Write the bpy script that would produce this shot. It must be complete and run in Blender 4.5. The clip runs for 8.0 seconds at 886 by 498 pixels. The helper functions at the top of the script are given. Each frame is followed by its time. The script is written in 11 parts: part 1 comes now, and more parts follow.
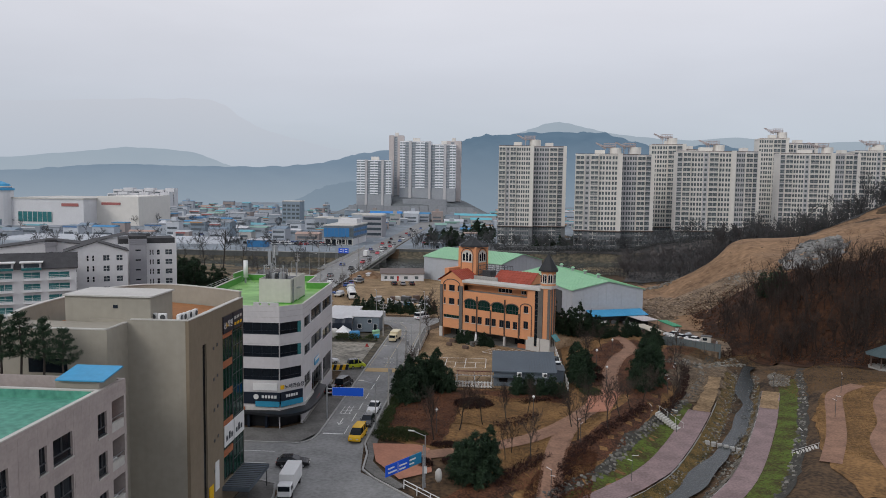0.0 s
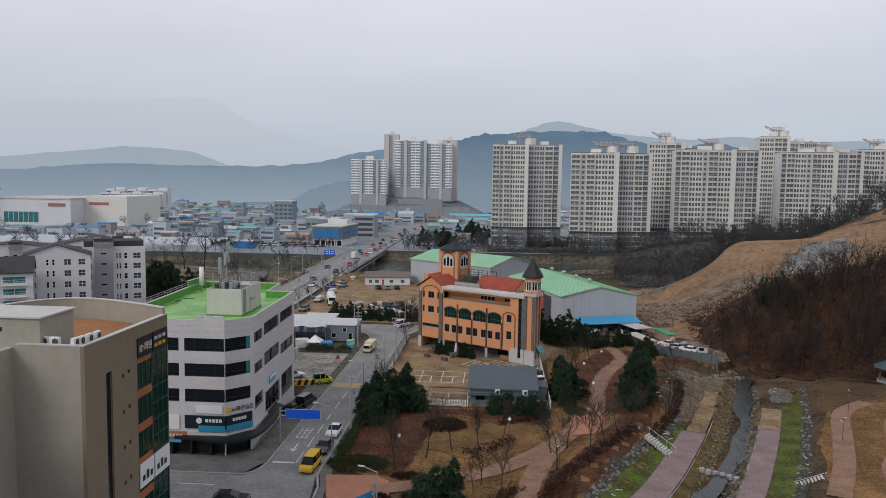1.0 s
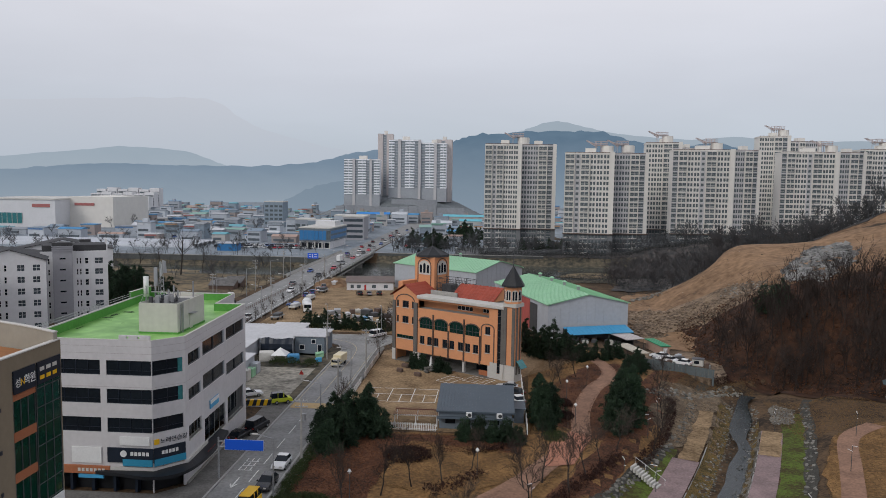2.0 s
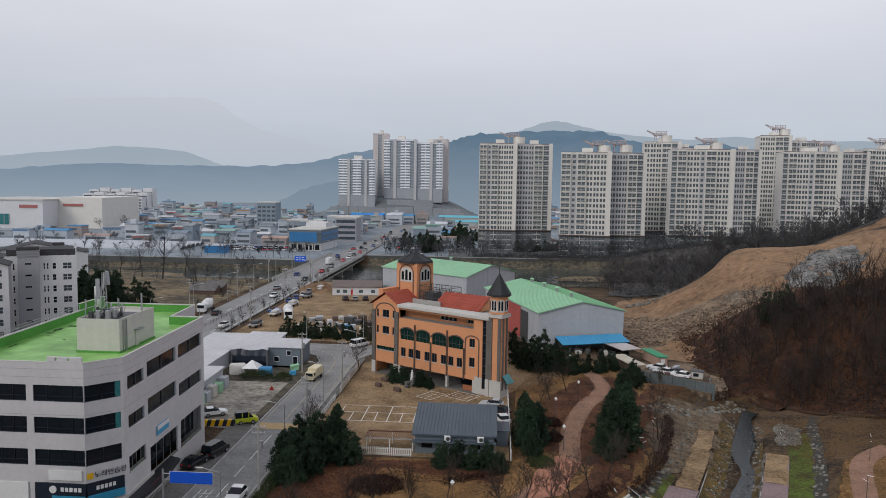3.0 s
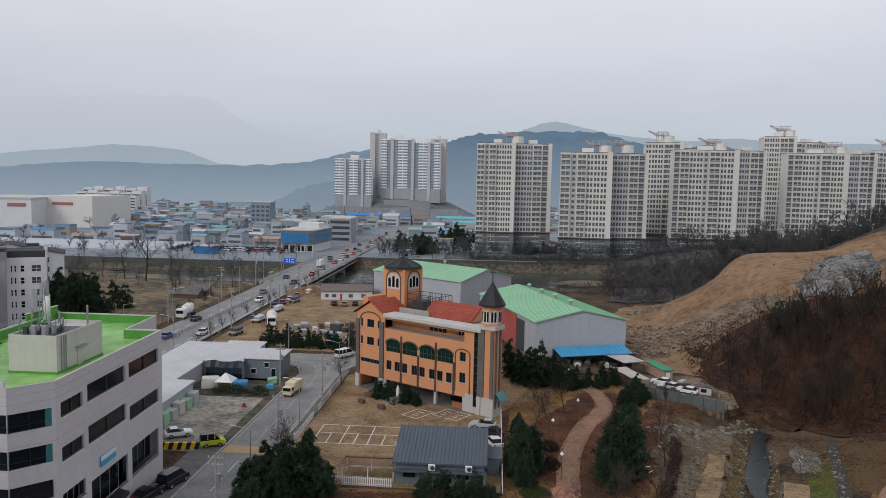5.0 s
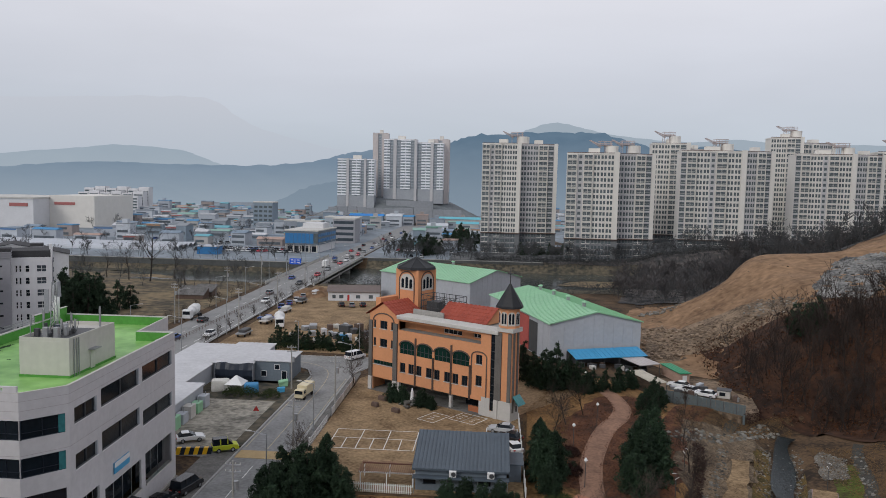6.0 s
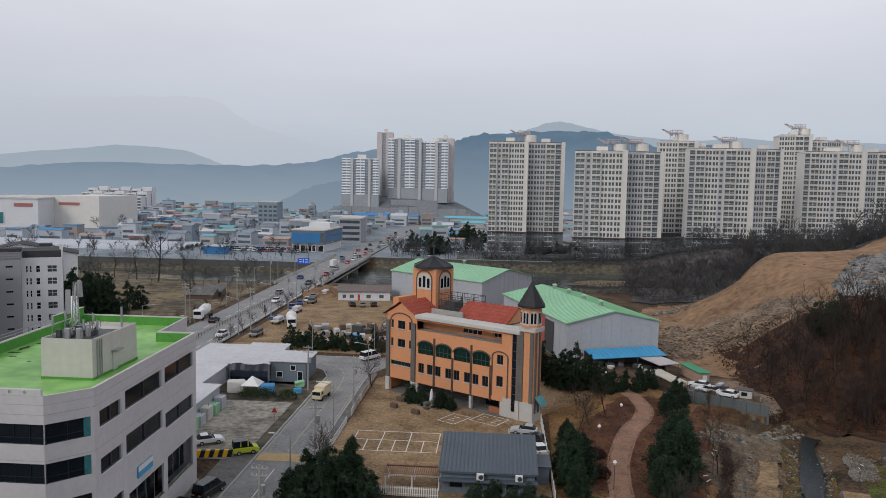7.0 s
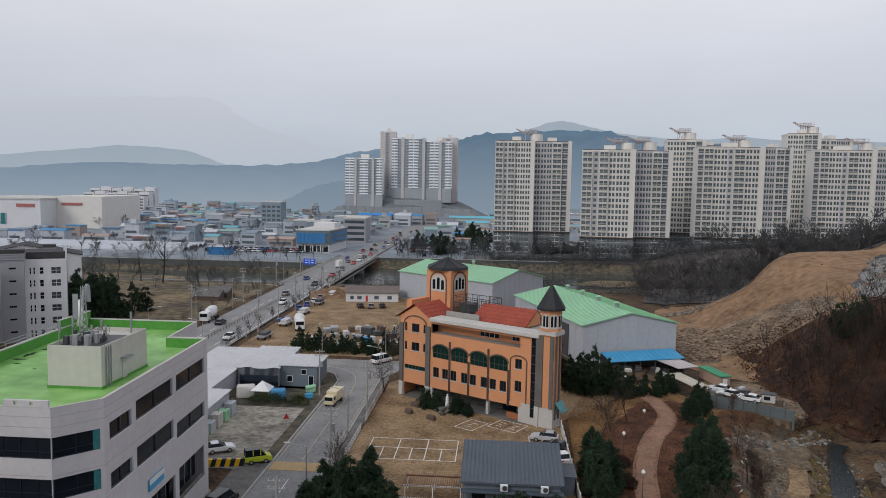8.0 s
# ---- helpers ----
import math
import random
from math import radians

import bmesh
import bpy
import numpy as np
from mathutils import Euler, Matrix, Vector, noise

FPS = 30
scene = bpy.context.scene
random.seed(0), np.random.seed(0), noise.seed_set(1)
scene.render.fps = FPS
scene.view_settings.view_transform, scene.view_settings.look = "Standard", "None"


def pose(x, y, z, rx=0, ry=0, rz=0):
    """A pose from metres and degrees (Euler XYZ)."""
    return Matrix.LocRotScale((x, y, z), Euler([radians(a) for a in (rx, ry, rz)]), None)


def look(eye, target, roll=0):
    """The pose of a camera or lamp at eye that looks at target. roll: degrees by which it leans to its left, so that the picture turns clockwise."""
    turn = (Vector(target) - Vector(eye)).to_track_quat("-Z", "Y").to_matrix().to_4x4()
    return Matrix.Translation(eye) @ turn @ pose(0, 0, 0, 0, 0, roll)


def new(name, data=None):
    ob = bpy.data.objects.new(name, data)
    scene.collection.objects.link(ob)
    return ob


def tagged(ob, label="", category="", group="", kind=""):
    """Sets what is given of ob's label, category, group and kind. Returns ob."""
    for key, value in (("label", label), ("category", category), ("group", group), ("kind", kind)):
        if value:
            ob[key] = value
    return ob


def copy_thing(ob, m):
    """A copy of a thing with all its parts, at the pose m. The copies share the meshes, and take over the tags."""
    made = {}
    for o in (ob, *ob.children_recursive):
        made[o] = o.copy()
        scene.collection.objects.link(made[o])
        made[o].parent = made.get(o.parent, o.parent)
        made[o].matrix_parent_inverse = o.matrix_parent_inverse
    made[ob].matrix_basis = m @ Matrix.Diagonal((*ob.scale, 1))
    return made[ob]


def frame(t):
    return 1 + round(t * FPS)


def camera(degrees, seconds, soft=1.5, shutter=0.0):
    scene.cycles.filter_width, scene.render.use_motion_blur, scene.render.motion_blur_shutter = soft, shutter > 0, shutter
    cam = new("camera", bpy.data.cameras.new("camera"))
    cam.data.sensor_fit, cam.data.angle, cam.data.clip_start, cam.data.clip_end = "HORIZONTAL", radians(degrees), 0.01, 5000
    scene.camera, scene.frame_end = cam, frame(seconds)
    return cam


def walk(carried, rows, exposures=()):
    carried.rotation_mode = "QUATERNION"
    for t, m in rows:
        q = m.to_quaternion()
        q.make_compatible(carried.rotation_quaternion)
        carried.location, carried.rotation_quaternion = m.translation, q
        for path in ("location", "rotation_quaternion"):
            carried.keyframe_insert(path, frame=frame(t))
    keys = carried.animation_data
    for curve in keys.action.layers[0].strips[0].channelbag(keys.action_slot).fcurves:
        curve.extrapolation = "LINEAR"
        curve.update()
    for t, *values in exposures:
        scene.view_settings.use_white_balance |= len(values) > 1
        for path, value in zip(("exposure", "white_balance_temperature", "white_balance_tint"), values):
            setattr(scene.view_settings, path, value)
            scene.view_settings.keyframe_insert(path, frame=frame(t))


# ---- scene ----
cam = camera(60.8, 8.0, 0.9)
METRES, EYE, TILT, LEAN, TURN = 61.0, 38.8, 2.2, 0.0, 4.0
ROWS = [
    (0.0, 0.0, 0.0, 0.0, 0.1, -7.21, -0.82),
    (0.5, 0.0389, 0.0983, -0.0021, 0.13, -7.23, -0.82),
    (1.0, 0.0844, 0.1974, -0.0052, 0.16, -7.25, -0.83),
    (1.5, 0.1317, 0.3026, -0.0076, 0.16, -7.24, -0.84),
    (3.0, 0.227, 0.5707, -0.0099, 0.1, -7.24, -0.85),
    (3.5, 0.2463, 0.6357, -0.0105, 0.09, -7.27, -0.85),
    (4.0, 0.2587, 0.6865, -0.0121, 0.06, -7.26, -0.93),
    (4.5, 0.2623, 0.7231, -0.0141, 0.06, -7.25, -1.07),
    (6.0, 0.2119, 0.7975, -0.0252, 0.1, -7.15, -1.28),
    (6.5, 0.1845, 0.812, -0.0295, 0.14, -7.18, -1.17),
    (7.0, 0.1615, 0.829, -0.0328, 0.2, -7.19, -1.1),
    (7.5, 0.1411, 0.8537, -0.0353, 0.25, -7.18, -1.06),
    (8.0, 0.1217, 0.8907, -0.038, 0.3, -7.21, -0.99),
]
walk(cam, [(t, pose(0, 0, EYE, TILT, LEAN, TURN) @ pose(METRES * x, METRES * y, METRES * z, 90 + pitch, roll, yaw)) for t, x, y, z, yaw, pitch, roll in ROWS])

# ---- world and light ----
world = bpy.data.worlds.new("overcast_sky")
scene.world = world
world.use_nodes = True
wn, wl = world.node_tree.nodes, world.node_tree.links
wn.clear()
w_out = wn.new("ShaderNodeOutputWorld")
w_bg = wn.new("ShaderNodeBackground")
w_sky = wn.new("ShaderNodeTexSky")
w_sky.sky_type, w_sky.sun_disc = "NISHITA", False
w_sky.sun_elevation, w_sky.sun_rotation = radians(34), radians(218)
w_scale = wn.new("ShaderNodeVectorMath")
w_scale.operation = "SCALE"
w_scale.inputs["Scale"].default_value = 0.07
w_co = wn.new("ShaderNodeTexCoord")
w_sep = wn.new("ShaderNodeSeparateXYZ")
w_grad = wn.new("ShaderNodeValToRGB")
for pos_, col_ in ((0.0, (0.49, 0.555, 0.64)), (0.05, (0.525, 0.58, 0.665)), (0.12, (0.62, 0.645, 0.72)), (0.24, (0.80, 0.80, 0.86)), (0.6, (0.71, 0.73, 0.82))):
    e = w_grad.color_ramp.elements.new(pos_)
    e.color = (*col_, 1)
w_grad.color_ramp.elements.remove(w_grad.color_ramp.elements[0])
w_grad.color_ramp.elements[-1].color = (0.74, 0.75, 0.83, 1)
w_map = wn.new("ShaderNodeMapping")
w_map.inputs["Scale"].default_value = (1.0, 1.0, 4.5)
w_noise = wn.new("ShaderNodeTexNoise")
w_noise.inputs["Scale"].default_value = 2.2
w_noise.inputs["Detail"].default_value = 5
w_noise.inputs["Distortion"].default_value = 0.3
w_cl = wn.new("ShaderNodeMapRange")
w_cl.inputs["From Min"].default_value, w_cl.inputs["From Max"].default_value = 0.3, 0.75
w_cl.inputs["To Min"].default_value, w_cl.inputs["To Max"].default_value = 0.95, 1.05
w_mul = wn.new("ShaderNodeVectorMath")
w_mul.operation = "SCALE"
w_mix = wn.new("ShaderNodeMix")
w_mix.data_type = "RGBA"
w_mix.inputs["Factor"].default_value = 0.9
wl.new(w_co.outputs["Generated"], w_sep.inputs[0])
wl.new(w_sep.outputs["Z"], w_grad.inputs["Fac"])
wl.new(w_co.outputs["Generated"], w_map.inputs["Vector"])
wl.new(w_map.outputs[0], w_noise.inputs["Vector"])
wl.new(w_noise.outputs["Fac"], w_cl.inputs["Value"])
wl.new(w_grad.outputs["Color"], w_mul.inputs[0])
wl.new(w_cl.outputs[0], w_mul.inputs["Scale"])
wl.new(w_sky.outputs[0], w_scale.inputs[0])
wl.new(w_scale.outputs[0], w_mix.inputs["A"])
wl.new(w_mul.outputs[0], w_mix.inputs["B"])
wl.new(w_mix.outputs["Result"], w_bg.inputs["Color"])
w_bg.inputs["Strength"].default_value = 1.0
wl.new(w_bg.outputs[0], w_out.inputs[0])

sun = new("sun", bpy.data.lights.new("sun", "SUN"))
sun.data.energy, sun.data.angle, sun.data.color = 1.15, radians(22), (1.0, 0.97, 0.93)
sun.matrix_world = look((-70, -90, 78), (0, 0, 0))
scene.view_settings.exposure = 0.0

# ---- materials ----
def mat(name, col, rough=0.8, var=0.25, scale=1.0, bump=0.0, metal=0.0, fine=9.0, col2=None, streak=0.0, rand=0.0, spec=0.3, hard=1.0):
    """Two-scale noise in world metres between col*(1-var) and col*(1+var) or towards col2; hard: contrast of the noise; streak: vertical run-off marks; rand: change from object to object."""
    m = bpy.data.materials.new(name)
    m.use_nodes = True
    n, l = m.node_tree.nodes, m.node_tree.links
    b = n["Principled BSDF"]
    b.inputs["Roughness"].default_value, b.inputs["Metallic"].default_value = rough, metal
    b.inputs["Specular IOR Level"].default_value = spec
    geo = n.new("ShaderNodeNewGeometry")
    big, small = n.new("ShaderNodeTexNoise"), n.new("ShaderNodeTexNoise")
    big.inputs["Scale"].default_value, big.inputs["Detail"].default_value = 0.35 * scale, 4
    small.inputs["Scale"].default_value, small.inputs["Detail"].default_value = 0.35 * scale * fine, 3
    l.new(geo.outputs["Position"], big.inputs["Vector"])
    l.new(geo.outputs["Position"], small.inputs["Vector"])
    add = n.new("ShaderNodeMath")
    add.operation = "ADD"
    l.new(big.outputs["Fac"], add.inputs[0])
    l.new(small.outputs["Fac"], add.inputs[1])
    fac = add.outputs[0]
    if streak:
        mp = n.new("ShaderNodeMapping")
        mp.inputs["Scale"].default_value = (1.6, 1.6, 0.07)
        st = n.new("ShaderNodeTexNoise")
        st.inputs["Scale"].default_value, st.inputs["Detail"].default_value = 1.0, 3
        l.new(geo.outputs["Position"], mp.inputs["Vector"])
        l.new(mp.outputs[0], st.inputs["Vector"])
        mad = n.new("ShaderNodeMath")
        mad.operation = "MULTIPLY_ADD"
        mad.inputs[1].default_value = streak
        l.new(st.outputs["Fac"], mad.inputs[0])
        l.new(fac, mad.inputs[2])
        fac = mad.outputs[0]
    rng = n.new("ShaderNodeMapRange")
    rng.inputs["From Min"].default_value, rng.inputs["From Max"].default_value = 1.0 - 0.38 / hard + 0.4 * streak, 1.0 + 0.38 / hard + 0.6 * streak
    l.new(fac, rng.inputs["Value"])
    mix = n.new("ShaderNodeMix")
    mix.data_type = "RGBA"
    lo = [max(0.0, c * (1 - var)) for c in col]
    hi = col2 if col2 else [min(1.0, c * (1 + var)) for c in col]
    mix.inputs["A"].default_value, mix.inputs["B"].default_value = (*lo, 1), (*hi, 1)
    l.new(rng.outputs[0], mix.inputs["Factor"])
    out = mix.outputs["Result"]
    if rand:
        oi = n.new("ShaderNodeObjectInfo")
        hsv = n.new("ShaderNodeHueSaturation")
        rr = n.new("ShaderNodeMapRange")
        rr.inputs["To Min"].default_value, rr.inputs["To Max"].default_value = 1 - rand, 1 + rand
        l.new(oi.outputs["Random"], rr.inputs["Value"])
        l.new(rr.outputs[0], hsv.inputs["Value"])
        l.new(out, hsv.inputs["Color"])
        out = hsv.outputs["Color"]
    l.new(out, b.inputs["Base Color"])
    if bump:
        bp = n.new("ShaderNodeBump")
        bp.inputs["Strength"].default_value, bp.inputs["Distance"].default_value = min(1, bump), 0.08
        l.new(small.outputs["Fac"], bp.inputs["Height"])
        l.new(bp.outputs[0], b.inputs["Normal"])
    return m


def leafy(name, col, col2, rough=0.7):
    """Foliage: colour changes from clump to clump."""
    m = bpy.data.materials.new(name)
    m.use_nodes = True
    n, l = m.node_tree.nodes, m.node_tree.links
    b = n["Principled BSDF"]
    b.inputs["Roughness"].default_value, b.inputs["Specular IOR Level"].default_value = rough, 0.2
    geo = n.new("ShaderNodeNewGeometry")
    mix = n.new("ShaderNodeMix")
    mix.data_type = "RGBA"
    mix.inputs["A"].default_value, mix.inputs["B"].default_value = (*col, 1), (*col2, 1)
    l.new(geo.outputs["Random Per Island"], mix.inputs["Factor"])
    oi = n.new("ShaderNodeObjectInfo")
    hsv = n.new("ShaderNodeHueSaturation")
    rr = n.new("ShaderNodeMapRange")
    rr.inputs["To Min"].default_value, rr.inputs["To Max"].default_value = 0.75, 1.25
    l.new(oi.outputs["Random"], rr.inputs["Value"])
    l.new(rr.outputs[0], hsv.inputs["Value"])
    l.new(mix.outputs["Result"], hsv.inputs["Color"])
    l.new(hsv.outputs["Color"], b.inputs["Base Color"])
    return m


def glassy(name, col, rough=0.12, spec=0.3):
    m = mat(name, col, rough, 0.35, 0.8, spec=spec)
    return m


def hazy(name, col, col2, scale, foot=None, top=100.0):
    """Glowing plain backdrop for far hills, the mist mixed into its colour; foot: the paler mist at the bottom, gone at
    height top.
    """
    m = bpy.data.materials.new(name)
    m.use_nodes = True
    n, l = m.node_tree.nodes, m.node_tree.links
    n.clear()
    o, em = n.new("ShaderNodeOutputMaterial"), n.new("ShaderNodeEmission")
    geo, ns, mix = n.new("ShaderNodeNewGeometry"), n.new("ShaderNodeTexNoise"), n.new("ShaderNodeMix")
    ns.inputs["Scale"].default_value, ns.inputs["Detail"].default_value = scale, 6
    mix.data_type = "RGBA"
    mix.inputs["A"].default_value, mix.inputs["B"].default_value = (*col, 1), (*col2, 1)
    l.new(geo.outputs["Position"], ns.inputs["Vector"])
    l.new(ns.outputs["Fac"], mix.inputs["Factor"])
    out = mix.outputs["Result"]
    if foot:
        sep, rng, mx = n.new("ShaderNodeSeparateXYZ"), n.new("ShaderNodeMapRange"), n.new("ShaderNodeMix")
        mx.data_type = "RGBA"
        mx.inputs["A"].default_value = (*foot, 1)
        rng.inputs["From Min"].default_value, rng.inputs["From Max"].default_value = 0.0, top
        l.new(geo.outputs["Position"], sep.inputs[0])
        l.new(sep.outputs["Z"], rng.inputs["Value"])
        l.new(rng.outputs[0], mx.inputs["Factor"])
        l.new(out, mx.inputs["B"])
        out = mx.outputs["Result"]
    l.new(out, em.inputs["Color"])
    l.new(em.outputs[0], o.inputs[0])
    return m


ASPHALT = mat("worn_asphalt", (0.225, 0.224, 0.218), 0.88, 0.24, 0.6, 0.15, fine=9, hard=1.4)
ASPHALT_OLD = mat("pale_old_asphalt", (0.23, 0.23, 0.225), 0.9, 0.2, 0.5, 0.15)
CONCRETE = mat("weathered_concrete", (0.30, 0.29, 0.27), 0.85, 0.22, 0.8, 0.1, streak=0.5)
KERB = mat("kerb_stone", (0.33, 0.325, 0.31), 0.85, 0.2, 2.0, 0.1)
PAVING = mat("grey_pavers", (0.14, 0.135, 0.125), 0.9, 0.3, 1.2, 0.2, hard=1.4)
PAINT_W = mat("white_road_paint", (0.62, 0.62, 0.6), 0.7, 0.25, 3.0)
TACTILE = mat("ochre_speed_table", (0.42, 0.30, 0.15), 0.85, 0.2, 1.5)
SOIL = mat("dry_winter_ground", (0.04, 0.026, 0.015), 0.95, 0.45, 0.5, 0.4, col2=(0.115, 0.07, 0.036), hard=1.7)
GRASS_DRY = mat("dry_tan_grass", (0.13, 0.07, 0.026), 0.95, 0.4, 0.6, 0.4, col2=(0.275, 0.15, 0.056), hard=1.5)
LITTER = mat("red_brown_leaf_litter", (0.036, 0.017, 0.010), 0.95, 0.4, 0.8, 0.5, col2=(0.155, 0.064, 0.030), fine=12, hard=1.7)
GRASS_GREEN = mat("green_bank_grass", (0.06, 0.048, 0.013), 0.95, 0.2, 0.9, 0.5, col2=(0.085, 0.125, 0.017), fine=7, hard=2.2)
PATH_PURPLE = mat("mauve_asphalt_path", (0.225, 0.162, 0.158), 0.9, 0.26, 0.8, 0.15, fine=10, hard=1.5)
PATH_PINK = mat("pink_brick_paving", (0.36, 0.165, 0.105), 0.9, 0.2, 1.0, 0.2)
PATH_TAN = mat("sandy_park_path", (0.235, 0.135, 0.09), 0.92, 0.3, 0.8, 0.2, hard=1.5)
SAND = mat("sandy_yard", (0.18, 0.115, 0.058), 0.95, 0.3, 0.6, 0.3, col2=(0.34, 0.235, 0.132), fine=10, hard=1.5)
SPOIL = mat("bare_excavated_earth", (0.15, 0.086, 0.045), 0.95, 0.25, 0.22, 0.6, col2=(0.30, 0.185, 0.105), fine=7, hard=1.4)
SPOIL_GREY = mat("stony_excavated_earth", (0.10, 0.07, 0.046), 0.95, 0.3, 0.5, 0.8, col2=(0.25, 0.18, 0.12), fine=8, hard=1.7)
RUBBLE = leafy("mixed_rubble", (0.08, 0.056, 0.038), (0.29, 0.22, 0.16), 0.9)
SCREE = mat("grey_rock_scree", (0.09, 0.09, 0.087), 0.95, 0.4, 0.5, 1.0, col2=(0.245, 0.24, 0.225), fine=7, hard=1.8)
ROCK = mat("river_rocks", (0.105, 0.1, 0.09), 0.9, 0.4, 1.0, 0.5, rand=0.45)
WATER = mat("shallow_stream_water", (0.016, 0.023, 0.024), 0.10, 0.5, 3.0, 1.0, spec=0.32, fine=2.5)
RIVER = mat("dark_river_water", (0.05, 0.06, 0.055), 0.15, 0.3, 0.1, 0.1, spec=0.5)
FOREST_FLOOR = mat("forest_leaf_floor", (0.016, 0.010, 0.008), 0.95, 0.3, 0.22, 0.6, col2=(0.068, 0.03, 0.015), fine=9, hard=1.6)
BARK = mat("grey_brown_bark", (0.045, 0.037, 0.032), 0.9, 0.3, 3.0, rand=0.3)
TWIGS = mat("bare_twigs", (0.05, 0.037, 0.03), 0.9, 0.3, 0.8, rand=0.35)
TWIGS_RED = mat("reddish_bare_twigs", (0.026, 0.019, 0.016), 0.9, 0.35, 0.08, rand=0.3)
PINE = leafy("evergreen_needles", (0.008, 0.019, 0.012), (0.034, 0.060, 0.030))
SHRUB = leafy("clipped_shrub_leaves", (0.018, 0.032, 0.01), (0.045, 0.06, 0.018))
SHRUB_RED = leafy("dark_red_shrub_leaves", (0.018, 0.009, 0.008), (0.045, 0.018, 0.012))
ORANGE = mat("salmon_orange_render", (0.60, 0.275, 0.135), 0.85, 0.08, 0.8, 0.05, streak=0.25)
BROWN_TRIM = mat("dark_brown_trim", (0.11, 0.075, 0.06), 0.7, 0.2, 2.0)
PILASTER = mat("dark_grey_stone_pilaster", (0.125, 0.115, 0.105), 0.8, 0.2, 2.0, 0.1)
STONE_W = mat("pale_stone_base", (0.47, 0.455, 0.43), 0.8, 0.12, 1.2, 0.05, streak=0.3)
TILE_RED = mat("red_roof_tile", (0.30, 0.062, 0.038), 0.7, 0.25, 1.6, 0.3, rand=0.12)
SLATE = mat("black_roof_sheet", (0.016, 0.017, 0.019), 0.5, 0.3, 2.0)
GLASS_DARK = glassy("dark_window_glass", (0.010, 0.014, 0.019), 0.1, 0.2)
GLASS_GREEN = glassy("green_tinted_glass", (0.005, 0.026, 0.02), 0.12, 0.25)
GLASS_TEAL = glassy("teal_glass", (0.04, 0.17, 0.18), 0.15)
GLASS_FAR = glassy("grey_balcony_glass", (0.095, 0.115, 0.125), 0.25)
CLAD_W = mat("pale_grey_cladding", (0.515, 0.50, 0.505), 0.7, 0.10, 0.5, 0.0, streak=0.35)
CLAD_ROUGH = mat("grey_split_face_stone", (0.36, 0.335, 0.33), 0.9, 0.22, 1.0, 0.3, streak=0.5)
PLANT_WALL = mat("pale_plant_room_render", (0.50, 0.485, 0.44), 0.85, 0.1, 0.4, 0.03, streak=0.5)
ROOF_GREEN = mat("bright_green_roof_coating", (0.15, 0.37, 0.07), 0.45, 0.22, 0.3, 0.0, col2=(0.27, 0.52, 0.15), fine=4, hard=1.4)
ROOF_GREEN_D = mat("green_parapet_coating", (0.085, 0.28, 0.05), 0.6, 0.2, 0.6)
ROOF_TEAL = mat("faded_teal_roof_coating", (0.07, 0.25, 0.185), 0.5, 0.2, 0.5, col2=(0.115, 0.36, 0.265), hard=1.6)
BEIGE = mat("beige_render", (0.32, 0.298, 0.248), 0.85, 0.1, 0.4, 0.03, streak=0.55)
BEIGE_SIDE = mat("tan_tile_wall", (0.205, 0.165, 0.115), 0.8, 0.12, 0.5, 0.03, streak=0.5)
CAPPING = mat("pale_parapet_capping", (0.5, 0.485, 0.45), 0.6, 0.12, 1.2)
RUST_ROOF = mat("rust_brown_roof_coating", (0.32, 0.145, 0.06), 0.85, 0.2, 0.5, 0.1)
BRICK_BAND = mat("orange_brick_band", (0.36, 0.13, 0.06), 0.85, 0.15, 2.0)
STONE_PINK = mat("pinkish_stone_slab", (0.40, 0.345, 0.322), 0.75, 0.13, 1.0, 0.03, streak=0.3, rand=0.03)
SHEET_GREEN = mat("pale_green_steel_roof", (0.27, 0.50, 0.31), 0.5, 0.09, 0.3, streak=0.0)
SHEET_GREY = mat("grey_steel_siding", (0.40, 0.42, 0.45), 0.5, 0.09, 0.4, streak=0.35)
SHEET_BLUE = mat("blue_steel_awning", (0.06, 0.30, 0.52), 0.5, 0.12, 0.6)
SHEET_WHITE = mat("white_steel_roof", (0.48, 0.48, 0.49), 0.5, 0.16, 0.4, streak=0.3)
ROOF_DARK = mat("blue_grey_standing_seam_roof", (0.075, 0.095, 0.115), 0.45, 0.15, 0.7)
WALL_BLUEGREY = mat("blue_grey_panel_wall", (0.14, 0.17, 0.20), 0.6, 0.12, 0.8)
APT_CREAM = mat("cream_apartment_paint", (0.655, 0.63, 0.585), 0.85, 0.06, 0.1, streak=0.15)
APT_GREY = mat("grey_apartment_paint", (0.49, 0.48, 0.485), 0.85, 0.08, 0.1, streak=0.15)
APT_BASE = mat("grey_stone_apartment_base", (0.165, 0.172, 0.18), 0.85, 0.12, 0.3)
APT_WHITE = mat("white_villa_paint", (0.60, 0.60, 0.61), 0.85, 0.07, 0.4, streak=0.3)
APT_VGREY = mat("grey_villa_paint", (0.31, 0.31, 0.33), 0.85, 0.07, 0.4, streak=0.2)
ROOF_SHINGLE = mat("charcoal_shingles", (0.055, 0.055, 0.058), 0.9, 0.25, 2.0, 0.2)
METAL = mat("galvanised_steel", (0.35, 0.36, 0.37), 0.45, 0.15, 2.0, metal=0.6)
METAL_DARK = mat("dark_painted_steel", (0.06, 0.062, 0.065), 0.5, 0.2, 2.0)
WHITE_P = mat("white_painted_metal", (0.68, 0.68, 0.67), 0.5, 0.08, 2.0)
SIGN_BLUE = mat("blue_road_sign", (0.012, 0.10, 0.62), 0.45, 0.05, 2.0)
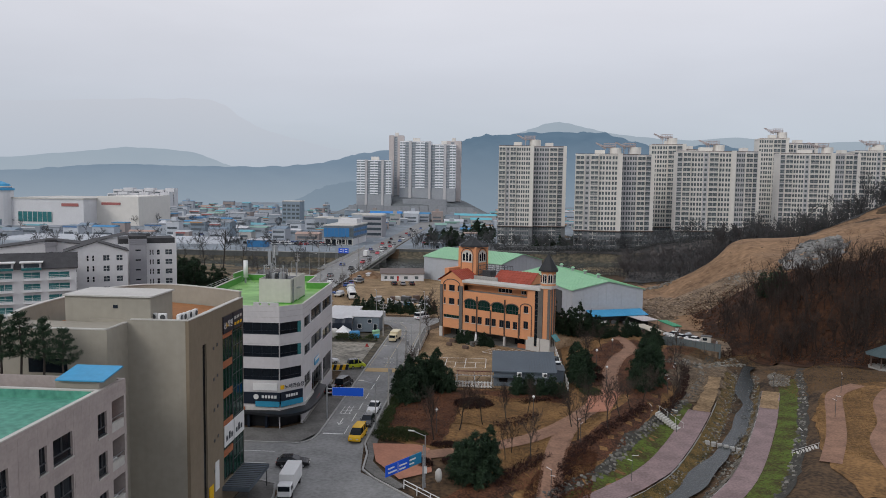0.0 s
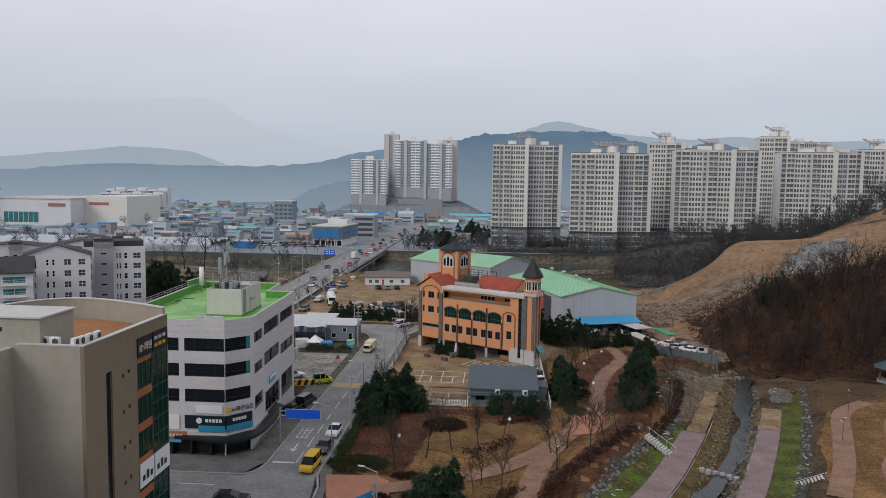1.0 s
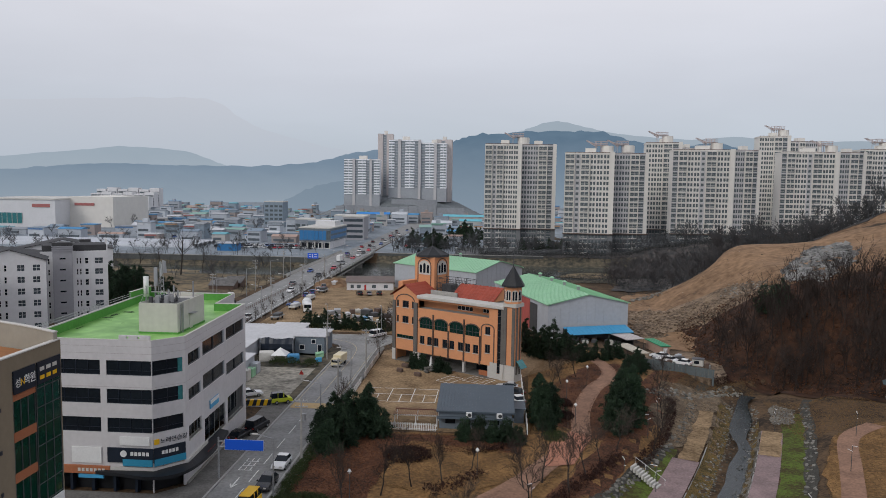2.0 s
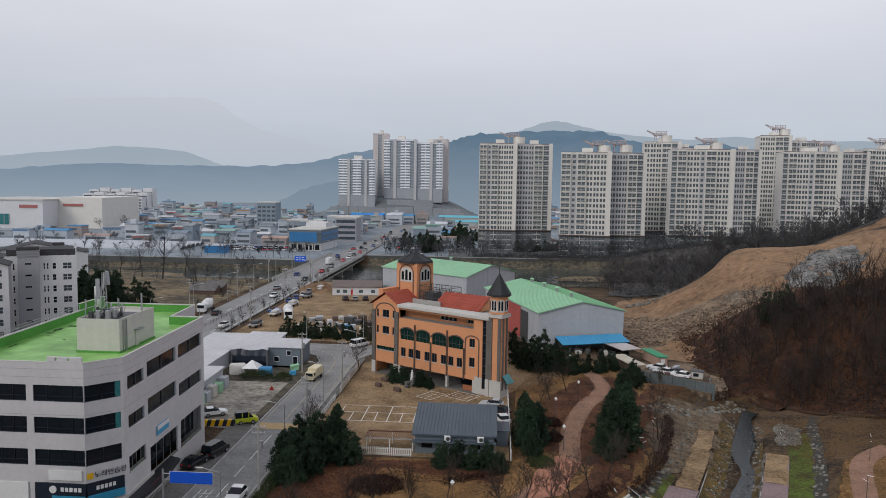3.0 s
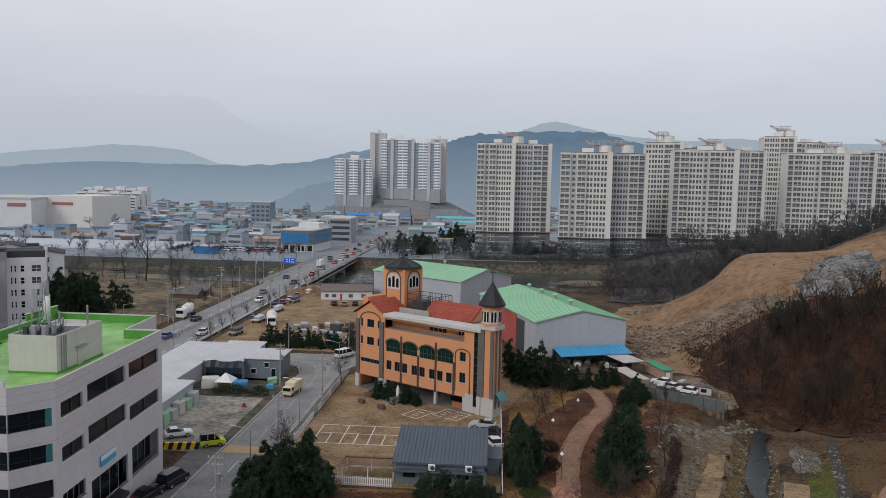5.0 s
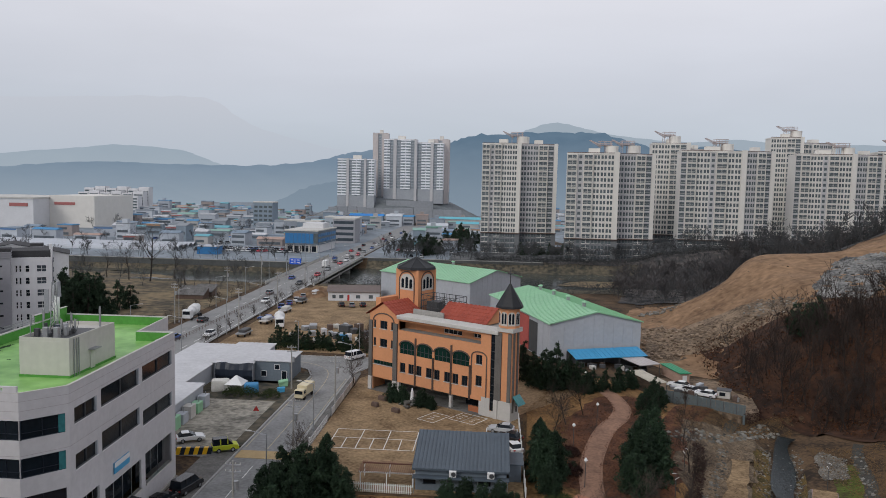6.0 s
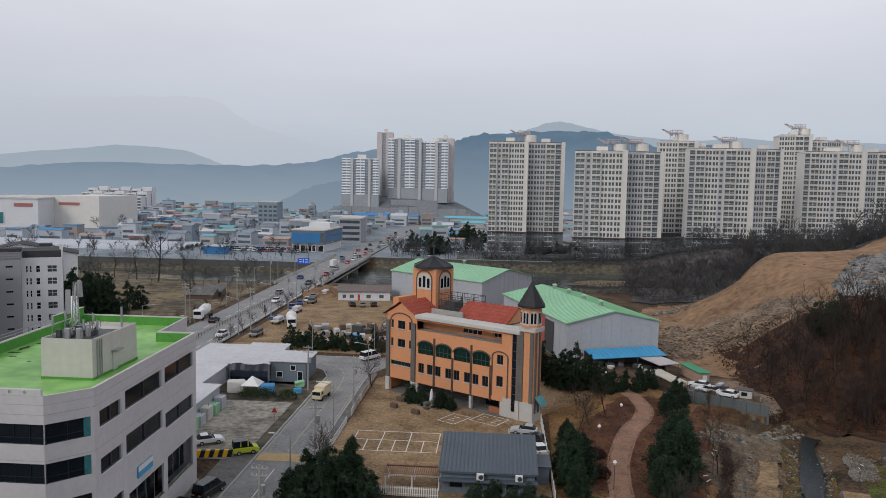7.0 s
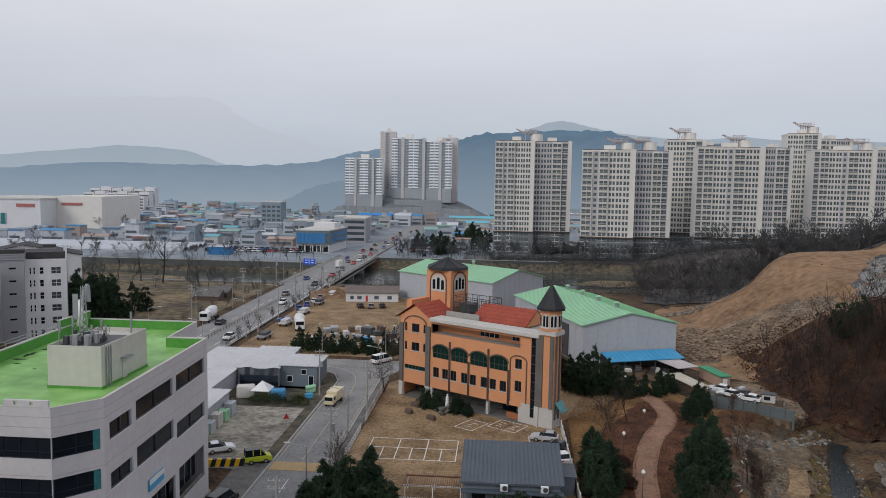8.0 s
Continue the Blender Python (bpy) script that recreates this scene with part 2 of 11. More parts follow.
SIGN_TEAL = mat("teal_road_sign", (0.02, 0.20, 0.36), 0.45, 0.05, 2.0)
SIGN_NAVY = mat("dark_shop_sign", (0.012, 0.018, 0.03), 0.4, 0.2, 2.0)
SIGN_CYAN = mat("cyan_shop_banner", (0.03, 0.24, 0.38), 0.5, 0.1, 2.0)
YELLOW_P = mat("yellow_paint", (0.72, 0.42, 0.015), 0.45, 0.08, 2.0)
LIME_P = mat("lime_yellow_paint", (0.45, 0.50, 0.03), 0.5, 0.1, 2.0)
RED_P = mat("red_paint", (0.42, 0.035, 0.03), 0.5, 0.15, 2.0)
CREAM_P = mat("cream_van_paint", (0.62, 0.54, 0.36), 0.4, 0.06, 2.0)
CAR_WHITE = mat("white_car_paint", (0.70, 0.70, 0.70), 0.25, 0.03, 2.0, spec=0.5)
CAR_BLACK = mat("black_car_paint", (0.012, 0.012, 0.014), 0.2, 0.1, 2.0, spec=0.5)
CAR_GREY = mat("silver_grey_car_paint", (0.20, 0.21, 0.22), 0.3, 0.05, 2.0, spec=0.5)
CAR_SILVER = mat("silver_car_paint", (0.42, 0.43, 0.44), 0.3, 0.05, 2.0, spec=0.5)
CAR_BLUE = mat("blue_car_paint", (0.03, 0.09, 0.30), 0.3, 0.05, 2.0, spec=0.5)
CAR_RED = mat("red_car_paint", (0.50, 0.03, 0.05), 0.3, 0.05, 2.0, spec=0.5)
RUBBER = mat("black_rubber", (0.018, 0.018, 0.018), 0.85, 0.2, 3.0)
PLASTIC_W = mat("dull_film_sheet", (0.42, 0.445, 0.48), 0.5, 0.14, 0.3)
TARP_BLUE = mat("blue_tarpaulin", (0.05, 0.22, 0.42), 0.6, 0.2, 0.8)
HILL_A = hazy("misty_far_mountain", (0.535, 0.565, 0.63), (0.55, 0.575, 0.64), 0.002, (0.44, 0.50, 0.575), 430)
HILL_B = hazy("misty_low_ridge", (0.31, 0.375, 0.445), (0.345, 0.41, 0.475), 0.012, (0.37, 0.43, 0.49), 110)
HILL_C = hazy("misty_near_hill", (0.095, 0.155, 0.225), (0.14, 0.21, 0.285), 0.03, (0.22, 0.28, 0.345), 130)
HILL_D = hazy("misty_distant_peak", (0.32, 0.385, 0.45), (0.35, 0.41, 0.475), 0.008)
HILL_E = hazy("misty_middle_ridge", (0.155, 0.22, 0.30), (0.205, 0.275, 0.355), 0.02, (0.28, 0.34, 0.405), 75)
PINK_STEEL = mat("dusty_pink_steel", (0.42, 0.355, 0.345), 0.7, 0.1, 0.3)
OCHRE_GRASS = mat("ochre_reed_grass", (0.055, 0.045, 0.013), 0.95, 0.3, 1.4, 0.5, col2=(0.16, 0.10, 0.03), fine=8, hard=1.9)
GRAVEL = mat("brown_stream_gravel", (0.065, 0.046, 0.03), 0.95, 0.3, 1.6, 0.9, col2=(0.19, 0.14, 0.09), fine=7, hard=1.8)
SHOP_DARK = mat("black_shop_steel", (0.014, 0.015, 0.018), 0.35, 0.3, 2.0)
# far town walls and roofs: distance haze is lightened and blued into the paint
FAR_WALLS = [mat("hazed_far_wall_" + nm, c, 0.85, 0.12, 0.15) for nm, c in (("white", (0.48, 0.51, 0.55)), ("pale", (0.38, 0.41, 0.45)), ("grey", (0.27, 0.30, 0.335)), ("slate", (0.215, 0.265, 0.31)), ("buff", (0.40, 0.39, 0.38)), ("clay", (0.31, 0.265, 0.25)))]
FAR_ROOFS = [mat("hazed_far_roof_" + nm, c, 0.7, 0.15, 0.2) for nm, c in (("white", (0.52, 0.53, 0.55)), ("pale", (0.38, 0.395, 0.415)), ("grey", (0.24, 0.26, 0.28)), ("dark", (0.18, 0.205, 0.225)), ("slate", (0.20, 0.255, 0.31)), ("blue", (0.07, 0.24, 0.44)), ("teal", (0.14, 0.36, 0.42)), ("green", (0.24, 0.38, 0.33)), ("orange", (0.38, 0.27, 0.225)))]
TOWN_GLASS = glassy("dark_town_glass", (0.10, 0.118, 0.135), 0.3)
TOWN_SIGNS = [mat("town_sign_" + nm, c, 0.6, 0.1, 0.5) for nm, c in (("red", (0.36, 0.13, 0.12)), ("blue", (0.10, 0.20, 0.38)), ("orange", (0.42, 0.24, 0.12)), ("white", (0.58, 0.59, 0.61)), ("green", (0.16, 0.30, 0.24)))]
PINK_PAINT = mat("dull_pink_apartment_paint", (0.50, 0.455, 0.44), 0.85, 0.06, 0.1)
# far tower greys kept pale: haze mixed into recess, glass and wooded rise
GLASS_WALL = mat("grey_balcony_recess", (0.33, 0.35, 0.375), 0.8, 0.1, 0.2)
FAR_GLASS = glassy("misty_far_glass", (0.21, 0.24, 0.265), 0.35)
RISE = mat("hazed_wooded_rise", (0.14, 0.155, 0.162), 0.95, 0.35, 0.08)
# ground grey lifted and blued for the haze over the far town
FAR_PAVE = mat("hazed_far_ground", (0.205, 0.235, 0.26), 0.9, 0.35, 0.12, fine=6)
# brush ground lightened and blued, so its colour carries the haze
THICKET = mat("hazed_brush_ground", (0.045, 0.048, 0.052), 0.95, 0.3, 0.12, 0.4, col2=(0.115, 0.102, 0.092), fine=8, hard=1.8)
TOWER_YARD = mat("dark_tower_grounds", (0.055, 0.062, 0.066), 0.95, 0.3, 0.1, 0.2, col2=(0.15, 0.155, 0.155), fine=6, hard=2.0)
RIVER_WALL = mat("dark_river_wall", (0.085, 0.09, 0.088), 0.9, 0.25, 0.4, streak=0.5)
SCRUB = leafy("grey_brown_winter_scrub", (0.032, 0.037, 0.040), (0.075, 0.074, 0.072), 0.9)
APT_BRIGHT = mat("bright_white_apartment_paint", (0.8, 0.81, 0.83), 0.85, 0.05, 0.1)
BANK = mat("dull_river_bank", (0.045, 0.047, 0.038), 0.95, 0.3, 0.2, 0.3, col2=(0.135, 0.112, 0.075), fine=8, hard=1.8)
PALE_GRAVEL = mat("pale_river_gravel", (0.075, 0.065, 0.052), 0.95, 0.4, 1.2, 0.9, col2=(0.19, 0.17, 0.14), fine=9, hard=1.6)
DAMP_GREEN = mat("damp_stained_roof_coating", (0.016, 0.045, 0.012), 0.8, 0.3, 0.8)
# paler blue-grey copy of the twig colour, with the mist in it
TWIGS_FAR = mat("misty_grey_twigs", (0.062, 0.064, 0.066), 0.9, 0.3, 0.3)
# thicket twigs brightened towards blue for the haze
TWIGS_DARK = mat("hazed_blue_grey_twigs", (0.058, 0.062, 0.07), 0.9, 0.3, 0.1, col2=(0.095, 0.083, 0.078))
GLASS_SLATE = glassy("slate_window_glass", (0.055, 0.07, 0.085), 0.2)
LOT = mat("stained_lot_concrete", (0.18, 0.168, 0.138), 0.9, 0.3, 0.5, 0.1, col2=(0.38, 0.35, 0.29), fine=6, hard=1.7)
STONE_BED = mat("dark_bank_between_stones", (0.05, 0.047, 0.04), 0.95, 0.4, 2.0, 0.6)
PAINT_PALE = mat("faded_yellow_road_paint", (0.42, 0.36, 0.24), 0.7, 0.3, 3.0)
MEADOW = mat("tan_river_meadow", (0.08, 0.07, 0.05), 0.95, 0.3, 0.15, 0.3, col2=(0.22, 0.165, 0.095), fine=7, hard=1.9)
GLASS_JADE = glassy("jade_tinted_glass", (0.003, 0.034, 0.022), 0.1, 0.3)

# ---- building tools ----
def mesh_of(name, bm, material, smooth=False):
    me = bpy.data.meshes.new(name)
    bm.normal_update()
    bm.to_mesh(me)
    bm.free()
    me.materials.append(material)
    if smooth:
        me.polygons.foreach_set("use_smooth", [True] * len(me.polygons))
    return me


def part(name, bm, material, parent, label="", smooth=False):
    if name == "roof":
        bmesh.ops.remove_doubles(bm, verts=bm.verts[:], dist=0.002)
    ob = new(name, mesh_of(name, bm, material, smooth))
    ob.parent = parent
    if label:
        ob["label"] = label
    return ob


def piece(name, me, parent, m=None):
    """One more object on a mesh that is shared."""
    ob = new(name, me)
    ob.parent = parent
    if m is not None:
        ob.matrix_basis = m
    return ob


def thing(name, label, category, m=None, group="", kind=""):
    ob = new(name)
    ob.empty_display_size = 0.3
    if m is not None:
        ob.matrix_basis = m
    return tagged(ob, label, category, group, kind)


def B():
    return bmesh.new()


def box(bm, x0, y0, z0, x1, y1, z1, m=None):
    vs = [bm.verts.new((x, y, z)) for z in (z0, z1) for x, y in ((x0, y0), (x1, y0), (x1, y1), (x0, y1))]
    for f in ((3, 2, 1, 0), (4, 5, 6, 7), (0, 1, 5, 4), (1, 2, 6, 5), (2, 3, 7, 6), (3, 0, 4, 7)):
        bm.faces.new([vs[i] for i in f])
    if m is not None:
        for v in vs:
            v.co = m @ v.co
    return bm


def cbox(cx, cy, z0, sx, sy, sz, m=None):
    return box(B(), cx - sx / 2, cy - sy / 2, z0, cx + sx / 2, cy + sy / 2, z0 + sz, m)


def prism(bm, pts, z0, z1, caps=True):
    lo = [bm.verts.new((p[0], p[1], z0 if not callable(z0) else z0(*p))) for p in pts]
    hi = [bm.verts.new((p[0], p[1], z1)) for p in pts]
    n = len(pts)
    for i in range(n):
        bm.faces.new((lo[i], lo[(i + 1) % n], hi[(i + 1) % n], hi[i]))
    if caps:
        bm.faces.new(hi)
        bm.faces.new(lo[::-1])
    return bm


def tube(bm, a, b, r0, r1=None, n=8, caps=True):
    a, b = Vector(a), Vector(b)
    r1 = r0 if r1 is None else r1
    d = (b - a).normalized()
    u = d.orthogonal().normalized()
    w = d.cross(u)
    ra = [bm.verts.new(a + (u * math.cos(t) + w * math.sin(t)) * r0) for t in [2 * math.pi * i / n for i in range(n)]]
    rb = [bm.verts.new(b + (u * math.cos(t) + w * math.sin(t)) * r1) for t in [2 * math.pi * i / n for i in range(n)]]
    for i in range(n):
        bm.faces.new((ra[i], ra[(i + 1) % n], rb[(i + 1) % n], rb[i]))
    if caps:
        bm.faces.new(rb)
        bm.faces.new(ra[::-1])
    return bm


def face(bm, *pts):
    return bm.faces.new([bm.verts.new(p) for p in pts])


def soften(bm, w=0.05, seg=1):
    bmesh.ops.bevel(bm, geom=bm.edges[:], offset=w, segments=seg, affect="EDGES", profile=0.5)
    return bm


def sweep(bm, path, z0, z1, wdt):
    """An upright band wdt thick along a plan line, from z0 to z1."""
    P = [Vector((p[0], p[1], 0)) for p in path]
    rows = []
    for i, p in enumerate(P):
        d = (P[min(i + 1, len(P) - 1)] - P[max(i - 1, 0)]).normalized()
        nrm = Vector((-d.y, d.x, 0)) * wdt / 2
        rows.append([bm.verts.new((*(p + s * nrm).xy, z)) for s, z in ((-1, z0), (1, z0), (1, z1), (-1, z1))])
    for a, b in zip(rows, rows[1:]):
        for i in range(4):
            bm.faces.new((a[i], a[(i + 1) % 4], b[(i + 1) % 4], b[i]))
    bm.faces.new(rows[0][::-1])
    bm.faces.new(rows[-1])
    return bm


def holed(bm, L, H, th, holes, m=None):
    """A wall L long and H high (local x, z), th thick towards +y, with rectangular holes (x0, z0, x1, z1)."""
    xs = sorted({0.0, L, *[v for h in holes for v in (h[0], h[2])]})
    zs = sorted({0.0, H, *[v for h in holes for v in (h[1], h[3])]})
    solid = {}
    for i in range(len(xs) - 1):
        for k in range(len(zs) - 1):
            cx, cz = (xs[i] + xs[i + 1]) / 2, (zs[k] + zs[k + 1]) / 2
            solid[i, k] = not any(h[0] < cx < h[2] and h[1] < cz < h[3] for h in holes)
    memo = {}

    def v(i, k, y):
        key = (i, k, y)
        if key not in memo:
            memo[key] = bm.verts.new((xs[i], y, zs[k]))
        return memo[key]
    for (i, k), s in solid.items():
        if not s:
            continue
        bm.faces.new((v(i, k, 0), v(i + 1, k, 0), v(i + 1, k + 1, 0), v(i, k + 1, 0)))
        bm.faces.new((v(i, k, th), v(i, k + 1, th), v(i + 1, k + 1, th), v(i + 1, k, th)))
        for (di, dk), (p, q) in {(-1, 0): ((0, 1), (0, 0)), (1, 0): ((1, 0), (1, 1)), (0, -1): ((0, 0), (1, 0)), (0, 1): ((1, 1), (0, 1))}.items():
            if not solid.get((i + di, k + dk), False):
                a, b = (i + p[0], k + p[1]), (i + q[0], k + q[1])
                bm.faces.new((v(*b, 0), v(*a, 0), v(*a, th), v(*b, th)))
    if m is not None:
        for w in memo.values():
            w.co = m @ w.co
    return bm


def along(a, b, z=0.0):
    """A local frame with x from a to b in plan and y to the left of it (behind a face whose outside is to the right)."""
    ang = math.degrees(math.atan2(b[1] - a[1], b[0] - a[0]))
    return pose(a[0], a[1], z, 0, 0, ang)


def fillbox(bm):
    bmesh.ops.recalc_face_normals(bm, faces=bm.faces[:])
    return bm

# ---- the lie of the land ----
STREAM = [(-30, 20), (-8, 58), (8, 80), (17, 92), (27, 103.5), (34, 115), (43, 135), (49, 150), (53.5, 162), (59, 178), (66, 187), (82, 193)]
TOE = [(30, 420), (50, 330), (52, 280), (52, 245), (57, 215), (64, 193), (80, 176), (105, 166), (150, 150), (260, 120), (500, 120), (500, 600), (30, 600)]


def poly_dist(X, Y, pts, closed=False):
    best = np.full(X.shape, 1e9)
    side = np.zeros(X.shape)
    q = list(zip(pts, pts[1:] + pts[:1])) if closed else list(zip(pts, pts[1:]))
    for (ax, ay), (bx, by) in q:
        dx, dy = bx - ax, by - ay
        t = np.clip(((X - ax) * dx + (Y - ay) * dy) / (dx * dx + dy * dy), 0, 1)
        d = np.hypot(X - ax - t * dx, Y - ay - t * dy)
        s = np.where((X - ax) * dy - (Y - ay) * dx > 0, 1.0, -1.0)
        side = np.where(d < best, s, side)
        best = np.minimum(best, d)
    return best, side


def inside(X, Y, pts):
    r = np.zeros(X.shape, bool)
    for (ax, ay), (bx, by) in zip(pts, pts[1:] + pts[:1]):
        if ay == by:
            continue
        c = ((ay > Y) != (by > Y)) & (X < (bx - ax) * (Y - ay) / (by - ay) + ax)
        r ^= c
    return r


def sm(a, b, x):
    t = np.clip((x - a) / (b - a), 0, 1)
    return t * t * (3 - 2 * t)


def waves(X, Y, k):
    return (np.sin(X * k + 1.3 + 0.7 * np.sin(Y * k * 0.8)) + np.sin(Y * k * 1.27 + 2.1 + 0.9 * np.sin(X * k * 0.61)) + np.sin((X + Y) * k * 0.71 + 0.4)) / 3


PROFILE_D = [-30, -17, -14.2, -10.8, -8.8, -4.3, -3.9, -2.8, 0, 2.3, 2.9, 3.2, 7.2, 11, 13.5, 22, 40]
PROFILE_Z = [-0.4, -0.9, -1.2, -2.9, -3.3, -3.3, -3.7, -4.5, -4.7, -4.5, -3.7, -3.35, -3.3, -2.9, -1.4, -1.0, -0.6]


def height(X, Y):
    X, Y = np.asarray(X, float), np.asarray(Y, float)
    d, side = poly_dist(X, Y, STREAM)
    d = d * side
    z = np.interp(d, PROFILE_D, PROFILE_Z)
    keep = sm(204, 190, Y) * sm(-36, -18, d) * sm(60, 30, d) * sm(-24, -6, X + 0.15 * (Y - 100))
    z = z * keep
    # the river across the valley
    near, far = 339 + 4 * np.sin(X / 60.0), 399 + 29 * sm(-80, -66, X)
    z = z - 5.2 * sm(near - 4, near + 7, Y) * sm(far + 4, far - 7, Y)
    # the rise under the far white towers
    z = z + 25.5 * np.exp(-(((X + 92) / 75) ** 2 + ((Y - 835) / 62) ** 2) ** 2)
    # the sunken yard at the foot of the hill
    z = z - 1.7 * sm(34, 42, X) * sm(188, 196, Y) * sm(238, 226, Y) * sm(68, 58, X)
    # hill and spoil heap
    hd, _ = poly_dist(X, Y, TOE, True)
    s = np.where(inside(X, Y, TOE), hd, 0)
    rise = np.interp(s, [0, 8, 25, 33, 44, 60, 80, 120, 400], [0, 2.2, 11, 15.5, 17.5, 21, 27, 41, 75])
    west = sm(96, 76, X)
    back = 1 - sm(282 - 10 * west, 345 - 47 * west, Y - 0.25 * np.maximum(X - 100, 0))
    z = z + rise * ((0.25 - 0.22 * west) * (1 - back) + back) + np.where(s > 5, waves(X, Y, 0.16) * 0.9 + waves(X, Y, 0.5) * 0.3, 0)
    z = z + 3.3 * np.exp(-(((X - 91) / 13) ** 2 + ((Y - 285) / 22) ** 2)) - 1.6 * np.exp(-(((X - 118) / 10) ** 2 + ((Y - 294) / 16) ** 2))
    return z


def cuts():
    xs = [*np.arange(-3200, -400, 400), *np.arange(-400, -80, 20), *np.arange(-80, 0, 5), *np.arange(0, 130, 2.0), *np.arange(130, 300, 10), *np.arange(300, 600, 50), *np.arange(600, 3201, 400)]
    ys = [*np.arange(-400, 40, 40), *np.arange(40, 330, 2.5), *np.arange(330, 441, 3), *np.arange(441, 600, 15), *np.arange(600, 1200, 20), *np.arange(1200, 4001, 400)]
    return [float(x) for x in xs], [float(y) for y in ys]


GX, GY = cuts()
GXA, GYA = np.array(GX), np.array(GY)
GH = height(*np.meshgrid(GX, GY)).tolist()


def hz(x, y):
    """Height of the land's sheet at a place."""
    i = min(max(int(GXA.searchsorted(x)) - 1, 0), len(GX) - 2)
    j = min(max(int(GYA.searchsorted(y)) - 1, 0), len(GY) - 2)
    u, v = (x - GX[i]) / (GX[i + 1] - GX[i]), (y - GY[j]) / (GY[j + 1] - GY[j])
    return (GH[j][i] * (1 - u) + GH[j][i + 1] * u) * (1 - v) + (GH[j + 1][i] * (1 - u) + GH[j + 1][i + 1] * u) * v


def sheet(name, xs, ys, material, **tags):
    X, Y = np.meshgrid(xs, ys)
    Z = height(X, Y)
    nx, ny = len(xs), len(ys)
    verts = np.stack([X.ravel(), Y.ravel(), Z.ravel()], 1)
    i = (np.arange(ny - 1)[:, None] * nx + np.arange(nx - 1)[None]).ravel()
    me = bpy.data.meshes.new(name)
    me.from_pydata(verts.tolist(), [], np.stack([i, i + 1, i + nx + 1, i + nx], 1).tolist())
    me.materials.append(material)
    me.polygons.foreach_set("use_smooth", [True] * len(me.polygons))
    return tagged(new(name, me), **tags)


def drape(name, pts, lift, material, parent=None, flat=None):
    """A patch of ground cover that follows the land, cut along the land's own grid."""
    bm = B()
    bm.faces.new([bm.verts.new((p[0], p[1], 0)) for p in pts])
    bmesh.ops.triangulate(bm, faces=bm.faces[:])
    if flat is None:
        lo, hi = [min(p[k] for p in pts) for k in (0, 1)], [max(p[k] for p in pts) for k in (0, 1)]
        for k, grid in ((0, GX), (1, GY)):
            for c in grid:
                if lo[k] < c < hi[k]:
                    co, no = [0, 0, 0], [0, 0, 0]
                    co[k], no[k] = c, 1
                    bmesh.ops.bisect_plane(bm, geom=bm.verts[:] + bm.edges[:] + bm.faces[:], plane_co=co, plane_no=no)
        X = np.array([v.co.x for v in bm.verts])
        Y = np.array([v.co.y for v in bm.verts])
        for v, z in zip(bm.verts, height(X, Y)):
            v.co.z = z + lift
    else:
        for v in bm.verts:
            v.co.z = flat + lift
    bm.normal_update()
    for f in bm.faces:
        if f.normal.z < 0:
            f.normal_flip()
    me = mesh_of(name, bm, material, True)
    ob = new(name, me)
    if parent:
        ob.parent = parent
    return ob


def ragged(pts, seed=1, amp=0.8, step=1.5):
    """The same outline with an uneven edge."""
    out = []
    for (ax, ay), (bx, by) in zip(pts, pts[1:] + pts[:1]):
        n = max(1, int(math.hypot(bx - ax, by - ay) / step))
        for k in range(n):
            x, y = ax + (bx - ax) * k / n, ay + (by - ay) * k / n
            v = noise.noise_vector(Vector((x * 0.35, y * 0.35, seed * 3.7)))
            out.append((x + amp * v.x * 1.6, y + amp * v.y * 1.6))
    return out


def ribbon(path, a, b):
    """Outline of a strip between offsets a and b to the right of a plan line."""
    P = [Vector(p) for p in path]
    L, R = [], []
    for i, p in enumerate(P):
        d = (P[min(i + 1, len(P) - 1)] - P[max(i - 1, 0)]).normalized()
        n = Vector((d.y, -d.x))
        L.append(tuple(p + n * a))
        R.append(tuple(p + n * b))
    return L + R[::-1]


def varied_ribbon(path, fa, fb):
    """Outline of a strip whose offsets to the right change with the distance up the valley."""
    left = [ribbon(path, float(fa(p[1])), float(fa(p[1])))[i] for i, p in enumerate(path)]
    right = [ribbon(path, float(fb(p[1])), float(fb(p[1])))[i] for i, p in enumerate(path)]
    return left + right[::-1]


def band_middle(y):
    """Where the boulders of the west bank lie, as an offset from the stream."""
    return np.interp(y, [92, 102, 108, 114, 126, 150, 168], [-11.0, -11.2, -12.4, -12.9, -11.8, -9.3, -8.8])


def smooth_line(pts, n=5):
    out = []
    for i in range(len(pts) - 1):
        p0, p1, p2, p3 = (Vector(pts[max(0, min(len(pts) - 1, j))]) for j in (i - 1, i, i + 1, i + 2))
        for k in range(n):
            t = k / n
            out.append(tuple(0.5 * (2 * p1 + (p2 - p0) * t + (2 * p0 - 5 * p1 + 4 * p2 - p3) * t * t + (3 * p1 - p0 - 3 * p2 + p3) * t ** 3)))
    return out + [tuple(pts[-1])]


ground = sheet("ground", GX, GY, SOIL, label="brown winter ground of valley and hillside", category="ground", kind="structure")

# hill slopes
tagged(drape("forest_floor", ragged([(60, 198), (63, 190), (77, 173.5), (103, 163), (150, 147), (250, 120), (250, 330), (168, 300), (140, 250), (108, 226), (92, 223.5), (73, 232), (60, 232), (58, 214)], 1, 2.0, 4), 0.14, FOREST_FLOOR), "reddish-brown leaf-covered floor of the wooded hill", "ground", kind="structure")
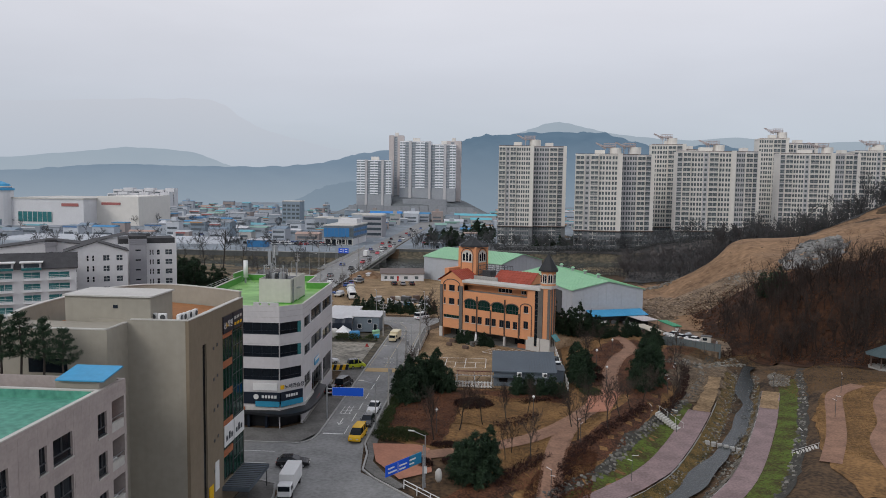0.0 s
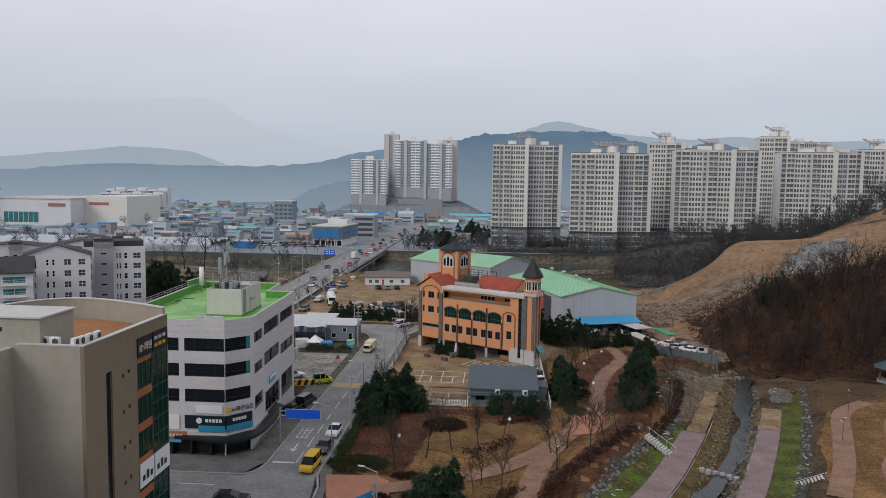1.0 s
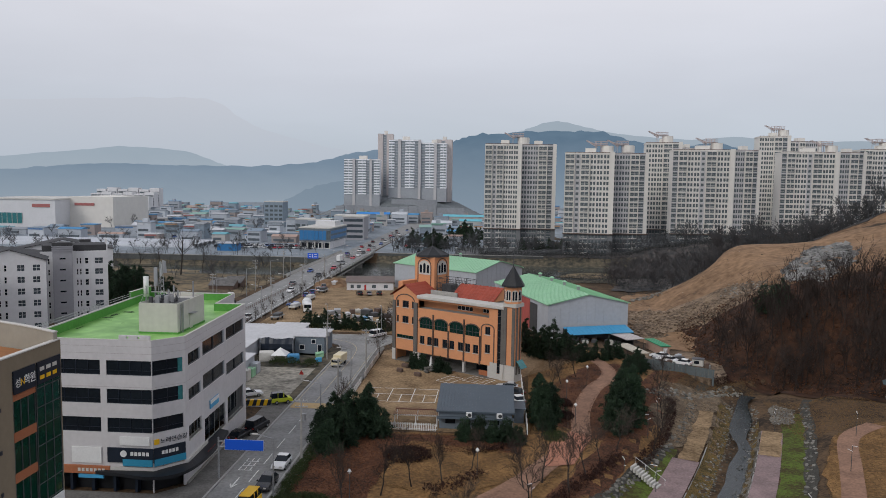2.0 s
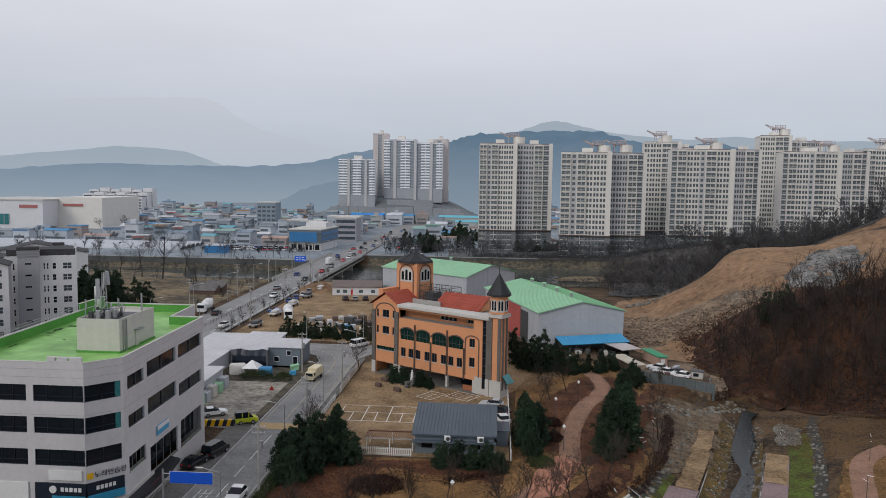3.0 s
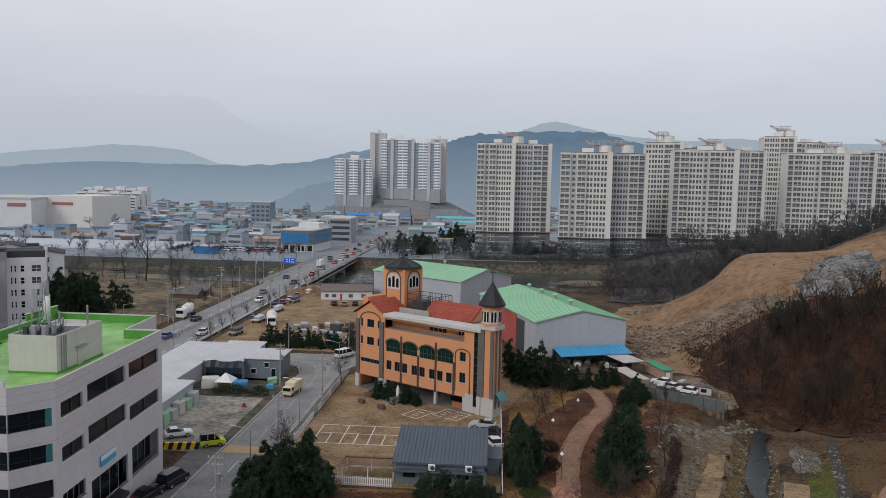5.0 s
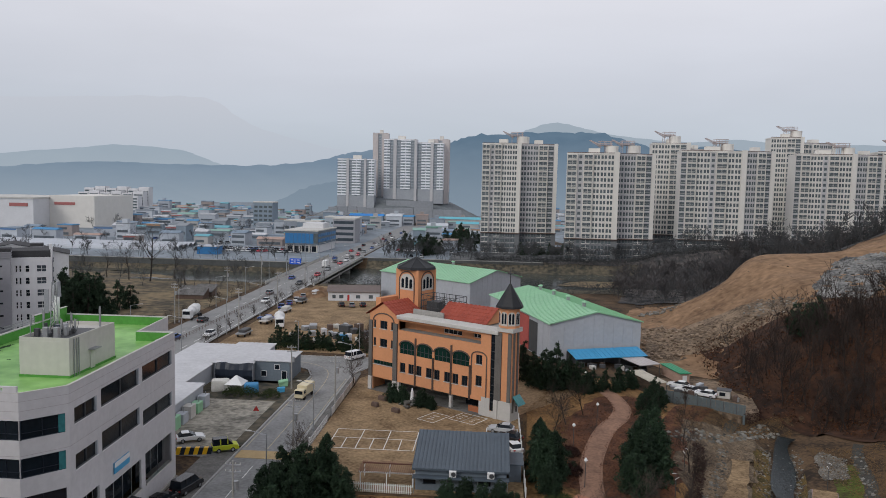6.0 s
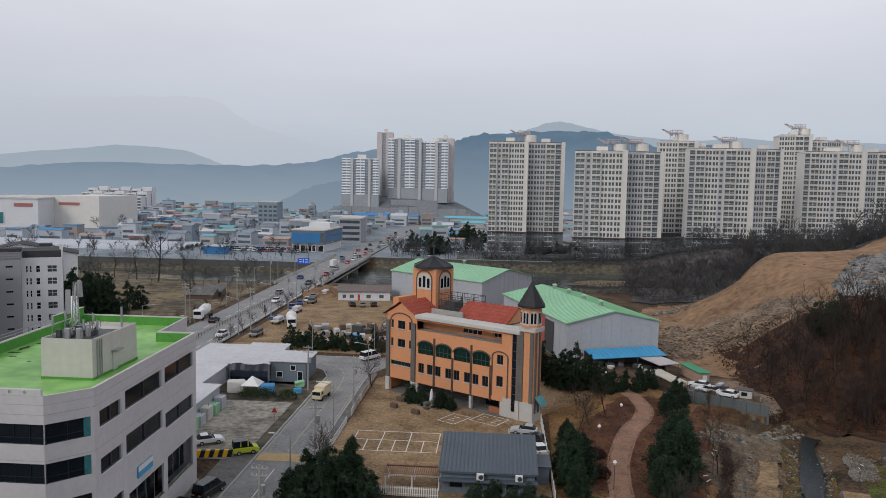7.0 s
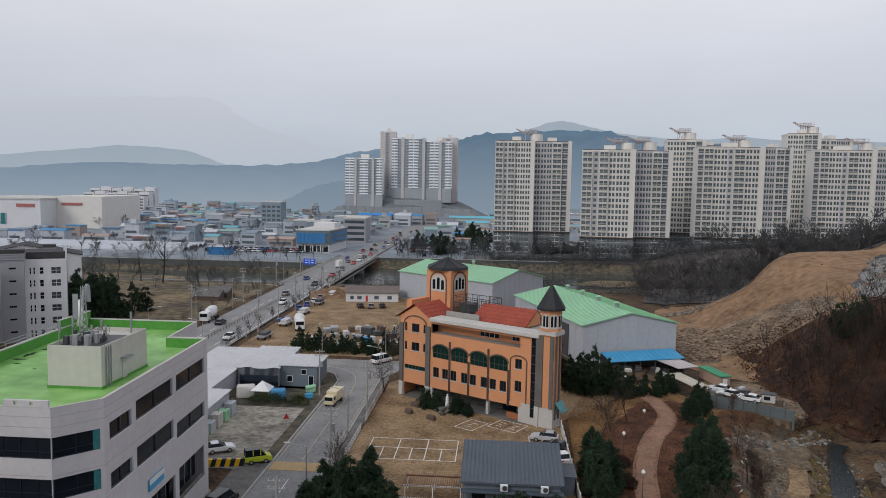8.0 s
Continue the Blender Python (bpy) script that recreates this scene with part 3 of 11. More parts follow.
tagged(drape("spoil_slope", ragged([(46, 226), (50, 217), (58, 214), (70, 214.5), (92, 222), (112, 225), (144, 250), (172, 302), (60, 302), (50, 285), (47, 250)], 2, 1.6, 3), 0.10, SPOIL), "bare tan excavated earth slope beside the woods", "ground", kind="structure")
cut = drape("rock_cut", ragged([(86, 229), (87, 237), (97, 255), (108, 272), (117, 268), (113, 250), (104, 234), (93, 222)], 3, 1.2, 1.5), 0.3, SCREE)
for v in cut.data.vertices:
    q = Vector((v.co.x * 0.5, v.co.y * 0.5, 3.0))
    v.co.z += 0.9 * noise.noise(q) + 0.7 * noise.noise(q * 2.3)
tagged(cut, "grey exposed rock cutting on the earth slope", "ground", kind="structure")
tagged(drape("gravel_slope", ragged([(45.5, 226), (57, 232), (66, 229), (73, 234), (80, 231.5), (85, 228), (82, 236), (76, 246), (68, 247), (58, 256), (50, 262), (47, 245)], 4, 2.2, 1.5), 0.16, SPOIL_GREY), "loose stony earth at the foot of the slope", "ground", kind="structure")

# park: grass, litter and paths, from the lowest up
SL = smooth_line(STREAM[1:], 4)
SL2 = [p for p in SL if p[1] < 184]
tagged(drape("park_ground", [(-18.2, 112), (-8, 106), (4, 94), (12, 92), (33, 135), (46, 170), (44, 198), (30, 204), (16, 182), (14.2, 140.5), (-14, 140), (-18.2, 132)], 0.06, GRASS_DRY), "dry tan winter lawn of the park", "ground", kind="structure")
tagged(drape("leaf_bed", ragged([(-17.6, 113), (-8, 108), (-6, 120), (-5, 131), (13, 133), (13.2, 139.4), (-13.5, 139.4), (-17.6, 132)], 5, 0.5), 0.10, LITTER), "bed of red-brown fallen leaves under shrubs", "ground", kind="structure")
tagged(drape("lawn_patch", ragged([(-6, 119), (4, 116), (13, 126), (12, 133), (-3, 136), (-6, 131)], 6, 0.8), 0.15, GRASS_DRY), "dry yellow-brown lawn patch", "ground", kind="structure")
tagged(drape("bank_litter", ragged(ribbon(SL2, -18.5, -13.0), 31, 0.7), 0.12, LITTER), "dark red leaf litter along the stream bank", "ground", kind="structure")
tagged(drape("bank_litter", ragged([(16, 150), (28, 140), (34, 150), (40, 170), (38, 192), (30, 190), (20, 170)], 7, 1.2), 0.10, LITTER), "red-brown leaf litter beneath the evergreens", "ground", kind="structure")
tagged(drape("reed_bank", ribbon([p for p in SL2 if p[1] < 176], -4.2, -1.8), 0.08, OCHRE_GRASS), "ochre and green reeds along the stream edge", "grass", kind="structure")
tagged(drape("reed_bank", ribbon([p for p in SL2 if 118 < p[1] < 170], 1.8, 3.0), 0.08, OCHRE_GRASS), "ochre and green reeds along the stream edge", "grass", kind="structure")
tagged(drape("sandy_end", ragged(ribbon([p for p in SL2 if 139 < p[1] < 167], -7.5, -4.7), 8, 0.25, 1.0), 0.24, SAND), "sandy end of the stream path", "path", kind="structure")
tagged(drape("green_bank", ragged(varied_ribbon([p for p in SL2 if p[1] < 146], lambda y: band_middle(y) - 0.2, lambda y: -8.3), 9, 0.35), 0.10, GRASS_GREEN), "bright green grass on the stream bank", "grass", kind="structure")
tagged(drape("green_bank", ragged(ribbon([p for p in SL2 if p[1] < 174], 6.8, 11.0), 10, 0.45), 0.10, GRASS_GREEN), "green and yellow grass verge along the stream path", "grass", kind="structure")
tagged(drape("stream_path", ribbon([p for p in SL2 if p[1] < 142], -8.5, -4.4), 0.16, PATH_PURPLE), "mauve asphalt walking path beside the stream", "path", kind="structure")
tagged(drape("stream_path", ribbon([p for p in SL2 if p[1] < 160], 3.5, 6.9), 0.16, PATH_PURPLE), "mauve asphalt walking path beside the stream", "path", kind="structure")
tagged(drape("sandy_end", ragged(ribbon([p for p in SL2 if 146 < p[1] < 161], 3.6, 6.8), 38, 0.15, 1.0), 0.21, SAND), "sandy end of the stream path", "path", kind="structure")
tagged(drape("gravel_edge", ragged(ribbon([p for p in SL2 if 96 < p[1] < 160], 2.2, 3.5), 39, 0.3, 1.0), 0.14, PALE_GRAVEL), "pale gravel strip between stream and path", "gravel", kind="structure")
tagged(drape("park_path", ribbon(smooth_line([(5, 78), (7.5, 96), (10, 112), (13.5, 124), (19, 135), (22.6, 143), (23.4, 150), (24.6, 158), (28, 170), (32, 179), (33, 186), (31, 194), (26, 197)]), -1.6, 1.6), 0.17, PATH_TAN), "winding sandy-pink park footpath", "path", kind="structure")
tagged(drape("park_path", ribbon(smooth_line([(-11, 104), (-5.8, 106.5), (3, 112), (9, 118), (14.5, 126.5)]), -1.4, 1.4), 0.20, PATH_TAN), "sandy-pink footpath across the lawn", "path", kind="structure")
tagged(drape("brick_plaza", [(16, 129), (20.5, 131), (24.5, 143), (21, 144.5), (17.5, 138)], 0.24, PATH_PINK), "pink brick paved patch on the park path", "path", kind="structure")
tagged(drape("corner_plaza", [(-17.6, 108), (-16, 101), (-12, 95.5), (-8, 99), (-9, 107), (-11, 108.5)], 0.2, PATH_PINK), "pink brick corner plaza by the junction", "pavement", kind="structure")
tagged(drape("round_lawn", ragged([(50, 114), (48, 98), (84, 98), (92, 150), (88, 160), (76, 158), (65, 151), (57, 136)], 17, 0.5), 0.12, GRASS_DRY), "tan lawn beside the curved walk", "ground", kind="structure")
tagged(drape("curved_walk", ribbon(smooth_line([(57, 106), (61, 120), (67, 130), (72, 142), (79, 152), (88, 158)]), -1.6, 1.6), 0.2, PATH_TAN), "pink curved footpath on the far bank", "path", kind="structure")
tagged(drape("bank_walk", ribbon(smooth_line([(49.5, 111), (55.5, 123), (60.5, 135), (66.5, 149), (74, 156)]), -1.5, 1.5), 0.2, PATH_TAN), "sandy walk along the far bank", "path", kind="structure")


# dark strip laid under the boulders to darken their joints
tagged(drape("stone_bed", ragged(varied_ribbon([p for p in SL2 if p[1] > 88], lambda y: band_middle(y) - 1.0, lambda y: band_middle(y) + 0.9), 18, 0.3), 0.11, STONE_BED), "dark strip beneath and between the bank stones", "ground", kind="structure")
tagged(drape("stone_bed", ragged(ribbon([p for p in SL2 if p[1] > 100], 10.2, 12.0), 19, 0.3), 0.13, STONE_BED), "dark strip beneath and between the bank stones", "ground", kind="structure")
tagged(drape("gravel_patch", ragged([(59.5, 161), (62.5, 161.5), (66, 170), (63.5, 174), (60.5, 169)], 16, 0.8, 0.8), 0.16, PALE_GRAVEL), "pale gravel beside the stream head", "gravel", kind="structure")
for x0, x1, y0, y1 in ((-600, -76, 326, 347), (-600, -76, 391, 403), (-57, 110, 326, 347), (-56, 110, 418, 436)):
    tagged(drape("river_bank", ragged([(x0, y0), (x1, y0), (x1, y1), (x0, y1)], 35, 1.5, 8), 0.15, BANK), "dull grass of the river bank", "ground", kind="structure")
for q, pts in enumerate(([(-420, 346), (-150, 346), (-124, 352), (-132, 372), (-170, 384), (-230, 392), (-420, 396)], [(36, 381), (50, 376), (70, 383), (76, 396), (50, 399)], [(-112, 346), (-78, 347), (-78, 354), (-104, 356)])):
    tagged(drape("river_bar", ragged(pts, 36 + q, 1.6, 4), 0, MEADOW, flat=-4.16), "low tan sand bar in the river", "ground", kind="structure")


def water_strip(name, path, w, z, material, label):
    bm = B()
    n = len(path)
    left, right = [], []
    for i, p in enumerate(path):
        off = 1.5 * float(sm(126, 138, p[1])) * float(sm(158, 148, p[1])) - 0.9 * float(sm(120, 112, p[1])) + 0.25 * math.sin(i * 1.1)
        half = w * (0.8 + 0.22 * math.sin(i * 0.9 + 1.0))
        d = (Vector(path[min(i + 1, n - 1)]) - Vector(path[max(i - 1, 0)])).normalized()
        left.append((p[0] + d.y * (off - half), p[1] - d.x * (off - half)))
        right.append((p[0] + d.y * (off + half), p[1] - d.x * (off + half)))
    vs = [bm.verts.new((*p, z)) for p in left + right[::-1]]
    for i in range(n - 1):
        bm.faces.new((vs[i], vs[2 * n - 1 - i], vs[2 * n - 2 - i], vs[i + 1]))
    bmesh.ops.recalc_face_normals(bm, faces=bm.faces[:])
    return tagged(new(name, mesh_of(name, bm, material)), label, "water", kind="structure")


water_strip("stream_water", SL2, 1.75, -4.12, WATER, "shallow grey stream over stones")
bm = B()
face(bm, (-1500, 328, -4.3), (130, 328, -4.3), (130, 440, -4.3), (-1500, 440, -4.3))
tagged(new("river_water", mesh_of("river_water", bm, RIVER)), "dark slow river across the valley", "water", kind="structure")

# roads
RW, RE = -26.4, -18.9
tagged(drape("side_street", [(RW, 58), (RE, 58), (RE, 90), (-17.4, 97), (RE, 108), (RE, 198), (-16.5, 204), (-14, 213), (-30.5, 213), (-56, 214), (-56, 203), (-31, 203.5), (-27.5, 200), (RW, 196), (RW, 112), (-28.4, 107), (-90, 106.5), (-90, 95), (-34, 95), (RW, 90)], 0.05, ASPHALT, flat=0), "worn grey asphalt side street with a junction", "road", kind="structure")
tagged(drape("branch_street", [(-19, 90), (-17.5, 97.2), (-12, 92), (-4, 84), (8, 70), (0, 58), (-19, 58)], 0.045, ASPHALT, flat=0), "grey asphalt street branching at the junction", "road", kind="structure")
tagged(drape("boulevard", [(-72, 100), (-57, 100), (-57.5, 210), (-59, 330), (-59.5, 445), (-57, 900), (-73, 900), (-74, 445), (-74.5, 330), (-72.5, 210)], 0.35, ASPHALT_OLD, flat=0), "wide pale asphalt boulevard leading to the bridge", "road", kind="structure")

# ---- the large buildings ----
def arch_bm(w, h, y0, y1, rise, n=10):
    """A panel w wide with a segment-arched head, local x 0..w, z 0..h, from y0 to y1."""
    pts = [(0, 0), (w, 0), (w, h - rise)]
    for i in range(1, n):
        t = math.pi * i / n
        pts.append((w / 2 + w / 2 * math.cos(t), h - rise + rise * math.sin(t)))
    pts.append((0, h - rise))
    bm = B()
    a = [bm.verts.new((x, y0, z)) for x, z in pts]
    b = [bm.verts.new((x, y1, z)) for x, z in pts]
    bm.faces.new(a)
    bm.faces.new(b[::-1])
    k = len(pts)
    for i in range(k):
        bm.faces.new((a[(i + 1) % k], a[i], b[i], b[(i + 1) % k]))
    return bm


def arch_rib(w, h, rise, r, depth, legs=True, n=12):
    """A raised moulding round an arch."""
    def ring(o):
        p = [(w + o, 0 if legs else h - rise)] if legs else []
        p.append((w + o, h - rise))
        for i in range(1, n):
            t = math.pi * i / n
            p.append((w / 2 + (w / 2 + o) * math.cos(t), h - rise + (rise + o) * math.sin(t)))
        p.append((-o, h - rise))
        if legs:
            p.append((-o, 0))
        return p
    bm = B()
    q = [[bm.verts.new((x, y, z)) for x, z in ring(o)] for o, y in ((0, 0), (r, 0), (r, -depth), (0, -depth))]
    for i in range(len(q[0]) - 1):
        for k in range(4):
            bm.faces.new((q[k][i], q[k][i + 1], q[(k + 1) % 4][i + 1], q[(k + 1) % 4][i]))
    bmesh.ops.recalc_face_normals(bm, faces=bm.faces[:])
    return bm


def window_set(parent, x, z, w, h, y=0.0, glass=None, frame_mat=None, mull=1, rise=0.0):
    """A recessed pane with a slim frame, local to a wall in the xz plane."""
    glass, frame_mat = glass or GLASS_DARK, frame_mat or METAL_DARK
    win = part("window", box(B(), x, y + 0.18, z, x + w, y + 0.22, z + h), glass, parent)
    bm = B()
    t = 0.07
    box(bm, x, y + 0.10, z, x + w, y + 0.19, z + t)
    box(bm, x, y + 0.10, z + h - t, x + w, y + 0.19, z + h)
    for k in range(mull + 2):
        cx = x + (w - t) * k / (mull + 1)
        box(bm, cx, y + 0.11, z + t, cx + t, y + 0.185, z + h - t)
    part("window_frame", bm, frame_mat, win)
    return win


def roof_tiles(parent, L, run, rise, x0=0.0, y0=0.0, z0=0.0, flip=False, material=None, pitch_w=0.9):
    """A slope of rounded tile rolls from the eave (y0, z0) up towards +y (or -y)."""
    s = -1 if flip else 1
    bm = B()
    n = max(2, int(L / pitch_w))
    m = 5
    for j in range(m):
        ya, yb = y0 + s * run * j / m, y0 + s * run * (j + 1) / m
        za, zb = z0 + rise * j / m + 0.10, z0 + rise * (j + 1) / m + 0.03
        for i in range(n):
            xa, xb = x0 + L * i / n, x0 + L * (i + 1) / n
            xm = (xa + xb) / 2
            a = [bm.verts.new(p) for p in ((xa, ya, za), (xm, ya, za + 0.09), (xb, ya, za), (xb, yb, zb), (xm, yb, zb + 0.09), (xa, yb, zb))]
            bm.faces.new((a[0], a[1], a[4], a[5]))
            bm.faces.new((a[1], a[2], a[3], a[4]))
            lo = [bm.verts.new(p) for p in ((xa, ya, za - 0.1), (xb, ya, za - 0.1))]
            bm.faces.new((lo[0], lo[1], a[2], a[1], a[0]))
    bmesh.ops.recalc_face_normals(bm, faces=bm.faces[:])
    return part("roof", bm, material or TILE_RED, parent, "red clay tile roof slope")


def church():
    A, Bp = (-13.6, 189.2), (12.8, 172.0)
    L = math.hypot(Bp[0] - A[0], Bp[1] - A[1])
    th = thing("church", "salmon-orange four-storey church with red tile roofs and turret", "church", along(A, Bp))
    D = 13.0
    # front wall with all its openings
    holes, panes = [], []
    for x, w in ((0.95, 0.55), (2.55, 1.75), (5.25, 0.6)):
        for z in (8.5, 11.9):
            panes.append((x, z, w, 1.5, GLASS_DARK))
    panes.append((0.95, 5.05, 4.9, 0.75, GLASS_GREEN))
    for x in (7.55, 9.55, 11.35, 13.65, 15.45, 17.7, 19.5, 21.5):
        panes.append((x, 4.5, 1.25, 1.75, GLASS_DARK))
    for x in (24.4,):
        panes += [(x, 8.75, 1.25, 1.6, GLASS_DARK), (x, 5.0, 1.25, 1.75, GLASS_DARK)]
    for x in (7.4, 11.4, 15.45, 19.45):
        panes.append((x, 7.95, 3.55, 1.85, GLASS_GREEN))
    for x, z, w, h, g in panes:
        holes.append((x, z, x + w, z + h))
    porches = [(0.9, 0.0, 5.8, 2.5), (7.3, 0.0, 25.4, 2.5)]
    loggia = (7.0, 12.2, 25.3, 13.9)
    strip = (27.35, 1.2, 28.25, 14.2)
    part("wall", holed(B(), 29.0, 14.3, 0.35, holes + porches + [loggia, strip]), ORANGE, th)
    part("base_wall", holed(B(), 5.3, 3.3, 0.08, [(1.7, 1.2, 2.6, 3.3)], pose(25.7, -0.085, 0)), STONE_W, th, "pale stone base")
    for x, z, w, h, g in panes:
        if w > 3 and h > 1.5:
            win = part("window", arch_bm(w, h + 0.55, 0.14, 0.2, 1.0), g, th, "arched green-tinted window")
            win.matrix_basis = pose(x, 0, z)
            bm = B()
            for k in range(1, 4):
                box(bm, w * k / 4 - 0.04, 0.06, 0, w * k / 4 + 0.04, 0.15, h + 0.2)
            box(bm, 0, 0.06, h * 0.45, w, 0.15, h * 0.45 + 0.08)
            part("window_frame", bm, METAL_DARK, win)
            rib = part("arch_moulding", arch_rib(w, h + 0.55, 1.0, 0.22, 0.1, False), BROWN_TRIM, th)
            rib.matrix_basis = pose(x, -0.004, z)
        else:
            window_set(th, x, z, w, h, 0.0, g, METAL_DARK, 1 if w < 3 else 5)
            part("window_sill", box(B(), x - 0.1, -0.1, z - 0.12, x + w + 0.1, 0.1, z), CAPPING, th)
    # arch heads above the opening holes: dark infill above the rectangle
    for x in (7.4, 11.4, 15.45, 19.45):
        head = part("arch_head", arch_bm(3.55, 0.62, -0.02, 0.13, 0.6), GLASS_GREEN, th)
        head.matrix_basis = pose(x, 0, 9.8)
    rib = part("arch_moulding", arch_rib(2.9, 7.6, 0.8, 0.2, 0.1), BROWN_TRIM, th, "tall brown arch moulding")
    rib.matrix_basis = pose(23.6, -0.004, 3.2)
    rib = part("arch_moulding", arch_rib(4.9, 2.6, 1.35, 0.22, 0.1, False), BROWN_TRIM, th, "brown gable arch moulding")
    rib.matrix_basis = pose(0.95, -0.004, 12.1)
    # pilasters and downpipes
    for x, w, z0, z1 in ((-0.05, 0.8, 2.6, 13.3), (5.95, 0.95, 2.6, 13.3), (28.35, 0.65, 3.3, 14.3)):
        part("pilaster", box(B(), x, -0.32, z0, x + w, 0.0, z1), PILASTER, th)
        part("pilaster_base", box(B(), x - 0.05, -0.36, 0, x + w + 0.05, 0.0, z0), STONE_W, th, "pale stone foot")
    for x in (11.15, 15.2, 19.2, 23.2):
        part("downpipe", box(B(), x - 0.13, -0.2, 2.3, x - 0.02, -0.004, 8.3 if x in (15.2, 23.2) else 11.2), BROWN_TRIM, th)
        part("downpipe", box(B(), x + 0.06, -0.2, 2.3, x + 0.18, -0.004, 8.3 if x in (15.2, 23.2) else 11.2), BROWN_TRIM, th)
    for x in (7.2, 19.15, 25.45):
        part("porch_column", box(B(), x - 0.25, -0.05, 0, x + 0.25, 0.5, 2.5), STONE_W, th)
    part("glass_strip", box(B(), 27.35, 0.12, 1.2, 28.25, 0.2, 14.2), GLASS_DARK, th, "tall dark stairwell glazing")
    for k in range(1, 9):
        part("strip_bar", box(B(), 27.35, 0.05, 1.2 + 13 * k / 9, 28.25, 0.13, 1.28 + 13 * k / 9), METAL_DARK, th)
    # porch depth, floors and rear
    # dark grey on back wall and floor stands in for the porch shade
    part("porch_back_wall", box(B(), 0.4, 4.0, 0, 27, 4.2, 2.6), PAVING, th, "ground floor wall coloured dark for porch shade")
    part("porch_door", box(B(), 2.0, 3.9, 0.05, 4.8, 3.99, 2.3), GLASS_DARK, th)
    part("porch_panel", box(B(), 22.6, 0.6, 0, 25.1, 0.8, 1.1), BRICK_BAND, th, "low brick porch panel")
    part("porch_panel", box(B(), 19.8, 3.88, 0.0, 22.4, 3.97, 2.2), GLASS_DARK, th)
    part("porch_floor", box(B(), 0.2, -0.6, 0.0, 26, 4.0, 0.12), PAVING, th)
    part("floor_slab", prism(B(), [(0.36, 0.36), (28.9, 0.36), (28.9, 5.2), (23.6, D - 0.4), (0.36, D - 0.4)], 2.62, 2.8), CONCRETE, th)
    part("side_wall", box(B(), 0.0, 0.36, 0, 0.34, D, 14.0), ORANGE, th)
    part("rear_wall", box(B(), 0.35, D - 0.35, 0, 23.6, D, 14.0), ORANGE, th)
    part("side_wall", sweep(B(), [(31.0, 2.5), (30.2, 3.6), (23.5, D - 0.2)], 0, 14.0, 0.35), ORANGE, th)
    part("loggia_floor", prism(B(), [(6.4, 0.36), (28.9, 0.36), (28.9, 5.2), (23.6, D - 0.4), (6.4, D - 0.4)], 11.9, 12.15), CONCRETE, th)
    part("loggia_back_wall", holed(B(), 19, 2.4, 0.2, [(9, 0.3, 13, 1.8), (15.5, 0.4, 17, 1.8)], pose(6.5, 2.6, 12.16)), ORANGE, th)
    window_set(th, 15.5, 12.46, 4.0, 1.5, 2.6, GLASS_DARK, WHITE_P, 3)
    window_set(th, 22.0, 12.56, 1.5, 1.4, 2.6, GLASS_DARK, WHITE_P, 1)
    part("cornice", soften(box(B(), 6.9, -0.55, 14.31, 29.0, 2.9, 15.0), 0.08), CAPPING, th, "wide white terrace cornice")
    part("flat_roof", prism(B(), [(6.4, 2.92), (30.6, 2.92), (23.4, D - 0.4), (6.4, D - 0.4)], 14.3, 14.6), CONCRETE, th)
    # left gable over the end bay
    bm = B()
    for y in (0.0, 0.35):
        face(bm, (-0.2, y, 14.3), (7.0, y, 14.3), (7.0, y, 14.5), (3.4, y, 16.7), (-0.2, y, 14.5))
    part("gable", fillbox(bm), ORANGE, th)
    for side in (0, 1):
        g = part("roof", bm_gable_slope(4.1, 7.6, 2.55), TILE_RED, th, "red clay tile roof slope")
        g.matrix_basis = pose(3.4, -0.5, 16.95) @ (Matrix.Identity(4) if side else Matrix.Scale(-1, 4, (1, 0, 0)))
    # the long red roof behind the terrace
    rm = thing_matrix_part(th, "upper_storey", box(B(), 13.6, 4.0, 14.6, 23.4, 10.2, 15.0), ORANGE)
    roof_tiles(th, 11.0, 3.8, 2.5, 13.1, 3.4, 14.85)
    roof_tiles(th, 11.0, 3.8, 2.5, 13.1, 11.0, 14.85, True)
    for x in (13.4, 23.9):
        bm = B()
        for q in (0.0, 0.2):
            face(bm, (x + q, 3.8, 14.8), (x + q, 10.6, 14.8), (x + q, 7.2, 17.2))
        part("gable", fillbox(bm), ORANGE, th)
    # bell tower
    bx0, by0, w = 0.3, 6.9, 5.6
    part("bell_tower", soften(box(B(), bx0, by0, 12.5, bx0 + w, by0 + w, 22.5), 0.06), ORANGE, th, "square salmon bell tower with arched lights")
    for k, (mx, rot) in enumerate(((pose(bx0, by0, 0), 0), (pose(bx0 + w, by0, 0, 0, 0, 90), 90))):
        for i in range(3):
            a = part("belfry_light", arch_bm(0.6, 1.8 + (0.4 if i == 1 else 0), -0.1, 0.05, 0.3), GLASS_DARK, th, "arched dark belfry opening")
            a.matrix_basis = mx @ pose(1.5 + i * 1.0, 0, 18.9)
        s = part("belfry_surround", arch_bm(3.3, 3.2, -0.04, 0.02, 1.4), CAPPING, th, "pale arched surround")
        s.matrix_basis = mx @ pose(1.15, 0, 18.5)
        r = part("arch_moulding", arch_rib(3.5, 7.0, 1.5, 0.2, 0.09), BROWN_TRIM, th)
        r.matrix_basis = mx @ pose(1.05, -0.004, 15.0)
    bm = B()
    cx, cy = bx0 + w / 2, by0 + w / 2
    rb = [bm.verts.new((cx + 4.0 * math.cos(radians(22.5 + 45 * i)), cy + 4.0 * math.sin(radians(22.5 + 45 * i)), 22.5)) for i in range(8)]
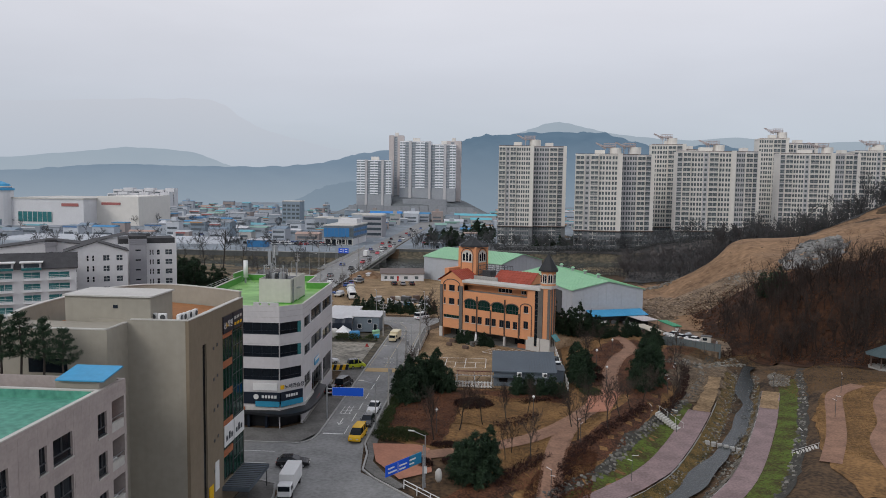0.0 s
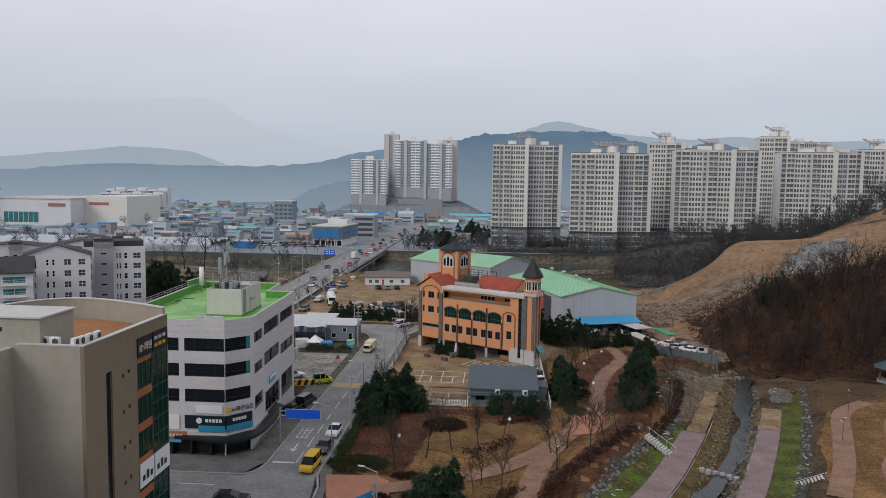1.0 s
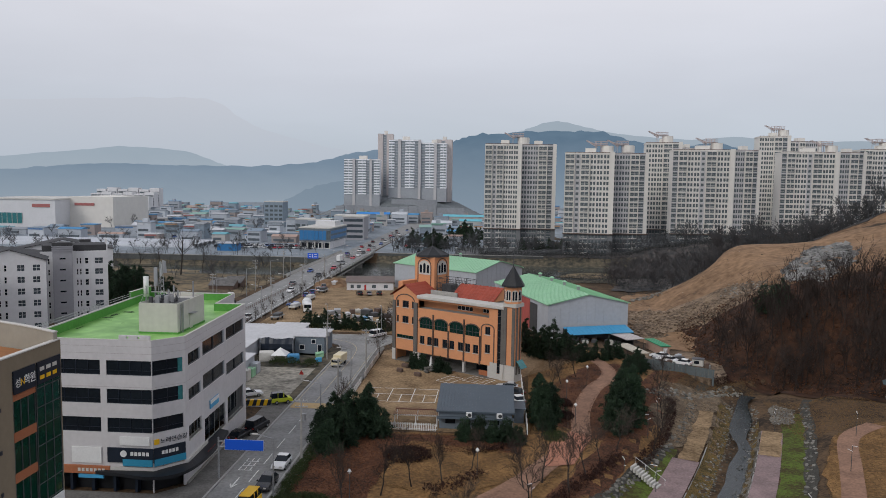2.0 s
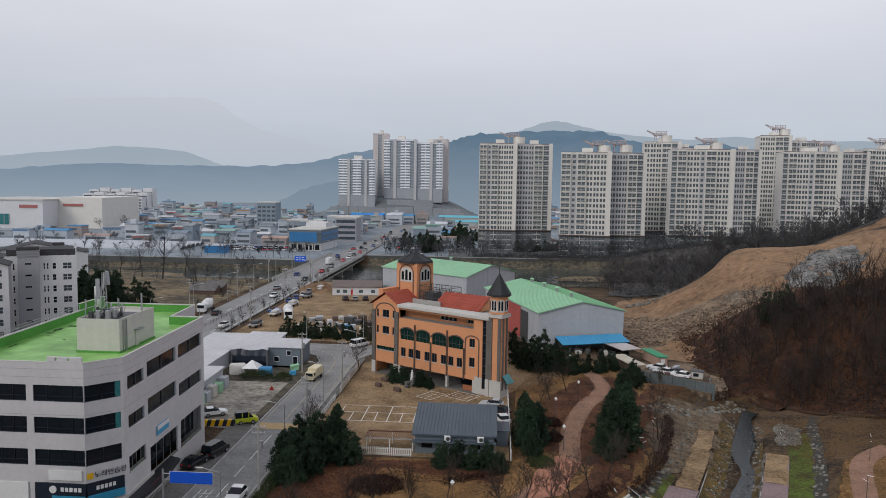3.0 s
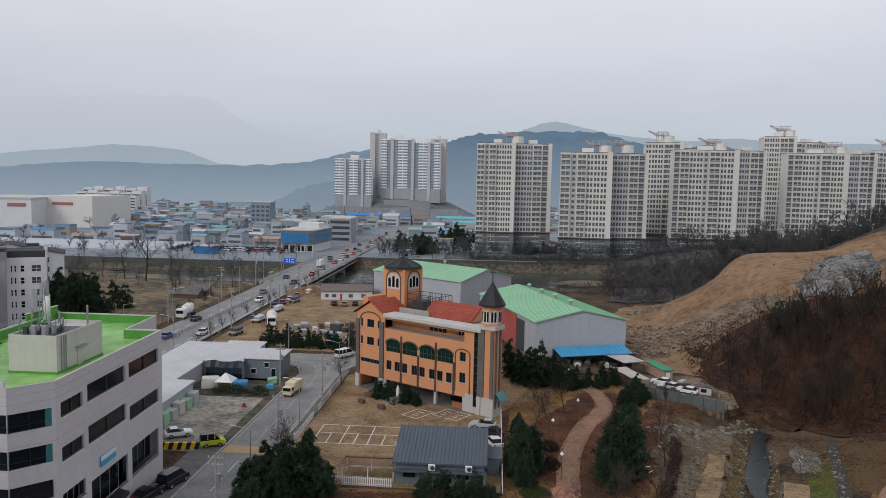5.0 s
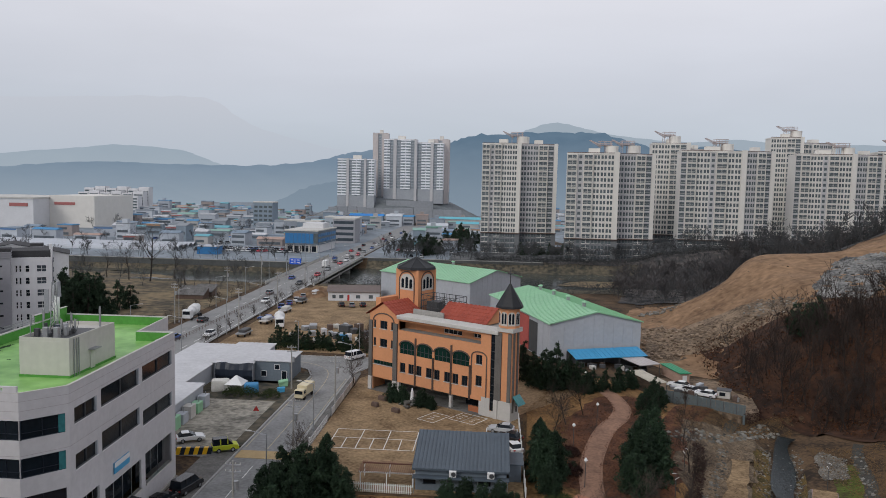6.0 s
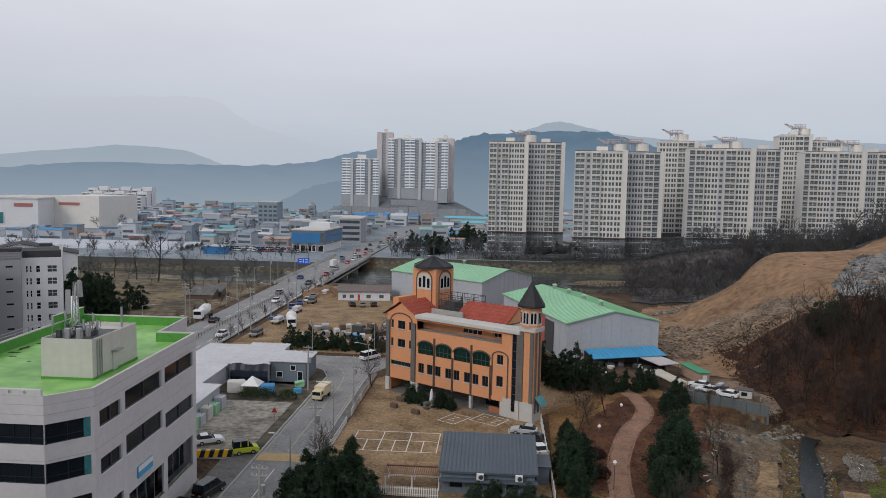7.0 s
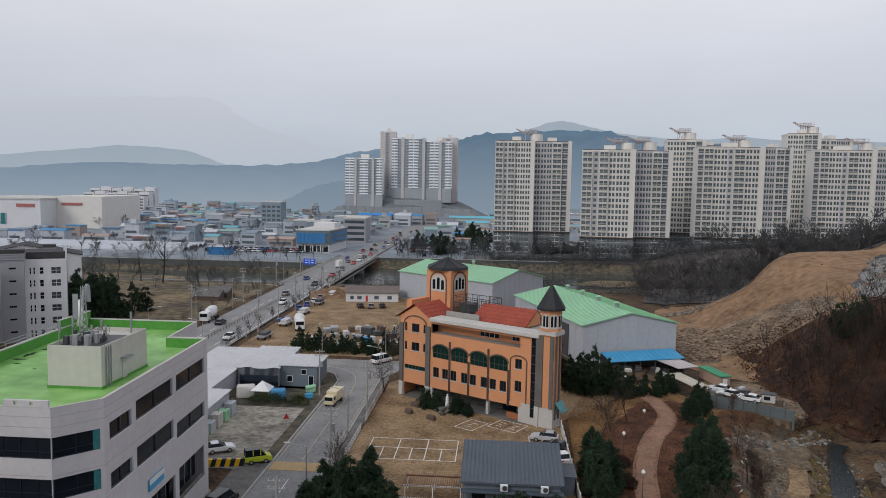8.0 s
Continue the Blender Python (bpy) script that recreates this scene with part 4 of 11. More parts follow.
    rm2 = [bm.verts.new((cx + 3.85 * math.cos(radians(22.5 + 45 * i)), cy + 3.85 * math.sin(radians(22.5 + 45 * i)), 22.95)) for i in range(8)]
    rt = bm.verts.new((cx, cy, 24.7))
    for i in range(8):
        bm.faces.new((rb[i], rb[(i + 1) % 8], rm2[(i + 1) % 8], rm2[i]))
        bm.faces.new((rm2[i], rm2[(i + 1) % 8], rt))
    bm.faces.new(rb[::-1])
    part("tower_roof", bm, SLATE, th, "low black octagonal roof")
    for i in range(8):
        a = radians(22.5 + 45 * i)
        part("roof_seam", tube(B(), (cx + 3.85 * math.cos(a), cy + 3.85 * math.sin(a), 23.0), (cx, cy, 24.75), 0.07, n=5), METAL_DARK, th)
    bm = tube(B(), (cx, cy, 24.5), (cx, cy, 27.5), 0.1, 0.07, 6)
    box(bm, cx - 0.5, cy - 0.05, 26.5, cx + 0.5, cy + 0.05, 26.68)
    part("cross", bm, METAL_DARK, th, "dark metal roof cross")
    part("side_roof", box(B(), -0.4, 2.0, 14.0, 0.9, 12.0, 17.2), ORANGE, th)
    # steel cage on the roof terrace beside the tower
    for x in (6.6, 9.2, 11.8, 14.4):
        for y in (7.0, 11.0):
            part("cage_post", tube(B(), (x, y, 14.6), (x, y, 18.0), 0.08, n=5), METAL_DARK, th)
    for z in (15.7, 16.9, 18.0):
        for a, b in (((6.6, 7.0), (14.4, 7.0)), ((6.6, 11.0), (14.4, 11.0)), ((6.6, 7.0), (6.6, 11.0)), ((14.4, 7.0), (14.4, 11.0))):
            part("cage_rail", tube(B(), (*a, z), (*b, z), 0.06, n=5), METAL_DARK, th)
    for k in range(20):
        for y in (7.0, 11.0):
            part("cage_bar", tube(B(), (6.8 + 0.4 * k, y, 14.6), (6.8 + 0.4 * k, y, 18.0 if k % 2 else 16.9), 0.035, n=4), METAL_DARK, th)
    part("stair_head", box(B(), 7.0, 8.2, 14.7, 9.4, 11.0, 16.6), METAL_DARK, th)
    part("parapet", box(B(), 8.0, 3.0, 14.7, 15.0, 3.3, 15.9), CONCRETE, th)
    # corner turret
    tx, ty, tr = 30.15, 1.05, 1.75
    oc = [(tx + tr * math.cos(radians(22.5 + 45 * i)), ty + tr * math.sin(radians(22.5 + 45 * i))) for i in range(8)]
    sq = [(29.0, -0.1), (31.5, -0.1), (31.5, 2.35), (29.0, 2.35)]
    part("turret_shaft", prism(B(), sq, 3.3, 15.0), ORANGE, th)
    part("turret_base", prism(B(), [(28.95, -0.16), (31.56, -0.16), (31.56, 2.4), (28.95, 2.4)], 0, 3.3), STONE_W, th, "pale stone foot")
    for x in (28.98, 30.85):
        part("pilaster", box(B(), x, -0.3, 3.3, x + 0.62, -0.1, 14.8), PILASTER, th)
    for y in (0.3, 1.5):
        part("pilaster", box(B(), 31.5, y, 1.5, 31.68, y + 0.4, 15.0), PILASTER, th)
    part("turret_belt", prism(B(), [(28.75, -0.4), (31.85, -0.4), (31.85, 2.6), (28.75, 2.6)], 15.0, 15.7), CAPPING, th)
    part("turret_drum", prism(B(), oc, 15.7, 19.0), ORANGE, th)
    for i in range(8):
        a = radians(45 * i)
        r = tr * math.cos(radians(22.5)) + 0.02
        for k, off in enumerate((-0.27, 0.27)):
            ap = part("turret_light", arch_bm(0.36, 1.75, -0.02, 0.06, 0.18), GLASS_DARK, th)
            ap.matrix_basis = pose(tx + r * math.cos(a), ty + r * math.sin(a), 16.4, 0, 0, math.degrees(a) + 90) @ pose(off - 0.18, 0, 0)
        sp = part("turret_surround", arch_bm(1.25, 2.3, 0.0, 0.05, 0.6), CAPPING, th)
        sp.matrix_basis = pose(tx + r * math.cos(a), ty + r * math.sin(a), 16.1, 0, 0, math.degrees(a) + 90) @ pose(-0.62, 0, 0)
    bm = B()
    tube(bm, (tx, ty, 19.0), (tx, ty, 19.35), 2.35, 2.3, 8)
    tube(bm, (tx, ty, 19.35), (tx, ty, 23.1), 2.3, 0.05, 8)
    part("spire", bm, SLATE, th, "black conical turret spire")
    bm = tube(B(), (tx, ty, 22.9), (tx, ty, 25.5), 0.1, 0.08, 6)
    box(bm, tx - 0.55, ty - 0.05, 24.5, tx + 0.55, ty + 0.05, 24.72)
    part("cross", bm, METAL_DARK, th, "dark metal roof cross")
    part("side_canopy", box(B(), 0, 0, 0, 1.9, 2.2, 0.1, pose(31.7, 0.2, 4.3, 0, 50, 0)), GLASS_TEAL, th, "sloping teal side canopy")
    part("canopy_bracket", tube(B(), (31.6, 1.3, 2.6), (32.7, 1.3, 2.95), 0.05, n=5), METAL, th)
    return th


def thing_matrix_part(th, name, bm, material):
    return part(name, bm, material, th)


def bm_gable_slope(half, length, drop):
    """Tile slope falling from the ridge (x=0) to x=half, along +y."""
    bm = B()
    n, m = 9, 5
    for j in range(m):
        xa, xb = half * j / m, half * (j + 1) / m
        za, zb = -drop * j / m + 0.05, -drop * (j + 1) / m + 0.12
        for i in range(n):
            ya, yb = length * i / n, length * (i + 1) / n
            ym = (ya + yb) / 2
            a = [bm.verts.new(p) for p in ((xa, ya, za), (xb, ya, zb), (xb, ym, zb + 0.09), (xa, ym, za + 0.09), (xb, yb, zb), (xa, yb, za))]
            bm.faces.new((a[0], a[1], a[2], a[3]))
            bm.faces.new((a[3], a[2], a[4], a[5]))
            lo = [bm.verts.new(p) for p in ((xb, ya, zb - 0.2), (xb, yb, zb - 0.2))]
            bm.faces.new((a[1], lo[0], lo[1], a[4], a[2]))
    bmesh.ops.recalc_face_normals(bm, faces=bm.faces[:])
    return bm


church()


def ribbon_path(path, off):
    """The plan line moved to its left by off."""
    return [tuple(p) for p in ribbon(path, -off, -off)[:len(path)]]


def white_office():
    """Five floors, chamfered at the street corner, notched at the rear corner."""
    AB, BC, CR = (-33.2, 113.6), (-30.3, 116.8), (-31.3, 142.7)
    LF, BL, BR = (-49.8, 113.6), (-52.0, 152.8), (-36.7, 152.9)
    CB = (-35.9, 142.6)
    th = thing("office_building", "pale grey five-storey office block with green flat roof", "building")
    top, deck = 19.3, 18.1
    rows = ((14.9, 16.75), (11.3, 13.15), (7.65, 9.5))
    # front wall
    L = AB[0] - LF[0]
    holes = []
    fx = lambda x: x - LF[0]
    for z0, z1 in rows:
        holes += [(fx(-49.4), z0, fx(-48.5), z1), (fx(-47.7), z0, fx(-39.8), z1), (fx(-39.0), z0, L - 0.02, z1)]
    m0 = along(LF, AB)
    part("wall", holed(B(), L, top, 0.27, holes + [(fx(-49.4), 0, L - 0.02, 2.6)], m0), CLAD_W, th)
    m1 = along(AB, BC)
    L1 = math.hypot(BC[0] - AB[0], BC[1] - AB[1])
    part("wall", holed(B(), L1, top, 0.27, [(0.02, z0, L1 - 0.35, z1) for z0, z1 in rows] + [(0.02, 0, L1 - 0.35, 2.6)], m1), CLAD_W, th)
    for m, x0, x1 in ((m0, fx(-49.4), fx(-48.5)), (m0, fx(-47.7), fx(-39.8)), (m0, fx(-39.0), L + 0.1), (m1, 0.0, L1 - 0.35)):
        for z0, z1 in rows:
            win = part("window_band", box(B(), x0, 0.16, z0, x1, 0.22, z1, m), GLASS_DARK, th, "dark ribbon window")
            bm = B()
            n = max(2, int((x1 - x0) / 1.4))
            for k in range(n + 1):
                xx = x0 + (x1 - x0 - 0.06) * k / n
                box(bm, xx, 0.1, z0, xx + 0.06, 0.17, z1, m)
            for z in (z0, z1 - 0.06, z0 + 0.55):
                box(bm, x0, 0.1, z, x1, 0.165, z + 0.06, m)
            part("window_frame", bm, SIGN_NAVY, win)
    for z0, z1 in rows[:2]:
        part("teal_pane", box(B(), L1 - 0.95, 0.08, z0 + 0.05, L1 - 0.37, 0.15, z1 - 0.05, m1), GLASS_TEAL, th, "teal opening sash")
    # street wall: upper windows, sloping ramp openings and the street arcade
    m2 = along(BC, CR)
    L2 = math.hypot(CR[0] - BC[0], CR[1] - BC[1])
    up = [(0.9, 15.3, 5.4, 16.9), (6.2, 15.35, 15.3, 17.3), (16.1, 15.4, 24.9, 17.25)]
    ramp = [(1.0, 10.7, 5.5, 12.25), (6.3, 10.65, 15.4, 12.7), (16.2, 10.1, 24.9, 11.9)]
    low = [(1.0, 5.6, 5.6, 7.4), (6.8, 2.9, 15.6, 6.4), (16.7, 2.9, 24.6, 6.6)]
    part("wall", holed(B(), L2, top, 0.27, up + ramp + low, m2), CLAD_W, th)
    for x0, z0, x1, z1 in up + ramp:
        win = part("window", box(B(), x0, 0.2, z0, x1, 0.26, z1, m2), GLASS_DARK, th, "dark recessed street window")
        bm = box(B(), x0, 0.06, z0, x1, 0.21, z0 + 0.08, m2)
        box(bm, x0, 0.06, z1 - 0.08, x1, 0.21, z1, m2)
        for k in range(3):
            xx = x0 + (x1 - x0 - 0.08) * k / 2
            box(bm, xx, 0.06, z0, xx + 0.08, 0.2, z1, m2)
        part("window_frame", bm, METAL_DARK, win)
        part("window_sill", box(B(), x0, -0.05, z0 - 0.07, x1, 0.3, z0 - 0.005, m2), WHITE_P, win)
        part("window_reveal", box(B(), x1 - 0.3, 0.02, z0, x1 - 0.004, 0.2, z1, m2), GLASS_WALL, win)
    for x0, z0, x1, z1 in low:
        part("arcade_glass", box(B(), x0, 1.2, z0, x1, 1.26, z1, m2), GLASS_DARK, th)
        part("arcade_sill", box(B(), x0, -0.15, z0 - 0.2, x1, 0.42, z0, m2), CAPPING, th)
        for k in range(5):
            xx = x0 + (x1 - x0) * k / 4
            part("arcade_bar", tube(B(), m2 @ Vector((xx, 0.2, z0)), m2 @ Vector((xx, 0.2, z1)), 0.04, n=4), METAL, th)
    # other sides, roof slab
    for a, b in ((CR, CB), ((CB[0], CB[1] - 0.27), BR), (BR, BL), (BL, LF)):
        LL = math.hypot(b[0] - a[0], b[1] - a[1])
        part("wall", holed(B(), LL, top, 0.27, [], along(a, b)), CLAD_W, th)
    e = 0.27
    inner = [(LF[0] + e, LF[1] + e), (AB[0] - .1, AB[1] + e), (BC[0] - e, BC[1] + .1), (CR[0] - e, CR[1] - e), (CB[0] - e, CB[1] - e), (BR[0] - e, BR[1] - e), (BL[0] + e, BL[1] - e)]
    part("roof_deck", prism(B(), inner, deck - 0.3, deck), ROOF_GREEN, th, "bright green coated roof deck")
    for q, (x, y, rx, ry) in enumerate(((-48.8, 139.1, 1.1, 0.5), (-49.7, 136.4, 0.35, 1.3), (-49.5, 134.0, 0.9, 0.3), (-48.4, 132.1, 0.5, 0.2), (-45.2, 130.2, 0.25, 0.2), (-49.4, 126.0, 0.15, 1.2), (-46.5, 148.6, 2.6, 0.25))):
        bm = B()
        bm.faces.new([bm.verts.new((x + rx * math.cos(k * 0.35) * (1 + 0.3 * math.sin(k * 2.1 + q)), y + ry * math.sin(k * 0.35) * (1 + 0.3 * math.cos(k * 1.7 + q)), deck + 0.02)) for k in range(18)])
        part("roof_stain", bm, DAMP_GREEN, th, "dark damp stain on the roof")
    part("parapet_lining", sweep(B(), ribbon_path([inner[3], inner[4], inner[5], inner[6], inner[0]], 0.06), deck, top - 0.05, 0.1), ROOF_GREEN_D, th, "green coated inner parapet")
    part("parapet_cap", sweep(B(), ribbon_path([LF, AB, BC, CR], 0.13), top, top + 0.06, 0.3), CAPPING, th)
    part("parapet_cap", sweep(B(), ribbon_path([CR, CB, BR, BL, LF], 0.13), top, top + 0.08, 0.3), CAPPING, th)
    part("raised_parapet", box(B(), -51.78, 145.3, top - 0.04, -51.55, 152.7, top + 1.0), ROOF_GREEN_D, th, "raised green length of parapet")
    part("parapet_cap", box(B(), -51.84, 145.2, top + 1.0, -51.5, 152.8, top + 1.07), CAPPING, th)
    part("parapet_block", holed(B(), 3.9, 0.55, 0.3, [(0.9, 0.12, 1.25, 0.42), (2.3, 0.12, 2.65, 0.42)], pose(-37.3, 113.58, top + 0.065)), CLAD_W, th, "raised parapet with small vents")
    for z in (17.6, 18.5, 13.4):
        part("panel_joint", sweep(B(), ribbon_path([LF, AB, BC, CR], 0.0), z, z + 0.035, 0.03), CLAD_ROUGH, th)
    # plant room with antennas
    part("plant_room", box(B(), -39.6, 123.6, deck, -34.2, 133.0, 21.9), PLANT_WALL, th, "pale rooftop plant room")
    part("plant_room_skirt", box(B(), -39.66, 123.54, deck, -34.14, 133.06, deck + 0.25), ROOF_GREEN_D, th)
    part("plant_room_cap", sweep(B(), [(-39.52, 133.0), (-39.52, 123.68), (-34.28, 123.68), (-34.28, 132.92), (-39.4, 132.92)], 21.9, 22.3, 0.16), PLANT_WALL, th)
    part("plant_door", box(B(), -34.19, 127.6, deck + 0.1, -34.12, 128.5, deck + 2.1), CAPPING, th)
    part("door_hood", box(B(), -34.2, 127.3, deck + 2.2, -33.5, 128.8, deck + 2.32), METAL, th)
    for y in (124.4, 124.9, 125.3):
        part("drain_pipe", tube(B(), (-34.1, y, deck), (-34.1, y, 22.1), 0.06, n=6), METAL, th)
    # shop level
    part("fascia", sweep(B(), ribbon_path([(-38.6, 113.6), AB, BC, (-30.6, 124)], -0.15), 2.55, 3.35, 0.3), STONE_W, th, "white shopfront fascia")
    part("canopy", canopy_bm(), SHOP_DARK, th, "dark curved street canopy")
    part("shop_glass", sweep(B(), ribbon_path([LF, AB, BC, (-30.7, 128)], 0.9), 0.05, 2.6, 0.1), SHOP_DARK, th, "dark shop windows")
    for x in (-44, -41.2, -38.4, -35.6):
        part("shop_pier", box(B(), x, 113.6, 0.05, x + 0.35, 114.4, 2.6), SIGN_NAVY, th)
    part("brick_band", box(B(), -49.7, 113.3, 2.35, -38.7, 113.58, 3.35), BRICK_BAND, th, "orange-brown shop sign band")
    part("sign_strip", box(B(), -42.6, 113.05, 1.9, -39.4, 113.29, 2.3), SHEET_BLUE, th, "blue shop sign strip")
    for k in range(7):
        part("sign_letter", box(B(), -42.8 + k * 0.52, 113.26, 2.65, -42.45 + k * 0.52, 113.295, 3.05), CAPPING, th)
    for k in range(3):
        part("shop_poster", box(B(), -49.6 + k * 1.7, 113.1, 0.5, -48.3 + k * 1.7, 113.2, 2.2), CAPPING if k != 1 else RED_P, th, "shop window poster")
    part("street_awning", box(B(), 4.2, -1.3, 2.7, 7.4, -0.02, 2.82, m2), RED_P, th, "red street awning")
    part("street_awning", box(B(), 7.6, -1.5, 2.2, 9.8, -0.02, 2.32, m2), mat("orange_awning", (0.5, 0.2, 0.09), 0.7, 0.15, 1.0), th, "orange street awning")
    # signs on the chamfer and front
    part("sign_board", box(B(), -39.0, 113.4, 3.9, AB[0] + 0.05, 113.58, 5.75), SIGN_NAVY, th, "dark shop sign with white lettering")
    part("sign_board", box(B(), 0.05, -0.2, 3.9, L1 - 0.2, -0.02, 5.75, m1), SIGN_NAVY, th)
    part("sign_banner", box(B(), -37.0, 113.3, 3.5, AB[0], 113.45, 4.35), SIGN_CYAN, th, "cyan shop banner")
    part("sign_banner", box(B(), 0.05, -0.32, 3.5, L1 - 0.2, -0.15, 4.35, m1), SIGN_CYAN, th)
    part("sign_panel", box(B(), -37.4, 113.42, 6.1, -33.6, 113.58, 7.2), WHITE_P, th, "blank white sign panel")
    part("sign_panel", box(B(), -43.6, 113.42, 3.7, -39.8, 113.58, 5.7), WHITE_P, th, "white framed shop sign")
    part("sign_emblem", box(B(), 0.1, -0.16, 6.2, 0.75, -0.06, 6.85, m1), YELLOW_P, th, "yellow sign emblem")
    cu = bpy.data.curves.new("sign_word", "FONT")
    cu.body, cu.size, cu.extrude = "노래연습장", 0.78, 0.02
    cu.materials.append(SIGN_NAVY)
    tx = new("sign_word", cu)
    tx.parent = th
    tx.matrix_basis = m1 @ pose(0.85, -0.1, 6.25, 90, 0, 0)
    for k in range(5):
        part("sign_letter", box(B(), -36.0 + k * 0.5, 113.33, 4.85, -35.65 + k * 0.5, 113.395, 5.3), WHITE_P, th)
        part("sign_letter", box(B(), 1.0 + k * 0.45, -0.26, 4.85, 1.32 + k * 0.45, -0.205, 5.3, m1), WHITE_P, th)
    part("ring_sign", tube(B(), (-36.9, 113.3, 5.05), (-36.9, 113.39, 5.05), 0.42, n=12), WHITE_P, th)
    part("wall_sign", box(B(), 8.6, -0.18, 7.3, 12.2, -0.05, 8.5, m2), SHEET_BLUE, th, "pale blue wall sign")
    part("wall_sign", box(B(), 8.6, -0.2, 7.95, 12.2, -0.182, 8.5, m2), WHITE_P, th)
    part("plinth", sweep(B(), ribbon_path([BC, CR], 0.0), 0.0, 0.35, 0.5), CONCRETE, th)
    # rooftop antennas
    an = thing("antenna_mast", "white cylinder antenna mast on the office roof", "antenna", pose(-50.0, 147.6, deck))
    part("shaft", tube(B(), (0, 0, 0), (0, 0, 2.6), 0.16, n=8), METAL, an)
    part("radome", tube(B(), (0, 0, 1.2), (0, 0, 4.6), 0.42, n=14), WHITE_P, an, "white cylindrical radome", True)
    for k in range(3):
        part("stay", tube(B(), (0, 0, 2.4), (1.3 * math.cos(2.1 * k), 1.3 * math.sin(2.1 * k), 0.02), 0.03, n=4), METAL, an)
    an = thing("antenna_cluster", "telecom lattice mast and cabinets on the plant room roof", "antenna", pose(-37.2, 127.4, 21.9))
    random.seed(5)
    part("base_frame", box(B(), -2.0, -3.2, 0, 2.2, 3.0, 0.14), METAL_DARK, an)
    for k in range(16):
        x, y = random.uniform(-1.9, 1.9), random.uniform(-3.1, 0.8)
        part("cabinet", soften(cbox(x, y, 0.14, random.uniform(0.25, 0.6), random.uniform(0.25, 0.6), random.uniform(0.4, 1.3)), 0.04), random.choice([METAL, METAL_DARK, METAL_DARK, GLASS_SLATE]), an)
    for a in range(3):
        c, q = 0.2 * math.cos(a * 2.1), 0.2 * math.sin(a * 2.1)
        part("mast_leg", tube(B(), (-1.2 + 2.4 * c, 0.6 + 2.4 * q, 0.14), (-1.2 + c, 0.6 + q, 5.6), 0.05, n=5), METAL, an)
        for k in range(6):
            z = 0.8 + k * 0.8
            r = 2.4 - 1.4 * z / 5.6
            c2, q2 = 0.2 * math.cos(a * 2.1 + 2.1), 0.2 * math.sin(a * 2.1 + 2.1)
            part("mast_brace", tube(B(), (-1.2 + r * c, 0.6 + r * q, z), (-1.2 + (r - 0.2) * c2, 0.6 + (r - 0.2) * q2, z + 0.8), 0.025, n=4), METAL, an)
    for x, y, z, w, h, rz in ((-1.75, 0.1, 2.2, 0.5, 2.6, 25), (-0.5, 0.5, 4.0, 0.4, 1.7, 60), (-1.2, 1.2, 3.9, 0.35, 1.8, 0), (-0.9, -0.1, 3.6, 0.3, 1.7, -20)):
        p = part("panel_antenna", soften(cbox(0, 0, 0, w, 0.14, h), 0.03), METAL, an, "grey panel antenna")
        p.matrix_basis = pose(x, y, z, -6, 0, rz)
    for x, y, hgt in ((-1.9, -2.6, 2.6), (-1.0, -1.8, 3.0), (0.6, -1.2, 2.0), (1.2, 0.4, 1.7), (0.2, 1.4, 2.2)):
        part("pole", tube(B(), (x, y, 0.1), (x, y, hgt), 0.05, n=6), METAL, an)
        part("panel_antenna", cbox(x + 0.1, y, hgt - 1.2, 0.16, 0.12, 1.1), METAL, an)
    for k in range(5):
        bm = B()
        pts = [Vector((-1.0 + 0.5 * k + 0.9 * math.cos(t), -0.6 + 0.7 * k * math.sin(t * 0.5), 0.4 + (0.7 + 0.1 * k) * math.sin(t))) for t in (0.1, 0.8, 1.5, 2.2, 3.0)]
        for p0, p1 in zip(pts, pts[1:]):
            tube(bm, p0, p1, 0.03, n=5)
        part("cable", bm, METAL_DARK, an)
    tagged(part("vent_pipe", tube(B(), (-35.5, 132.2, 21.9), (-35.5, 132.2, 24.2), 0.12, n=8), METAL, None), "grey vent pipe on the plant room", "pipe")
    # roof edge rail on the far side
    rail = thing("roof_rail", "thin steel rail along the green roof edge", "railing")
    bm = B()
    for z in (19.75, 20.1):
        tube(bm, (-49.75, 114, z), (-51.5, 145.1, z), 0.04, n=5)
    part("rail", bm, METAL, rail)
    for k in range(12):
        x, y = -49.76 - k * 0.158, 114.2 + k * 2.8
        part("post", tube(B(), (x, y, 19.36), (x, y, 20.15), 0.04, n=5), METAL, rail)
    return th


def canopy_bm():
    bm = B()
    line = smooth_line([(-40.5, 113.2), (-36.5, 112.6), (-32.8, 112.0), (-30.0, 113.6), (-28.9, 117), (-28.8, 123), (-29.6, 130)], 4)
    back = ribbon_path([(-40.5, 113.6), (-36.5, 113.6), (-33.3, 113.6), (-30.3, 116.6), (-30.4, 119), (-30.6, 124), (-30.9, 130)], 0)
    back = smooth_line(back, 4)
    n = min(len(line), len(back))
    q = [[bm.verts.new((*p, z)) for p, z in ((line[i], 2.35), (back[i], 2.75), (back[i], 3.0), (line[i], 2.75))] for i in range(n)]
    for a, b in zip(q, q[1:]):
        for k in range(4):
            bm.faces.new((a[k], b[k], b[(k + 1) % 4], a[(k + 1) % 4]))
    bm.faces.new(q[0])
    bm.faces.new(q[-1][::-1])
    bmesh.ops.recalc_face_normals(bm, faces=bm.faces[:])
    return bm


white_office()


